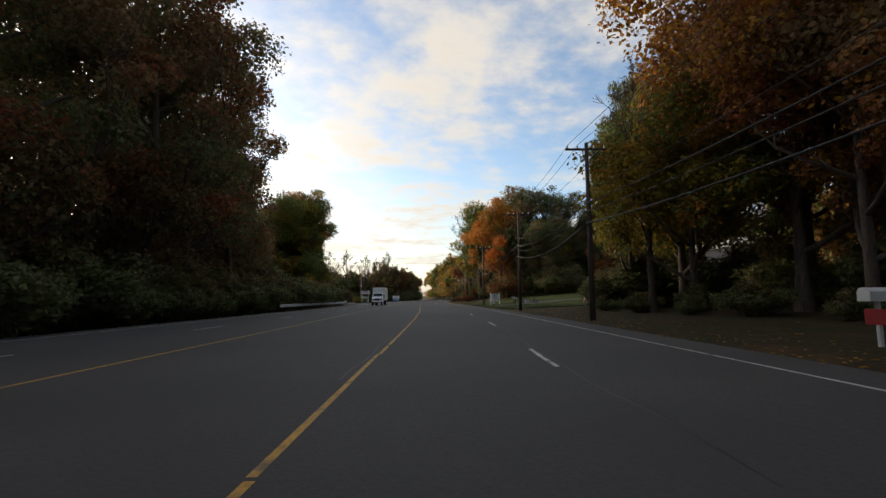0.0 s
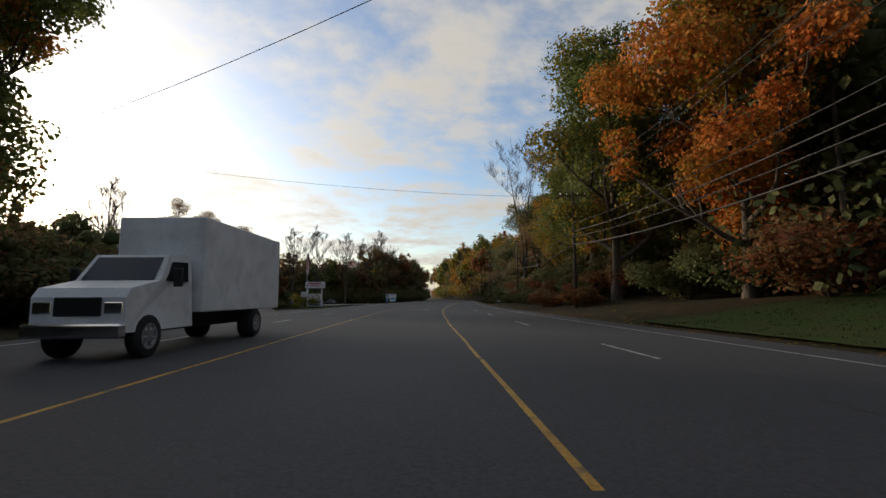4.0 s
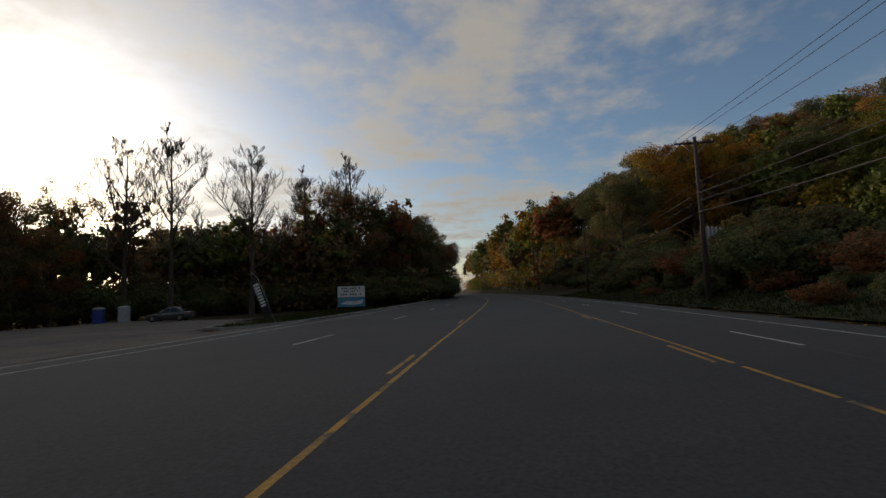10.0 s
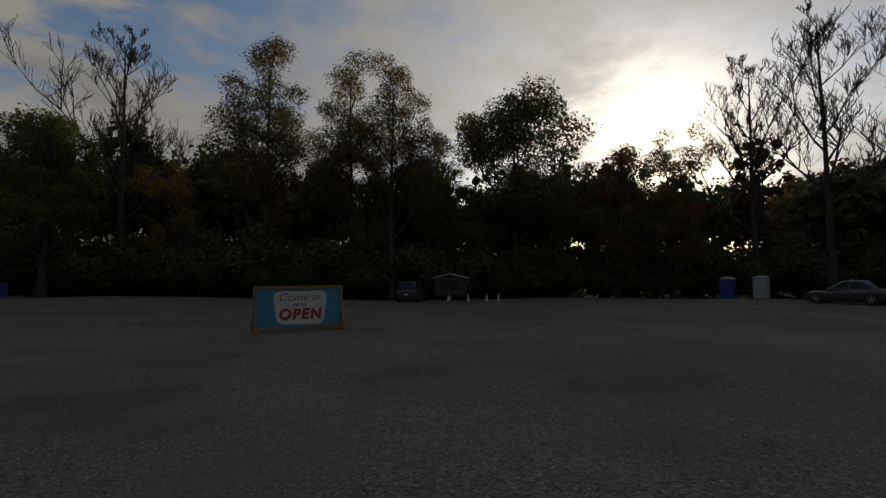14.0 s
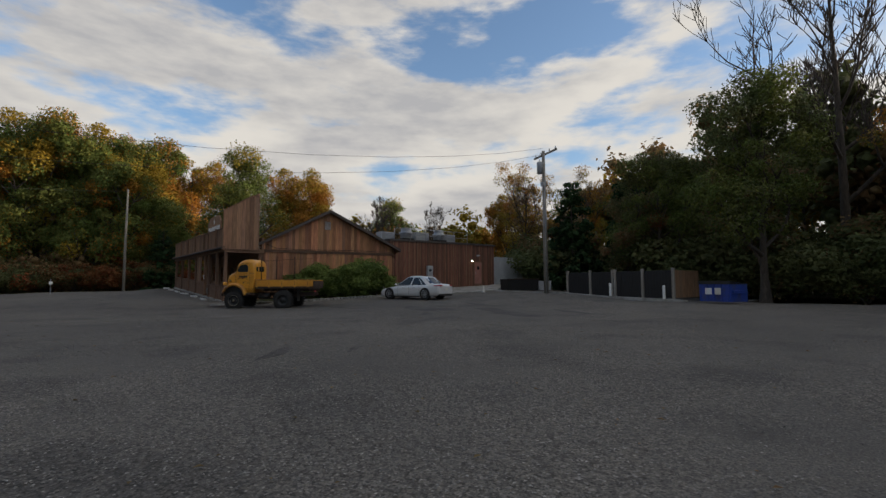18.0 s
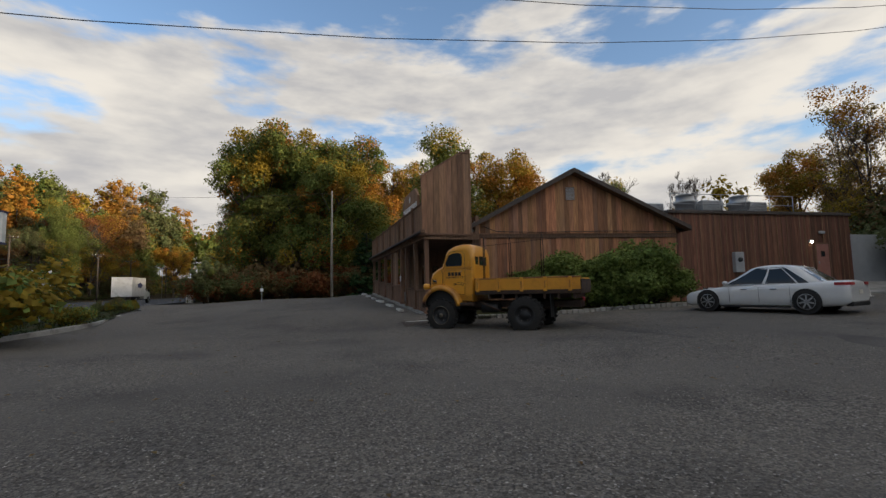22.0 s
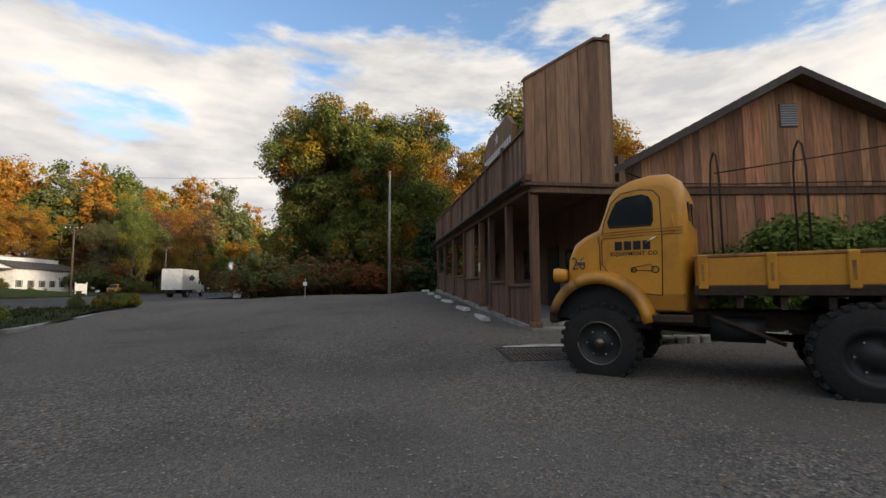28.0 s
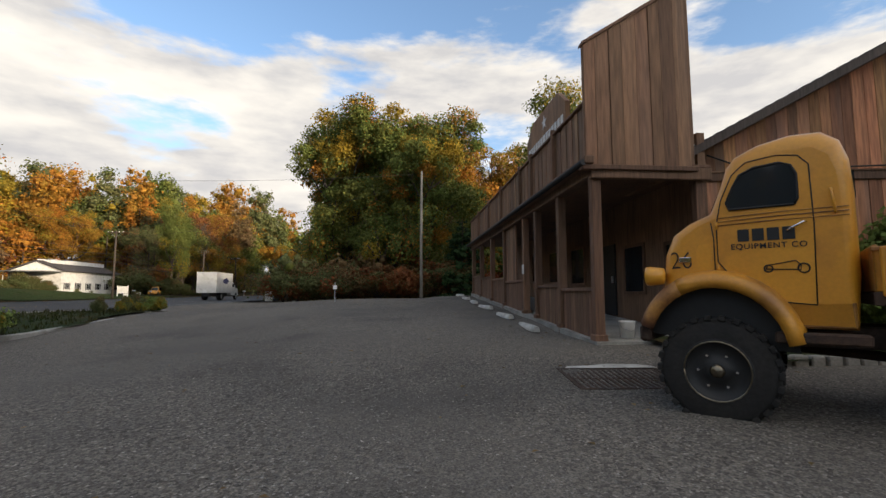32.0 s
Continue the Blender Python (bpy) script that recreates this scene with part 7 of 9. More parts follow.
def hall():
    gx, gy = GABLE
    base = -0.3
    ob = thing("timber_building", "low brown timber building with a gabled hall and board walls", "building", gx, gy, 0, GABLE_TURN)
    # walls: north gable wall, sides
    peak = [(0, base), (0, EAVE), (RIDGE_X, RIDGE), (-HALL_W, EAVE), (-HALL_W, base)]
    wall = part("wall", MB().prism(peak, -0.2, 0.0), "dark_boards", ob)
    part("wall", MB().box(-0.2, 0, -HALL_D, -0.2, base, EAVE), "dark_boards", ob)
    part("wall", MB().box(-HALL_W, -HALL_W + 0.2, -HALL_D, -0.2, base, EAVE), "dark_boards", ob)
    part("wall", MB().prism(peak, -HALL_D - 0.2, -HALL_D), "dark_boards", ob)

    def top(x):
        return (RIDGE if x == RIDGE_X else EAVE + (RIDGE - EAVE) * ((x / RIDGE_X) if x > RIDGE_X else (x + HALL_W) / (RIDGE_X + HALL_W))) - 0.04
    board_wall(wall, -HALL_W, 0.0, 0.004, base, 3.42, "boards", seed=3)
    board_wall(wall, -HALL_W, 0.0, 0.016, 3.62, 9.0, "boards", top=top, seed=4)
    part("belt_board", MB().box(-HALL_W - 0.05, 0.05, 0.0, 0.085, 3.42, 3.60, 0.012), "porch_wood", ob)
    part("belt_cap", MB().box(-HALL_W - 0.06, 0.06, 0.0, 0.11, 3.60, 3.64, 0.01), "porch_wood", ob)
    # roof: two slopes with an overhang, rake boards and rows of shingles
    over = 0.55
    for s, xe in ((1, over), (-1, -HALL_W - over)):
        slope = (RIDGE - EAVE) / (abs(RIDGE_X) if s > 0 else HALL_W + RIDGE_X)
        ze = EAVE - slope * over
        rf = part("roof", MB().prism([(RIDGE_X, RIDGE + 0.05), (xe, ze + 0.05), (xe, ze + 0.17), (RIDGE_X, RIDGE + 0.19)], -HALL_D - 0.4, 0.45), "shingles", ob)
        n = 20
        for k in range(n):
            t = k / n
            xa, za = RIDGE_X + (xe - RIDGE_X) * t, RIDGE + 0.19 + (ze + 0.17 - RIDGE - 0.19) * t
            xb, zb = RIDGE_X + (xe - RIDGE_X) * (t + 1.0 / n), RIDGE + 0.19 + (ze + 0.17 - RIDGE - 0.19) * (t + 1.0 / n)
            part("shingle_course", MB().prism([(xa, za + 0.004), (xb, zb + 0.004), (xb, zb + 0.026), (xa, za + 0.008)], -HALL_D - 0.4, 0.452), "shingles", rf)
        part("rake_board", MB().prism([(RIDGE_X, RIDGE - 0.03), (xe, ze - 0.03), (xe, ze + 0.15), (RIDGE_X, RIDGE + 0.17)], 0.45, 0.50), "dark_trim", ob)
        part("soffit", MB().prism([(RIDGE_X, RIDGE - 0.02), (xe, ze - 0.02), (xe, ze + 0.05), (RIDGE_X, RIDGE + 0.05)], 0.02, 0.45), "porch_wood", ob)
        part("eave_board", MB().box(min(xe, xe + s * 0.03), max(xe, xe + s * 0.03), -HALL_D - 0.4, 0.48, ze - 0.06, ze + 0.16, 0.005), "dark_trim", ob)
    # louvred vent under the ridge
    vent = part("vent", MB().box(RIDGE_X - 0.25 + 0.1, RIDGE_X + 0.25 + 0.1, 0.03, 0.06, 5.25, 5.92, 0.01), "porch_wood", ob, "grey louvred gable vent")
    for k in range(9):
        part("slat", MB().box(RIDGE_X - 0.12, RIDGE_X + 0.32, 0.06, 0.085, 5.29 + k * 0.068, 5.33 + k * 0.068, 0.004), "grey_panel", vent)
    # cable and pipe run along the belt
    part("conduit", MB().tube([(-0.2, 0.13, 4.0), (-0.9, 0.14, 3.72), (-3.0, 0.14, 3.68), (-6.5, 0.14, 3.74), (-9.8, 0.14, 3.7)], 0.018, 6), "black", ob)
    part("downpipe", MB().tube([(0.12, 0.1, 3.7), (0.12, 0.08, 3.2), (0.12, 0.06, 0.2)], 0.045, 8), "white", ob)
    part("cable_knot", MB().tube([(0.25, 0.3, 3.6), (0.4, 0.42, 3.9), (0.2, 0.4, 4.15), (0.0, 0.35, 3.9), (0.15, 0.3, 3.65), (0.3, 0.35, 3.8)], 0.03, 6), "white", ob)
    return ob


hall_ob = hall()

# flat-roofed wing
WING = (-46.0, 153.35)
wing = thing("timber_wing", "flat-roofed brown timber wing with air conditioners on top", "building", WING[0], WING[1], 0, -8.0)
WL, WH = 11.2, 4.85
part("wall", MB().box(-WL, 0.3, -9, -0.03, -0.3, WH - 0.1), "dark_boards", wing)
wing_wall = part("wall_face", MB().box(-WL, 0.3, -0.03, 0.0, -0.3, WH - 0.1), "dark_boards", wing)


def _wing_boards():
    r = random.Random(9)
    x = -WL
    while x < 0.25:
        w = 0.17 * r.uniform(0.9, 1.1)
        if not (-9.7 < x + w / 2 < -8.72):
            part("board", MB().box(x + 0.005, x + w - 0.005, 0.002, 0.024 * r.uniform(0.8, 1.3), -0.3, WH - 0.12), "wing_boards", wing_wall)
        else:
            part("board", MB().box(x + 0.005, x + w - 0.005, 0.002, 0.024, 3.2, WH - 0.12), "wing_boards", wing_wall)
        if int(x * 10) % 3 == 0:
            part("batten", MB().box(x - 0.02, x + 0.02, 0.02, 0.045, -0.3, WH - 0.12), "dark_boards", wing_wall)
        x += w


_wing_boards()
part("roof_edge", MB().box(-WL - 0.12, 0.35, -9.1, 0.12, WH - 0.12, WH + 0.02, 0.01), "dark_trim", wing)
part("roof", MB().box(-WL, 0.3, -9, 0.05, WH + 0.02, WH + 0.06), "shingles", wing)
dr = part("door", MB().box(-9.62, -8.76, 0.0, 0.05, 1.12, 3.14, 0.01), "pink_door", wing, "faded red steel door")
part("door_window", MB().box(-9.32, -9.06, 0.05, 0.06, 2.45, 2.75), "glass", dr)
part("door_handle", MB().box(-8.90, -8.84, 0.05, 0.10, 2.05, 2.2, 0.01), "steel", dr)
part("door_frame", MB().box(-9.70, -9.62, 0.0, 0.07, 1.1, 3.22).box(-8.76, -8.68, 0.0, 0.07, 1.1, 3.22).box(-9.62, -8.76, 0.0, 0.07, 3.14, 3.22), "porch_wood", dr)
wl = part("wall_lamp", MB().box(-8.5, -8.3, 0.02, 0.14, 3.2, 3.36, 0.02), "grey_panel", wing)
part("lens", MB().box(-8.47, -8.33, 0.14, 0.155, 3.2, 3.3), "lamp_glow", wl)
part("floodlight", MB().box(-9.3, -9.0, 0.03, 0.2, 3.7, 3.85, 0.03), "grey_panel", wing)
bx = part("meter_box", MB().box(-3.9, -3.35, 0.02, 0.25, 1.65, 2.7, 0.02), "grey_panel", wing, "grey electrical meter box")
part("meter", MB().revolve([(0.25, 0.12), (0.33, 0.11), (0.34, 0.0)], 14, "y", (-3.62, 0, 2.3)), "glass", bx)
part("panel", MB().box(-15.6, -11.25, -0.6, -0.5, 0.9, 3.75, 0.01), "grey_panel", wing, "pale grey blank wall panel")


def roof_unit(x, y, kind, s=1.0):
    ob = thing("rooftop_unit", "grey metal air-conditioning unit on the flat roof", "air conditioner", 0, 0, 0, 0, "rooftop units")
    ob.matrix_world = wing.matrix_basis @ Matrix.Translation((x, y, WH + 0.06))
    if kind == "fan":
        part("curb", MB().box(-0.55 * s, 0.55 * s, -0.55 * s, 0.55 * s, 0, 0.35, 0.02), "black", ob)
        part("housing", MB().revolve([(0.35, 0.50 * s), (0.7, 0.55 * s), (0.75, 0.62 * s), (0.9, 0.62 * s), (0.95, 0.48 * s), (1.2, 0.46 * s), (1.2, 0.0)], 20, "z"), "steel", ob)
        part("cap", MB().revolve([(1.2, 0.5 * s), (1.26, 0.5 * s), (1.3, 0.0)], 20, "z"), "grey_panel", ob)
    else:
        part("cabinet", MB().box(-0.7 * s, 0.7 * s, -0.5 * s, 0.5 * s, 0.1, 0.95, 0.03), "grey_panel", ob)
        for k in range(7):
            part("louvre", MB().box(-0.6 * s, 0.6 * s, 0.5 * s, 0.5 * s + 0.02, 0.2 + k * 0.1, 0.25 + k * 0.1, 0.005), "steel", ob)
        part("foot", MB().box(-0.7 * s, 0.7 * s, -0.5 * s, 0.5 * s, 0.0, 0.1), "black", ob)


for x, y, k in ((-2.6, -2.2, "fan"), (-4.2, -2.4, "cabinet"), (-6.2, -2.2, "fan"), (-1.2, -3.6, "cabinet"), (-7.4, -2.6, "cabinet")):
    roof_unit(x, y, k)
rail = thing("roof_railing", "thin steel safety railing on the flat roof", "railing")
rail.matrix_world = wing.matrix_basis @ Matrix.Translation((0, 0, WH + 0.06))
for k in range(6):
    part("post", MB().cyl((-0.8 - k * 1.6, -1.1, 0), (-0.8 - k * 1.6, -1.1, 1.1), 0.022, n=6), "steel", rail)
for z in (0.55, 1.1):
    part("bar", MB().cyl((-0.8, -1.1, z), (-8.8, -1.1, z), 0.02, n=6), "steel", rail)

# ------------------------------------------------------------------ porch along the east front; local y runs north, local x east
PORCH_TURN = -3.16
porch = thing("porch", "dark timber porch with board parapet, posts and false front", "porch", -33.05, 152.0, 0, PORCH_TURN)
LEN = 16.3
POSTS = [0.30, -1.75, -3.75, -5.1, -8.0, -10.6, -13.4, -16.0]


def porch_ground(y):
    return 0.0 + 0.055 * max(0.0, -y)


part("floor", MB().prism([(0.5, -0.3), (0.5, 0.03), (-LEN, 0.93), (-LEN, -0.3)], -2.4, 0.12, "x"), "concrete", porch, "worn concrete porch slab")
part("back_wall", MB().box(-2.62, -2.45, -LEN, 0.0, -0.3, 4.4), "porch_wood", porch)
for i, y in enumerate(POSTS):
    g = porch_ground(y)
    ps = part("post", MB().box(-0.11, 0.08, y - 0.095, y + 0.095, g, 3.45, 0.012), "porch_wood", porch)
    part("post_foot", MB().box(-0.15, 0.12, y - 0.13, y + 0.13, g - 0.1, g + 0.16, 0.02), "porch_wood", ps)
part("post", MB().box(-2.30, -2.12, 0.2, 0.38, 0, 3.45, 0.012), "porch_wood", porch)
for a, b in zip(POSTS, POSTS[1:]):
    if abs(a + 5.1) < 0.01:
        # boarded bay beside the door
        g = porch_ground(b)
    if abs(a + 3.75) < 0.01:
        continue
    g = (porch_ground(a) + porch_ground(b)) / 2
    rl = part("railing", MB().box(-0.07, 0.05, b + 0.1, a - 0.1, g + 0.95, g + 1.03, 0.01), "porch_wood", porch)
    n = int((a - b - 0.2) / 0.15)
    for k in range(n):
        yy = b + 0.12 + k * 0.15
        part("picket", MB().box(-0.03, 0.0, yy, yy + 0.13, g + 0.02, g + 0.95), "porch_wood", rl)
# boarded panel bay
for k in range(9):
    yy = -8.0 + 0.3 * 0 + k * 0.16 - 0.02
    part("panel_board", MB().box(-0.06, -0.02, yy + 0.16, yy + 0.31, 0.5, 3.4), "dark_boards", porch)
part("beam", MB().box(-0.14, 0.12, -LEN, 0.5, 3.30, 3.52, 0.015), "porch_wood", porch)
part("beam", MB().box(-2.4, 0.12, 0.34, 0.5, 3.24, 3.48, 0.015), "porch_wood", porch)
part("soffit", MB().box(-2.45, 0.1, -LEN, 0.4, 3.52, 3.58), "porch_wood", porch)
part("fascia", MB().box(0.10, 0.30, -LEN, 0.62, 3.50, 3.66, 0.02), "porch_wood", porch)
part("gutter", MB().tube([(0.32, 0.6, 3.52), (0.32, -LEN, 3.56)], 0.06, 8), "black", porch)
# parapet: pickets in front, boards behind, capped; stepped bays
par = part("parapet", MB().box(0.0, 0.06, -LEN, 0.4, 3.66, 4.70), "dark_boards", porch)
r_ = random.Random(12)
y = 0.38
k = 0
while y > -LEN + 0.05:
    w = 0.19 * r_.uniform(0.9, 1.1)
    part("board", MB().box(0.06, 0.09 + 0.015 * (k % 2), y - w + 0.01, y, 3.64, 4.86 + (0.1 if -9.2 < y < -7.2 else 0)), "dark_boards", par)
    y -= w
    k += 1
for yy in (-1.75, -3.75, -5.1, -8.0, -10.6, -13.4):
    part("stud", MB().box(0.09, 0.19, yy - 0.05, yy + 0.05, 3.6, 5.0, 0.01), "porch_wood", porch)
part("cap", MB().box(-0.02, 0.16, -LEN, 0.4, 4.86, 4.92, 0.01), "porch_wood", porch)
# tall end panel of the false front, facing north, its top sloping up to the hall
endp = part("end_panel", MB().prism([(-2.0, 3.48), (0.22, 3.48), (0.22, 6.0), (-1.62, 7.17), (-2.0, 7.17)], 0.38, 0.44), "dark_boards", porch)
x = -2.0
k = 0
while x < 0.2:
    w = [0.27, 0.30, 0.24, 0.28, 0.31][k % 5]
    b = min(0.22, x + w)
    zt = lambda q: 7.17 if q < -1.62 else 7.17 - (q + 1.62) * (1.17 / 1.84)
    part("board", MB().prism([(x + 0.006, 3.46), (b - 0.006, 3.46), (b - 0.006, zt(b)), (x + 0.006, zt(x))], 0.44, 0.468 + 0.008 * (k % 3)), "dark_boards", endp)
    x += w
    k += 1
part("panel_cap", MB().prism([(-2.02, 7.17), (-1.62, 7.17), (0.24, 6.0), (0.24, 6.06), (-1.6, 7.24), (-2.02, 7.24)], 0.30, 0.52), "porch_wood", porch)
part("ledge", MB().box(-2.1, 0.32, 0.36, 0.56, 3.40, 3.50, 0.012), "porch_wood", porch)
part("high_panel", MB().box(-2.12, -1.98, -2.4, 0.40, 3.5, 7.42, 0.01), "dark_boards", porch)
for k in range(9):
    part("board", MB().box(-1.98, -1.95 - 0.006 * (k % 2), -2.4 + k * 0.31, -2.4 + k * 0.31 + 0.3, 3.9, 7.4), "dark_boards", porch)
# name board over the entrance
nb = part("name_board", MB().prism([(-1.2, 4.2), (-1.2, 5.55), (-1.75, 5.98), (-3.9, 5.98), (-4.6, 5.6), (-4.6, 4.2)], -0.12, 0.0, "x"), "dark_boards", porch, "dark board with a star and white lettering")
o = [(-2.85 + 0.2 * (1 if i % 2 == 0 else 0.42) * math.sin(i * math.pi / 5), 5.62 + 0.2 * (1 if i % 2 == 0 else 0.42) * math.cos(i * math.pi / 5)) for i in range(10)]
part("star", MB().prism(o, 0.0, 0.012, "x"), "white", nb)
mb = MB()
for k in range(13):
    mb.box(0.0, 0.012, -4.4 + k * 0.24, -4.4 + k * 0.24 + 0.16, 4.98, 5.28)
strokes(mb, "white", nb)
mb = MB()
for k in range(9):
    mb.box(0.0, 0.012, -4.0 + k * 0.26, -4.0 + k * 0.26 + 0.16, 4.58, 4.84)
strokes(mb, "white", nb)
# windows, door and notice on the back wall
for y0, y1, z0, z1 in ((-1.3, -0.4, 0.95, 2.1), (-3.4, -2.4, 1.0, 2.2), (-7.6, -6.4, 1.3, 2.5), (-10.2, -9.0, 1.4, 2.6), (-12.8, -11.6, 1.5, 2.7)):
    wn = part("window", MB().box(-2.46, -2.43, y0, y1, z0, z1), "glass", porch)
    part("frame", MB().box(-2.45, -2.40, y0 - 0.08, y0, z0 - 0.08, z1 + 0.08).box(-2.45, -2.40, y1, y1 + 0.08, z0 - 0.08, z1 + 0.08).box(-2.45, -2.40, y0, y1, z1, z1 + 0.08).box(-2.45, -2.40, y0, y1, z0 - 0.08, z0), "porch_wood", wn)
dr = part("door", MB().box(-2.45, -2.40, -5.0, -4.0, 0.3, 2.4, 0.01), "black", porch)
part("door_handle", MB().box(-2.40, -2.34, -4.15, -4.08, 1.25, 1.45, 0.01), "steel", dr)
part("notice", MB().box(0.085, 0.095, -5.2, -4.95, 1.55, 1.85, 0.002), "white", porch, "white paper notice")
# north bay: wall behind the porch end, facing north
part("end_wall", MB().box(-2.6, -2.3, -0.1, 0.0, -0.2, 3.5), "porch_wood", porch)

bucket = thing("bucket", "white plastic bucket on the porch slab", "bucket", -33.75, 152.1, 0.06)
part("body", MB().revolve([(0.0, 0.0), (0.0, 0.13), (0.30, 0.155), (0.32, 0.165), (0.34, 0.165), (0.34, 0.15), (0.05, 0.12)], 18, "z"), "white", bucket)
part("bail", MB().tube([(0.16, 0, 0.3), (0.15, 0.1, 0.2), (0, 0.17, 0.14), (-0.15, 0.1, 0.2), (-0.16, 0, 0.3)], 0.005, 5), "steel", bucket)


# ------------------------------------------------------------------ parking stops, kerb stones, planting, drain
def stop(x, y, turn):
    ob = part("parking_stop", MB().loft([[(a * 0.09, yy, 0.0), (a * 0.09, yy, 0.05), (a * 0.055, yy, 0.125), (-a * 0.055, yy, 0.125), (-a * 0.09, yy, 0.05), (-a * 0.09, yy, 0.0)] for yy, a in ((-0.92, 0.8), (-0.86, 1.0), (0.86, 1.0), (0.92, 0.8))], True, True, False), "white_concrete",
              None, "", (x, y, ground_z(x, y)), (0, 0, turn))
    tagged(ob, "worn white concrete parking stop along the porch", "parking stop", "parking stops")


for k, (x, y) in enumerate(((-32.5, 149.6), (-32.6, 147.0), (-32.7, 144.0), (-32.85, 141.15), (-33.0, 138.5), (-33.15, 136.0))):
    stop(x, y, -3 + 3 * ((k * 7) % 3 - 1))

bed = thing("kerb_stones", "row of grey granite block kerb stones round the planted bed", "kerb")
bx0, by0 = Vector((-34.3, 154.55)), Vector((-45.2, 156.6))
n = 46
sm = MB().box(-0.105, 0.105, -0.08, 0.08, -0.15, 0.16, 0.02).mesh("stone", M["concrete"])
for k in range(n):
    p = bx0.lerp(by0, k / (n - 1))
    st = part("stone", sm, None, bed, "", (p.x, p.y, ground_z(p.x, p.y) + rng.uniform(-0.02, 0.02)), (0, 0, -10.7 + rng.uniform(-4, 4)))
verge("planted_bed", [(-34.3, 154.5), (-45.2, 156.5), (-45.9, 153.8), (-35.6, 151.8), (-34.0, 152.6)], 0.11, "planted bed of low ground cover")
for k in range(12):
    t = 0.16 + 0.66 * (k + 0.5) / 12
    x, y = -36.6 - 8.6 * t, 153.2 + 1.75 * t + rng.uniform(-0.4, 0.7)
    plant("juniper", x, y, rng.uniform(1.5, 2.3) * (0.85 + 0.45 * t), rng.uniform(0, 360), "bright green spreading juniper against the board wall", "juniper_shrub", "shrub", "junipers", 1.1, 0.05)


def drain(x, y, turn):
    ob = thing("drain_grate", "rusty iron drain grate in a concrete surround", "drain", x, y, ground_z(x, y) + 0.006, turn)
    ob.rotation_euler[0] = math.atan2(ground_z(x, y + 0.8) - ground_z(x, y - 0.8), 1.6)
    part("surround", MB().prism([(-0.78, -0.55), (0.62, -0.55), (0.55, -0.66), (0.2, -0.70), (-0.1, -0.80), (-0.55, -0.76), (-0.72, -0.66)], -0.05, 0.022, "z"), "white_concrete", ob, "broken pale concrete collar")
    part("frame", MB().box(-0.75, 0.75, -0.55, -0.50, -0.04, 0.02).box(-0.75, 0.75, 0.50, 0.55, -0.04, 0.02).box(-0.75, -0.70, -0.50, 0.50, -0.04, 0.02).box(0.70, 0.75, -0.50, 0.50, -0.04, 0.02), "rusty", ob)
    # no hollow below: a black plate stands in for its darkness
    part("pit", MB().box(-0.70, 0.70, -0.50, 0.50, -0.06, -0.02), "black", ob)
    for k in range(17):
        part("bar", MB().box(-0.68 + k * 0.083, -0.68 + k * 0.083 + 0.034, -0.50, 0.50, -0.018, 0.012), "rusty", ob)
    part("cross_bar", MB().box(-0.70, 0.70, -0.02, 0.02, -0.018, 0.008), "rusty", ob)


drain(-32.1, 154.82, -6)


# ------------------------------------------------------------------ the yellow flatbed truck; x' runs forward, y' to its left
truck = thing("flatbed_truck", "old yellow cab-over flatbed truck with rust and big tyres", "truck", -33.06, 157.44, -0.36, -44.9)


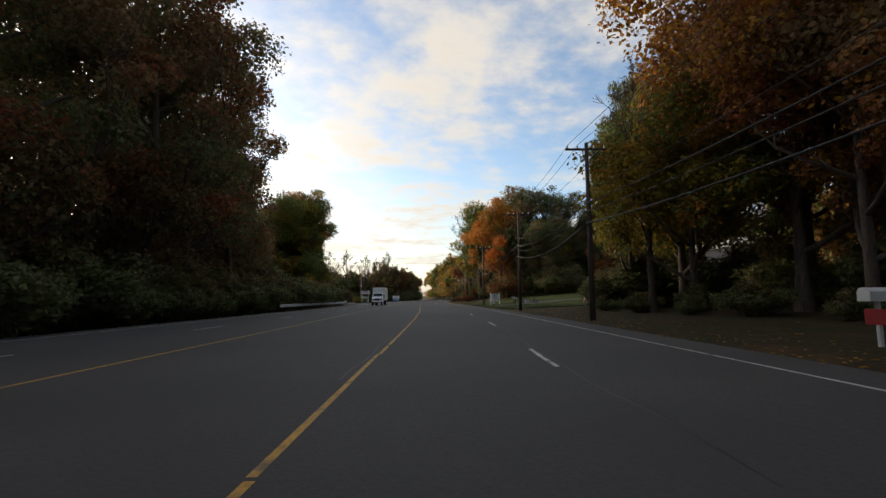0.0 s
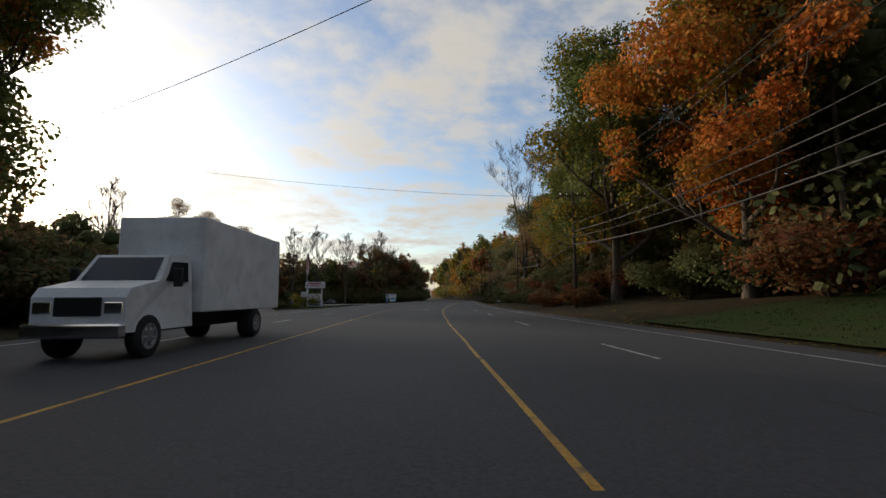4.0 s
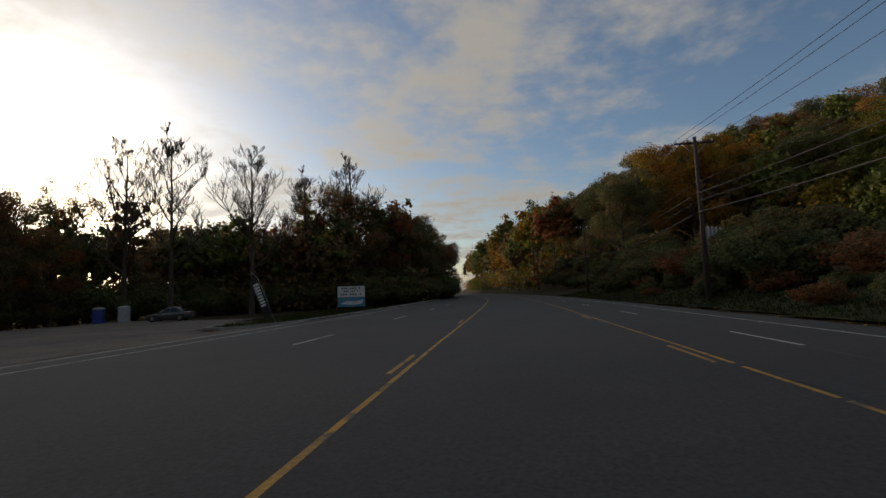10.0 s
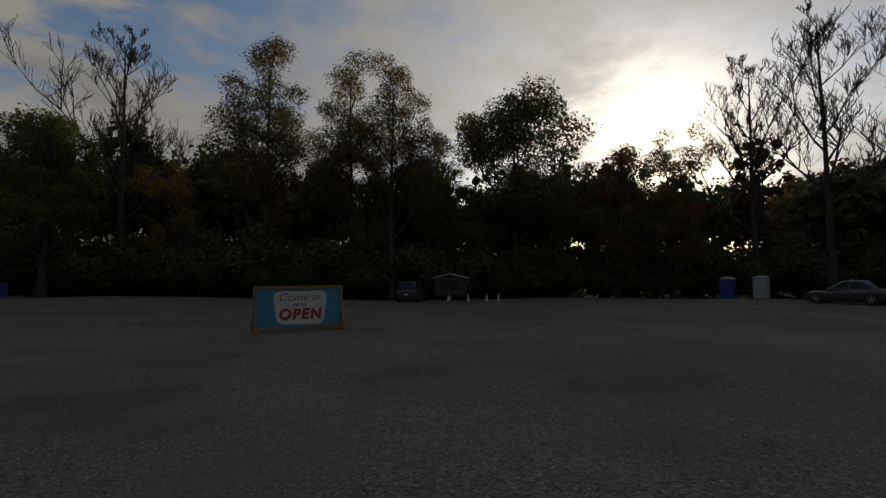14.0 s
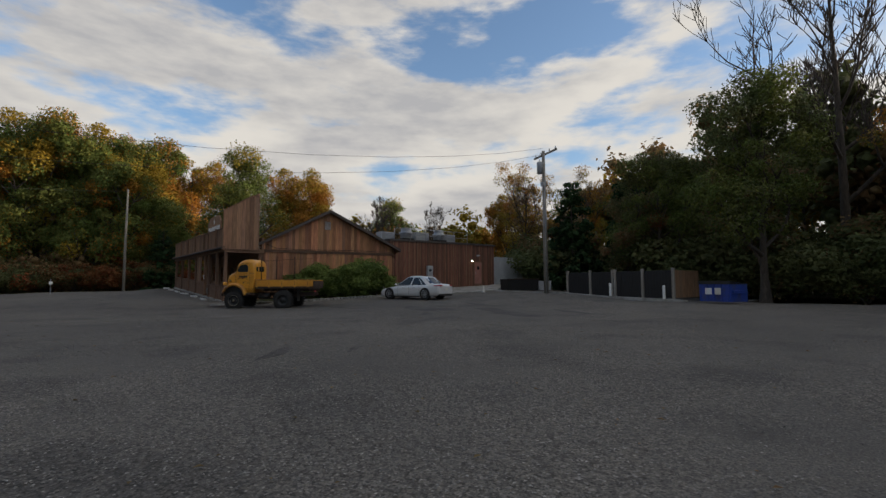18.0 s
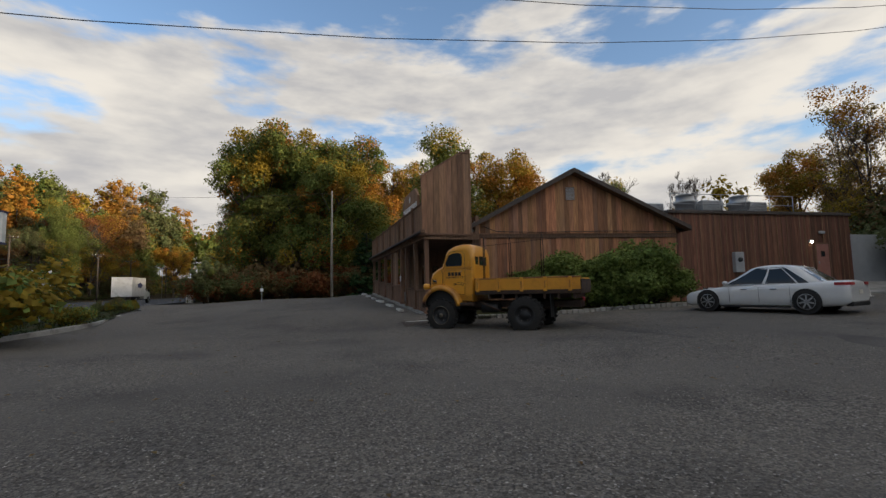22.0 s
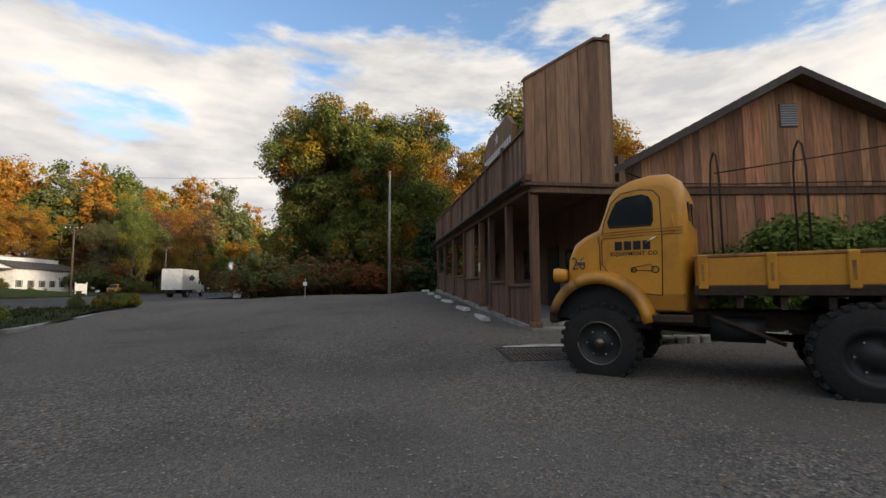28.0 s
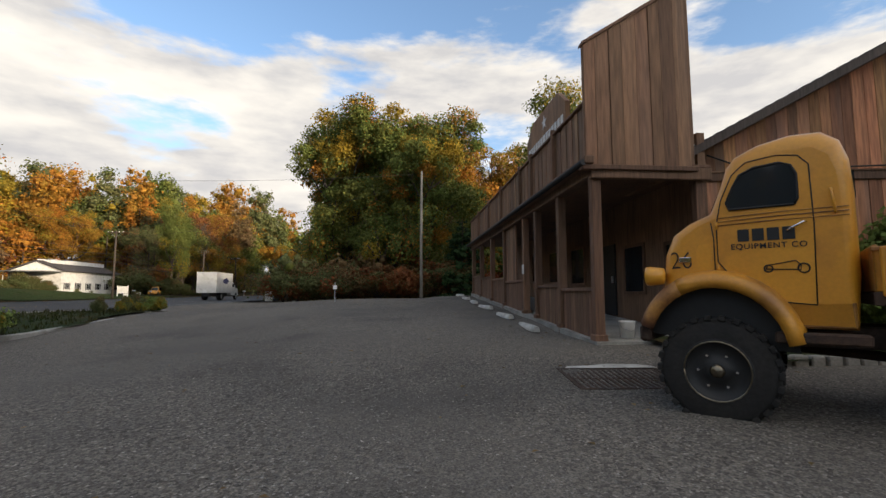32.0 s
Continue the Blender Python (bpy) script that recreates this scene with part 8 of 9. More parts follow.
def truck_parts(ob):
    # cab: profile lofted across its width with rounded shoulders
    prof = [(0.08, 0.98), (0.03, 1.5), (0.03, 2.3), (0.05, 2.62), (0.11, 2.82), (0.25, 2.93), (0.50, 2.945), (0.78, 2.89), (0.99, 2.79), (1.07, 2.68), (1.14, 2.46), (1.24, 2.20), (1.46, 2.10), (1.62, 1.98), (1.71, 1.76), (1.74, 1.45), (1.74, 1.05), (1.62, 1.0)]
    cx, cz = 0.8, 1.75
    W0, W1 = -0.10, -1.78

    def ring(y, inset):
        out = []
        for a, b in prof:
            k = 1.0 if b > 1.3 else 0.35
            out.append((a + (cx - a) * inset * k, y, b + (cz - b) * inset * k))
        return out
    nar = lambda y, ins: ring(y, ins)
    rings = [nar(W0 + 0.0, 0.16), nar(W0 - 0.015, 0.10), nar(W0 - 0.06, 0.045), nar(W0 - 0.15, 0.012), nar(W0 - 0.3, 0.0), nar(W1 + 0.3, 0.0), nar(W1 + 0.15, 0.012), nar(W1 + 0.06, 0.045), nar(W1 + 0.015, 0.10), nar(W1, 0.16)]
    cab = part("cab", MB().loft(rings), "truck_yellow", ob)
    # near and far doors: raised panels with seams, windows with rounded corners
    win = [(0.50, 2.20), (0.47, 2.26), (0.47, 2.50), (0.51, 2.59), (0.60, 2.63), (0.82, 2.61), (0.94, 2.55), (1.01, 2.42), (1.07, 2.27), (1.05, 2.20)]
    for s, y in ((1, W0), (-1, W1)):
        seam = [(0.38, 1.22), (0.36, 2.0), (0.37, 2.58), (0.45, 2.68), (0.62, 2.71), (0.88, 2.68), (1.01, 2.56), (1.12, 2.3), (1.17, 2.05), (1.17, 1.66), (1.0, 1.42), (0.80, 1.26)]
        d = part("door", MB().prism(seam, min(y + s * 0.002, y - s * 0.05), max(y + s * 0.002, y - s * 0.05)), "truck_yellow", ob)
        part("door_seam", MB().tube([(a, y + s * 0.004, b) for a, b in seam + seam[:1]], 0.006, 5), "black", d)
        part("door_window", MB().prism(win, min(y + s * 0.004, y + s * 0.012), max(y + s * 0.004, y + s * 0.012)), "glass", d)
        part("window_rubber", MB().tube([(a, y + s * 0.010, b) for a, b in win + win[:1]], 0.013, 6), "black", d)
        for z in (2.06, 2.10, 2.14):
            part("belt_line", MB().tube([(0.1, y + s * 0.004, z), (0.6, y + s * 0.006, z), (1.16, y + s * 0.006, z - 0.02)], 0.006, 5), "rusty_yellow", d)
        part("door_handle", MB().tube([(0.42, y + s * 0.01, 2.02), (0.44, y + s * 0.05, 2.02), (0.53, y + s * 0.05, 1.97), (0.58, y + s * 0.03, 1.94)], 0.011, 6), "chrome", d)
        part("hinge", MB().cyl((1.17, y + s * 0.01, 2.0), (1.17, y + s * 0.01, 2.08), 0.014, n=6), "truck_yellow", d)
        part("hinge", MB().cyl((1.17, y + s * 0.01, 1.55), (1.17, y + s * 0.01, 1.63), 0.014, n=6), "truck_yellow", d)
        part("grab_rail", MB().tube([(0.22, y + s * 0.01, 2.32), (0.22, y + s * 0.04, 2.30), (0.20, y + s * 0.04, 2.10), (0.20, y + s * 0.01, 2.08)], 0.012, 6), "truck_yellow", d)
        part("hood_vent", MB().prism([(1.24, 1.58), (1.22, 1.80), (1.25, 1.86), (1.34, 1.85), (1.37, 1.79), (1.37, 1.58), (1.31, 1.54)], min(y, y + s * 0.008), max(y, y + s * 0.008)), "truck_yellow", ob)
        part("latch", MB().box(1.42, 1.54, min(y, y + s * 0.03), max(y, y + s * 0.03), 1.66, 1.72, 0.006), "chrome", ob)
        part("cowl_seam", MB().tube([(1.20, y + s * 0.004, 1.40), (1.20, y + s * 0.004, 1.9), (1.22, y - s * 0.0, 2.08)], 0.006, 5), "black", ob)
        # running board and lower skirt
        part("skirt", MB().box(0.10, 0.95, min(y, y - s * 0.1), max(y, y - s * 0.1), 1.0, 1.25, 0.015), "rusty_yellow", ob)
        part("running_board", MB().box(0.02, 0.72, min(y + s * 0.16, y - s * 0.05), max(y + s * 0.16, y - s * 0.05), 0.86, 0.96, 0.015), "rusty", ob)
        # arched fender
        for a0, a1, n, name, skin in ((13, 116, 12, "fender", "fender_yellow"), (116, 158, 6, "fender_nose", "rusty_yellow")):
            rr = []
            for a in np.linspace(math.radians(a0), math.radians(a1), n):
                px, pz = math.cos(a), math.sin(a)
                big = 0.80 + 0.05 * math.sin(a)
                row = []
                for rad, dy in ((0.68, 0.185), (0.74, 0.222), (0.80, 0.205), (0.85, 0.12), (0.875, -0.08), (0.865, -0.35), (0.81, -0.36), (0.81, -0.1), (0.77, 0.08), (0.69, 0.16)):
                    q = rad * (big / 0.82)
                    row.append((1.22 - px * q * 0.92, y + s * dy, 0.68 + pz * q))
                rr.append(row)
            part(name, MB().loft(rr), skin, ob)
        # flat black sheet on the cab side, painted for the hollow's shade
        well = [(1.22 - 0.70 * math.cos(a), 0.68 + 0.74 * math.sin(a)) for a in np.linspace(0.1, 2.85, 14)]
        part("wheel_well", MB().prism(well, min(y - s * 0.02, y + s * 0.012), max(y - s * 0.02, y + s * 0.012)), "black", ob)
        part("headlight", MB().revolve([(0, 0.02), (0.02, 0.09), (0.16, 0.11), (0.20, 0.105), (0.215, 0.0)], 16, "x", (1.68, y + s * 0.02, 1.52)), "truck_yellow", ob)
        part("lens", MB().revolve([(0.0, 0.095), (0.012, 0.06), (0.015, 0.0)], 16, "x", (1.895, y + s * 0.02, 1.52)), "glass", ob)
    # windscreen halves, grille, rear window
    for a, b in ((-0.30, -0.91), (-0.97, -1.58)):
        q = [(1.055, a, 2.66), (1.055, b, 2.66), (1.235, b, 2.24), (1.235, a, 2.24)]
        part("windscreen", MB().add(q + [(x - 0.02, y, z - 0.01) for x, y, z in q], [(0, 1, 2, 3), (7, 6, 5, 4), (0, 4, 5, 1), (1, 5, 6, 2), (2, 6, 7, 3), (3, 7, 4, 0)]), "glass", ob)
    for k in range(9):
        part("grille_bar", MB().box(1.735, 1.755, -1.35, -0.5, 1.06 + k * 0.075, 1.10 + k * 0.075, 0.006), "rusty", ob)
    part("rear_window", MB().box(0.015, 0.035, -1.25, -0.62, 2.22, 2.52), "glass", ob)
    part("rear_window", MB().box(0.03, 0.055, -0.50, -0.26, 2.24, 2.50), "glass", ob)
    part("bumper", MB().box(1.84, 1.96, -1.9, 0.02, 0.80, 0.98, 0.03), "rusty", ob)
    # painted lettering on the near door as plain bars, number and roadster outline
    y = W0 + 0.008
    mb = MB()
    for k in range(4):
        a = 0.985 - k * 0.125
        mb.box(a - 0.100, a, y, y + 0.003, 1.86, 1.985)
    strokes(mb, "black", ob, "dark painted lettering")
    letters("lettering", "EQUIPMENT CO", 0.078, ob, "black", (0.735, y, 1.805), (90, 0, 180), 0.0015, bold=0.001, space=1.15)
    letters("number", "26", 0.27, ob, "black", (1.52, W0 + 0.006, 1.68), (90, 0, 180), 0.002, bold=-0.004, squeeze=0.8)
    car_o = [(0.76, 1.57), (0.74, 1.61), (0.62, 1.63), (0.52, 1.65), (0.48, 1.60), (0.48, 1.56)]
    part("roadster_outline", MB().tube([(a, y, b) for a, b in car_o + car_o[:1]], 0.005, 4), "black", ob)
    for a, r in ((0.74, 0.035), (0.46, 0.045)):
        part("roadster_wheel", MB().tube([(a + r * math.cos(t), y, 1.575 + r * math.sin(t)) for t in np.linspace(0, 6.283, 13)], 0.007, 4), "black", ob)
    # chassis
    for yy in (-0.62, -1.32):
        part("chassis_rail", MB().box(-3.3, 1.7, yy - 0.05, yy + 0.05, 0.78, 1.0, 0.01), "rusty", ob)
    for xx in (-3.0, -2.2, -0.9, 0.0, 0.9):
        part("crossmember", MB().box(xx - 0.05, xx + 0.05, -1.3, -0.64, 0.80, 0.95, 0.01), "rusty", ob)
    part("driveshaft", MB().tube([(0.9, -0.97, 0.75), (-1.6, -0.97, 0.6)], 0.05, 8), "rusty", ob)
    part("front_axle", MB().tube([(1.22, -0.1, 0.56), (1.22, -1.8, 0.56)], 0.06, 8), "rusty", ob)
    part("rear_axle", MB().tube([(-1.70, -0.1, 0.56), (-1.70, -0.7, 0.56), (-1.70, -0.97, 0.58), (-1.70, -1.2, 0.56), (-1.70, -1.9, 0.56)], [0.07, 0.08, 0.2, 0.08, 0.07], 10), "rusty", ob)
    for yy in (-0.5, -1.45):
        part("leaf_spring", MB().tube([(-2.4, yy, 0.78), (-1.7, yy, 0.68), (-1.0, yy, 0.78)], 0.04, 6), "rusty", ob)
    part("fuel_tank", MB().tube([(-0.15, -0.35, 0.78), (-0.75, -0.35, 0.78)], 0.17, 14), "black", ob)
    part("step_brace", MB().tube([(-0.2, -0.12, 0.95), (-0.95, -0.2, 0.62)], 0.03, 6), "rusty", ob)
    # wheels: single in front, broad duals behind
    for s, yf in ((1, -0.10), (-1, -1.78)):
        wheel(ob, 1.22, yf, 0.54, 0.54, 0.28, s, "black", lug=26, hub_r=0.56)
        part("trim_ring", MB().tube([(1.22 + 0.30 * math.cos(t), yf + s * 0.145, 0.54 + 0.30 * math.sin(t)) for t in np.linspace(0, 6.2832, 29)], 0.009, 6), "ring_metal", ob)
        part("hub_cap", MB().revolve([(yf + s * 0.06, 0.075), (yf + s * 0.13, 0.07), (yf + s * 0.15, 0.04), (yf + s * 0.155, 0.0)], 14, "y", (1.22, 0, 0.54)), "ring_metal", ob)
        wheel(ob, -1.70, yf + s * 0.06, 0.565, 0.565, 0.42, s, "black", lug=24, hub_r=0.50)
    # flat bed with low yellow sides
    deck = part("deck", MB().box(-3.42, -0.02, -1.95, -0.02, 1.22, 1.34, 0.01), "rusty", ob)
    part("side_rail", MB().box(-3.40, -0.02, -0.045, 0.0, 1.34, 1.72, 0.012), "truck_yellow", ob)
    part("side_rail", MB().box(-3.40, -0.02, -1.97, -1.925, 1.34, 1.72, 0.012), "truck_yellow", ob)
    part("headboard", MB().box(-0.06, -0.02, -1.95, 0.0, 1.34, 1.76, 0.012), "rusty_yellow", ob)
    part("tail_rail", MB().box(-3.44, -3.40, -1.95, 0.0, 1.30, 1.66, 0.012), "rusty", ob)
    part("side_lip", MB().box(-3.42, -0.01, -0.06, 0.012, 1.70, 1.745, 0.01), "rusty_yellow", ob)
    part("side_channel", MB().box(-3.42, -0.01, -0.04, 0.014, 1.22, 1.345, 0.01), "rusty", ob)
    for xx in (-0.12, -0.85, -1.60, -2.35, -3.1):
        part("stake_pocket", MB().box(xx - 0.055, xx + 0.055, 0.0, 0.045, 1.30, 1.74, 0.012), "truck_yellow", ob)
        part("rust_streak", MB().box(xx - 0.015, xx + 0.02, 0.045, 0.049, 1.40, 1.62), "rusty_yellow", ob)
    for xx in np.arange(-3.2, -0.1, 0.45):
        part("deck_joist", MB().box(xx - 0.04, xx + 0.04, -1.93, -0.05, 1.06, 1.22, 0.01), "rusty", ob)
    # hoops standing on the bed
    for xx in (-0.35, -1.25, -2.3):
        pts = [(xx, -0.10, 1.7), (xx, -0.10, 2.75), (xx + 0.02, -0.13, 3.05), (xx + 0.05, -0.2, 3.12), (xx + 0.09, -0.26, 3.02), (xx + 0.11, -0.28, 2.75), (xx + 0.11, -0.28, 1.7)]
        part("hoop", MB().tube(pts, 0.014, 6), "rusty", ob)
    part("hoop_bar", MB().tube([(-0.3, -0.12, 2.82), (-1.25, -0.12, 2.86), (-2.3, -0.12, 2.92), (-3.3, -0.2, 2.95)], 0.008, 5), "rusty", ob)
    part("tail_light", MB().box(-3.47, -3.42, -0.35, -0.2, 1.0, 1.1, 0.01), "red", ob)
    part("mud_flap", MB().box(-2.5, -2.48, -0.45, 0.0, 0.5, 1.2), "black", ob)


truck_parts(truck)


# ------------------------------------------------------------------ the lot's far corner
def light_pole(x, y, h):
    ob = thing("light_pole", "grey weathered utility pole with transformer and floodlight", "utility pole", x, y, ground_z(x, y))
    part("shaft", MB().tube([(0, 0, -0.3), (0.02, 0, h * 0.5), (0.05, 0, h)], [0.19, 0.16, 0.12], 12), "grey_pole_wood", ob)
    a = math.radians(68)
    m = Matrix.Rotation(a, 4, "Z")
    part("crossarm", MB().box(-1.6, 1.6, 0.10, 0.22, h - 0.3, h - 0.16, 0.01, m), "grey_pole_wood", ob)
    for k in (-1.4, -0.6, 0.6, 1.4):
        p = m @ Vector((k, 0.16, 0))
        part("insulator", MB().revolve([(h - 0.16, 0.03), (h - 0.1, 0.06), (h + 0.05, 0.05), (h + 0.1, 0.0)], 8, "z", (p.x, p.y, 0)), "white", ob)
    tr = part("transformer", MB().revolve([(h - 1.9, 0.0), (h - 1.9, 0.24), (h - 1.0, 0.24), (h - 0.94, 0.2), (h - 0.94, 0.0)], 16, "z", (0.38, -0.12, 0)), "grey_panel", ob, "grey drum transformer")
    part("bushing", MB().cyl((0.38, -0.12, h - 0.94), (0.38, -0.12, h - 0.7), 0.05, 0.03, 8), "white", tr)
    fl = part("floodlight", MB().prism([(-0.18, h - 2.9), (0.20, h - 3.0), (0.26, h - 2.65), (-0.12, h - 2.55)], -0.25, 0.05), "grey_panel", ob)
    fl.location = (0.35, 0.3, 0.0)
    part("conduit", MB().tube([(0.14, 0.12, 0.0), (0.13, 0.1, h * 0.6), (0.16, 0.1, h - 2.2)], 0.03, 6), "steel", ob)
    part("loop_cable", MB().tube([(0.1, -0.1, h - 0.9), (0.45, -0.3, h - 2.2), (0.3, 0.1, h - 2.7)], 0.014, 5), "wire", ob)


light_pole(-53.8, 163.2, 11.5)


def enclosure():
    ob = thing("dumpster_enclosure", "black panelled enclosure with grey timber posts", "fence", -54.9, 172.2, -0.1, 180 + 0)
    z0 = min(ground_z(-55, 165), ground_z(-55, 172))
    g = ground_z(-54.9, 168)
    L = 8.6
    n = 4
    ob.location = (-55.0, 172.4, g - 0.05)
    ob.rotation_euler[2] = radians(-96)
    # local x runs south along the front, local y to the east
    for k in range(n):
        a, b = k * L / n + 0.12, (k + 1) * L / n - 0.12
        pn = part("panel", MB().box(a, b, -0.03, 0.03, 0.1, 1.95, 0.01), "black", ob)
        for j in range(9):
            xx = a + (b - a) * (j + 0.05) / 9
            part("slat", MB().box(xx, xx + (b - a) / 9 - 0.02, 0.03, 0.05, 0.12, 1.93), "black", pn)
    for k in range(n + 1):
        part("post", MB().box(k * L / n - 0.09, k * L / n + 0.09, -0.1, 0.1, -0.2, 2.1, 0.015), "grey_pole_wood", ob)
        if k in (2,):
            part("post", MB().box(k * L / n + 0.14, k * L / n + 0.3, -0.1, 0.1, -0.2, 2.1, 0.015), "grey_pole_wood", ob)
    part("side_panel", MB().box(-0.05, 0.0, -3.5, 0.0, 0.1, 1.95), "dark_boards", ob)
    part("side_panel", MB().box(L, L + 0.05, -3.5, 0.0, 0.1, 1.95), "black", ob)
    part("base", MB().box(-0.3, L + 0.4, -0.2, 0.35, -0.3, 0.03, 0.02), "concrete", ob)


enclosure()


def bollard(x, y):
    ob = thing("bollard", "white painted steel bollard by the enclosure", "bollard", x, y, ground_z(x, y), 0, "bollards")
    part("pipe", MB().revolve([(-0.1, 0.09), (1.0, 0.09), (1.06, 0.07), (1.08, 0.0)], 14, "z"), "white", ob)


bollard(-54.4, 172.0)
bollard(-54.1, 168.4)


def dumpster(x, y, turn):
    ob = thing("dumpster", "blue steel dumpster with lid and printed labels", "dumpster", x, y, ground_z(x, y), turn)
    ob.scale = (0.85, 0.9, 0.86)
    part("bin", MB().prism([(-1.15, 0.15), (1.15, 0.15), (1.15, 1.05), (1.0, 1.35), (-1.0, 1.35), (-1.15, 1.05)][0:2] + [(1.15, 1.3), (-1.15, 1.3)], -0.75, 0.75), "blue", ob)
    for k in range(5):
        part("rib", MB().box(-1.1 + k * 0.52, -1.0 + k * 0.52, -0.80, 0.80, 0.15, 1.3, 0.01), "blue", ob)
    part("lid", MB().prism([(-0.8, 1.3), (0.8, 1.3), (0.8, 1.34), (-0.8, 1.52)], -1.17, 1.17, "x"), "black", ob)
    for s in (-1, 1):
        part("side_pocket", MB().box(s * 1.22 - 0.07, s * 1.22 + 0.07, -0.6, 0.6, 0.7, 0.9, 0.01), "blue", ob)
    for q, w, m_ in ((-0.35, 0.3, "white"), (0.35, 0.28, "cream")):
        part("label", MB().box(q - w, q + w - 0.1, -0.812, -0.803, 0.62, 1.05, 0.002), m_, ob)


dumpster(-52.9, 175.9, 68)

pad = MB()
walk_pts = [(-46.3, 156.9), (-50, 157.2), (-53.5, 157.9), (-55.5, 160.5), (-54.3, 164.5), (-54.0, 168), (-54.2, 173.5)]
kerb("kerb_corner", walk_pts, 0.16, 0.12)
pad.add([(-46.5, 157.0, 0.32), (-53.5, 158.0, 0.50), (-57.5, 156.5, 1.02), (-56.8, 153.6, 1.10), (-46.6, 153.3, 0.62), (-46.5, 157, -0.3), (-53.5, 158, -0.3), (-57.5, 156.5, -0.3), (-56.8, 153.6, -0.3), (-46.6, 153.3, -0.3)],
        [(0, 1, 2, 3, 4), (9, 8, 7, 6, 5), (0, 5, 6, 1), (1, 6, 7, 2), (2, 7, 8, 3), (3, 8, 9, 4), (4, 9, 5, 0)])
structure("walkway", pad, "concrete", "sloping concrete walkway to the back door", "walkway")
low = thing("loading_skip", "low black refuse skip with a pale one beside it", "skip", -56.3, 158.6, ground_z(-56.3, 158.6) + 0.02, -20)
part("black_skip", MB().prism([(-1.5, 0.0), (1.5, 0.0), (1.6, 1.0), (-1.6, 1.0)], -0.7, 0.7), "black", low)
part("pale_skip", MB().prism([(-2.95, 0.0), (-1.75, 0.0), (-1.65, 0.85), (-3.05, 0.85)], -0.6, 0.6), "grey_panel", low)
part("rim", MB().box(-1.65, 1.65, 0.68, 0.76, 0.96, 1.04, 0.01), "rusty", low)

# ------------------------------------------------------------------ the lot's south edge
wp = thing("white_pole", "tall pale weathered pole in front of the oak", "pole", -32.95, 115.0, ground_z(-32.95, 115.0))
part("shaft", MB().tube([(0, 0, -0.3), (0.03, 0, 6), (0, 0, 12.9)], [0.17, 0.14, 0.10], 12), "grey_pole_wood", wp)


def a_frame(x, y, turn):
    ob = thing("sandwich_board", "white folding sandwich board on the lot", "sign", x, y, ground_z(x, y), turn)
    for s in (-1, 1):
        m = Matrix.Rotation(radians(s * 14), 4, "X")
        part("leaf", MB().box(-0.4, 0.4, s * 0.28 - 0.015, s * 0.28 + 0.015, 0.0, 1.15, 0.008, Matrix.Translation((0, 0, 0)) @ m), "white", ob)
    bars(ob, -0.3, 0.3, 0.8, 0.1, "navy", -0.42)


a_frame(-16.6, 107.0, 10)


def road_sign(x, y, turn, h=2.3, cross=True):
    ob = thing("road_sign", "white diamond-symbol road sign on a steel post" if cross else "small sign on a thin post", "sign", x, y, ground_z(x, y), turn)
    part("post", MB().box(-0.03, 0.03, 0.0, 0.04, -0.2, h + 0.4, 0.006), "steel", ob)
    q = 0.36 if cross else 0.14
    part("plate", MB().box(-q, q, -0.02, 0.0, h - q, h + q, 0.008), "white", ob)
    for a in (35, -35) if cross else ():
        part("symbol", MB().box(-0.05, 0.05, -0.028, -0.021, -0.26, 0.26, 0, Matrix.Translation((0, 0, h)) @ Matrix.Rotation(radians(a), 4, "Y")), "black", ob)


road_sign(-17.2, 146.6, 185, 2.0)
road_sign(-25.5, 125.4, 180, 1.2, False)


def lamp_post(x, y, h=5.0):
    ob = thing("street_lamp", "slim grey street lamp beyond the lot", "street lamp", x, y, ground_z(x, y))
    part("post", MB().tube([(0, 0, -0.2), (0, 0, h)], [0.07, 0.05], 8), "steel", ob)
    part("head", MB().box(-0.15, 0.5, -0.12, 0.12, h - 0.05, h + 0.12, 0.03), "grey_panel", ob)


lamp_post(10.5, -9.0, 10.0)


def shrub(key, x, y, h, label, wide=1.0):
    plant(key, x, y, h, rng.uniform(0, 360), label, "shrub", "shrub", "verge shrubs", wide, 0.03)


shrub("bush_green", -19.3, 155.9, 2.2, "rounded golden green shrub at the verge", 1.2)
shrub("bush_green", -18.3, 153.6, 1.8, "rounded golden green shrub at the verge", 1.2)
shrub("bush_green", -19.0, 148.4, 0.9, "low weedy green shrub by the kerb")
for k in range(8):
    shrub("bush_dark" if k % 2 else "bush_green", -18.4 + rng.uniform(-0.3, 1.2), 136.3 + rng.uniform(-0.5, 1.5) + k * 0.4, rng.uniform(0.4, 1.0), "low weedy plants along the kerb", 0.7)


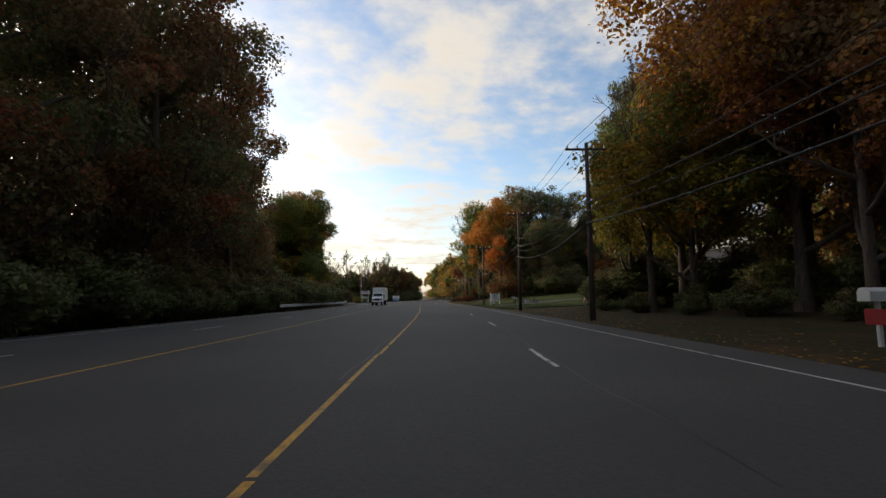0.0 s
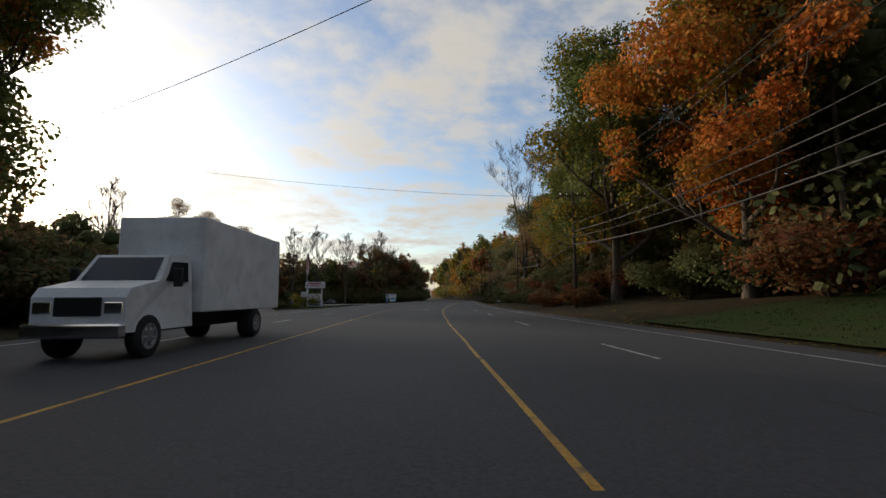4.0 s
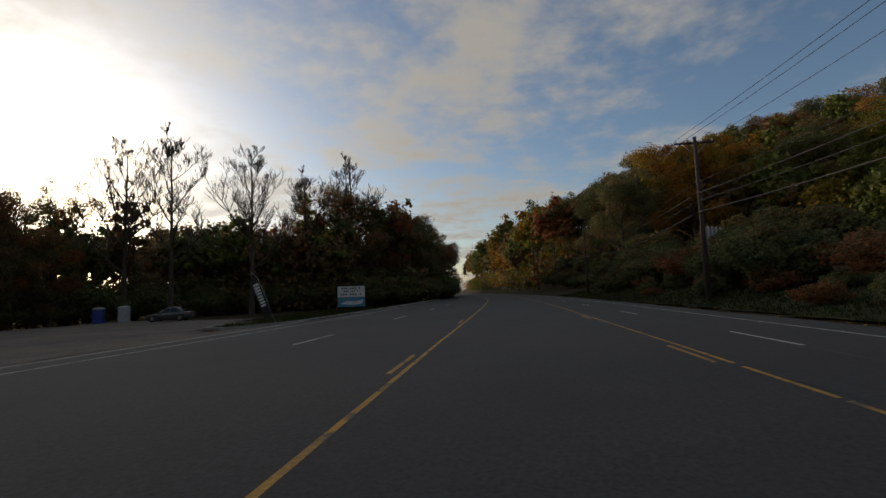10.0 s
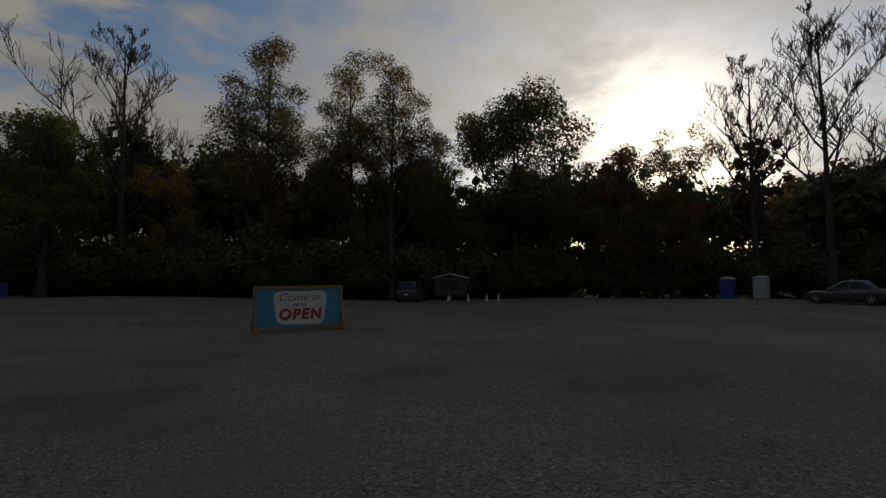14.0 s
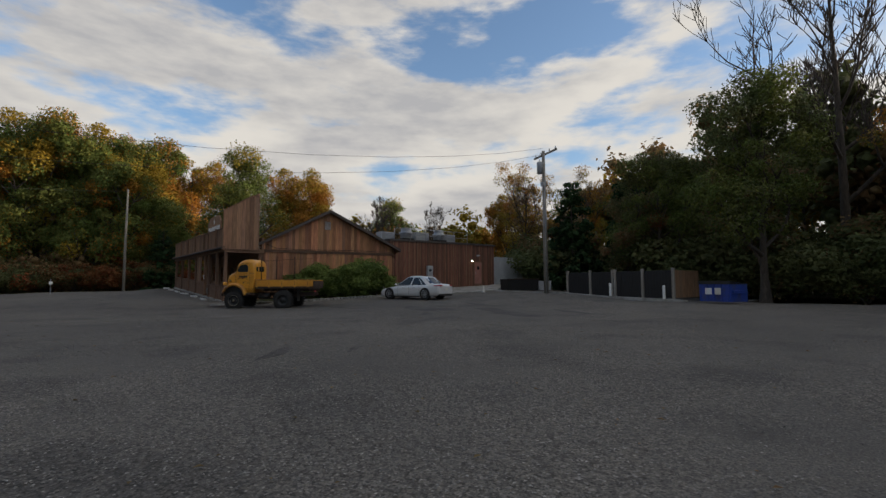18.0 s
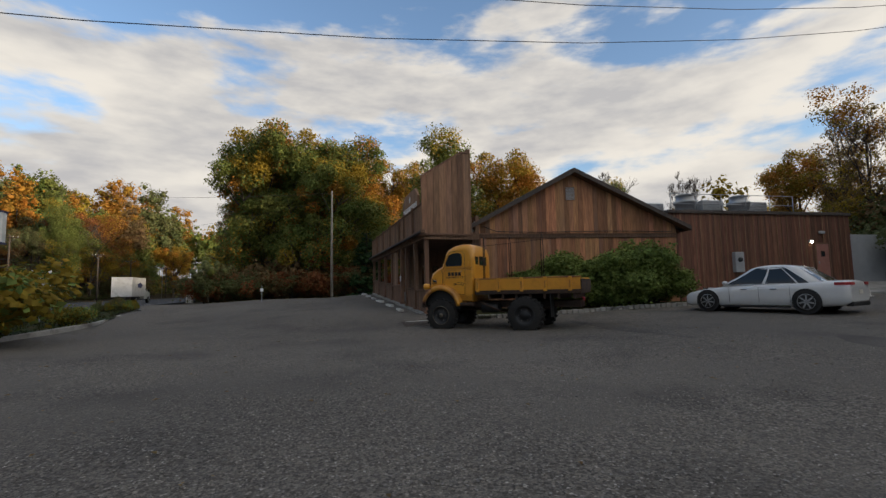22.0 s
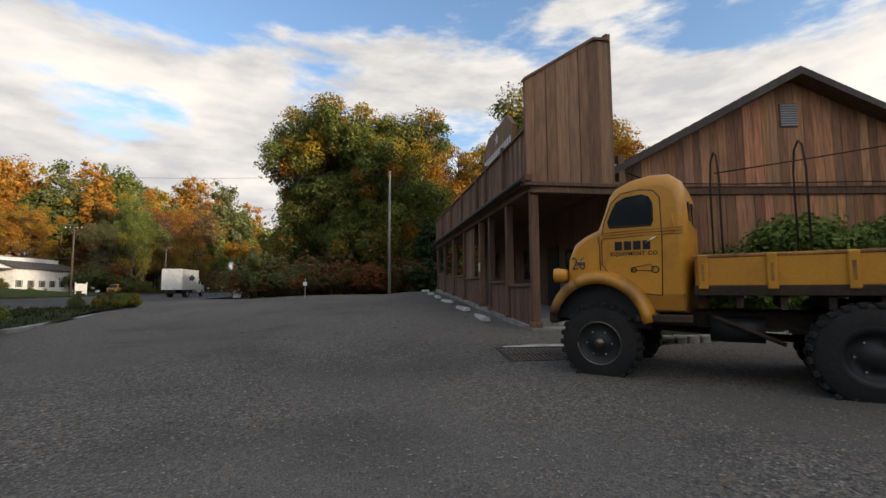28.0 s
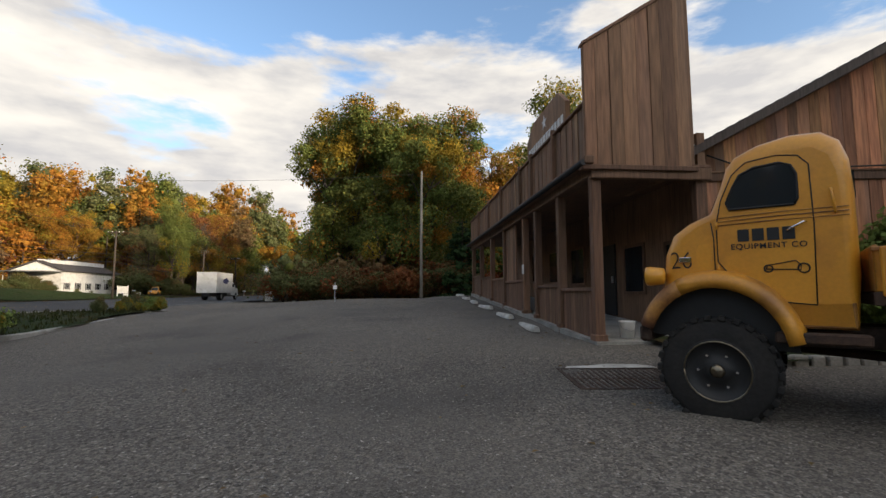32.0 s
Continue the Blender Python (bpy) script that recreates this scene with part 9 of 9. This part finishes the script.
def billboard(x, y, turn):
    z = ground_z(x, y)
    ob = thing("billboard", "back of a slatted white billboard on posts", "billboard", x, y, z, turn)
    for k in range(7):
        part("slat", MB().box(-3.6 + k * 1.1, -3.6 + k * 1.1 + 0.35, -0.05, 0.05, 8.4 - z - 3.0, 8.4 - z, 0.01), "white", ob)
    part("board", MB().box(-3.7, 3.7, 0.06, 0.12, 8.4 - z - 2.8, 8.4 - z - 0.2), "grey_panel", ob)
    for s in (-2.2, 2.2):
        part("post", MB().box(s - 0.15, s + 0.15, 0.13, 0.4, -0.5, 8.4 - z - 0.2, 0.02), "pole_wood", ob)


billboard(35.9, 238.8, 37)
verge_rock = thing("culvert", "pale concrete culvert end in the bank", "culvert", axis(178) + off("right", 178) + 5, 178, ground_z(axis(178) + off("right", 178) + 5, 178))
part("headwall", MB().box(-0.7, 0.7, -0.2, 0.2, -0.2, 0.45, 0.05), "concrete", verge_rock)
part("pipe", MB().revolve([(-0.25, 0.2), (-0.25, 0.26), (0.3, 0.26), (0.3, 0.2)], 16, "y", (0, 0, 0.15)), "concrete", verge_rock)


# ------------------------------------------------------------------ scattered leaves and gravel
def scatter(name, label, mat, count, seed, where, size, lift):
    r = random.Random(seed)
    vs, fs = [], []
    for _ in range(count):
        x, y = where(r)
        z = ground_z(x, y) + lift
        a, s = r.uniform(0, 6.28), size * r.uniform(0.5, 1.4)
        c, d = math.cos(a) * s, math.sin(a) * s
        k = len(vs)
        vs += [(x - c, y - d, z), (x + d * 0.6, y - c * 0.6, z + s * 0.35), (x + c, y + d, z + s * 0.1), (x - d * 0.6, y + c * 0.6, z + s * 0.3)]
        fs += [(k, k + 1, k + 2), (k, k + 2, k + 3)]
    me = bpy.data.meshes.new(name)
    me.from_pydata(vs, [], fs)
    me.materials.append(M[mat])
    tagged(new(name, me), label, category="leaves" if "lea" in name else "gravel", kind="stuff")


def on_lot(r):
    return r.uniform(-44, -18), r.uniform(132, 200)


def by_cam(r):
    t = r.random()
    return -26 - 8 * t + r.uniform(-6, 6), 186 - 34 * t + r.uniform(-4, 4)


scatter("fallen_leaves", "fallen brown leaves strewn over the lot", "leaf_brown", 1300, 5, on_lot, 0.036, 0.03)
scatter("gravel", "loose pale gravel over the worn lot", "gravel", 52000, 6, by_cam, 0.016, 0.020)
scatter("roadside_leaves", "fallen leaves along the road edge", "leaf_orange", 2500, 7, lambda r: (lambda y: (axis(y) + off("right", y) + 1.0 + abs(r.gauss(0, 2.5)), y))(r.uniform(0, 240)), 0.07, 0.05)
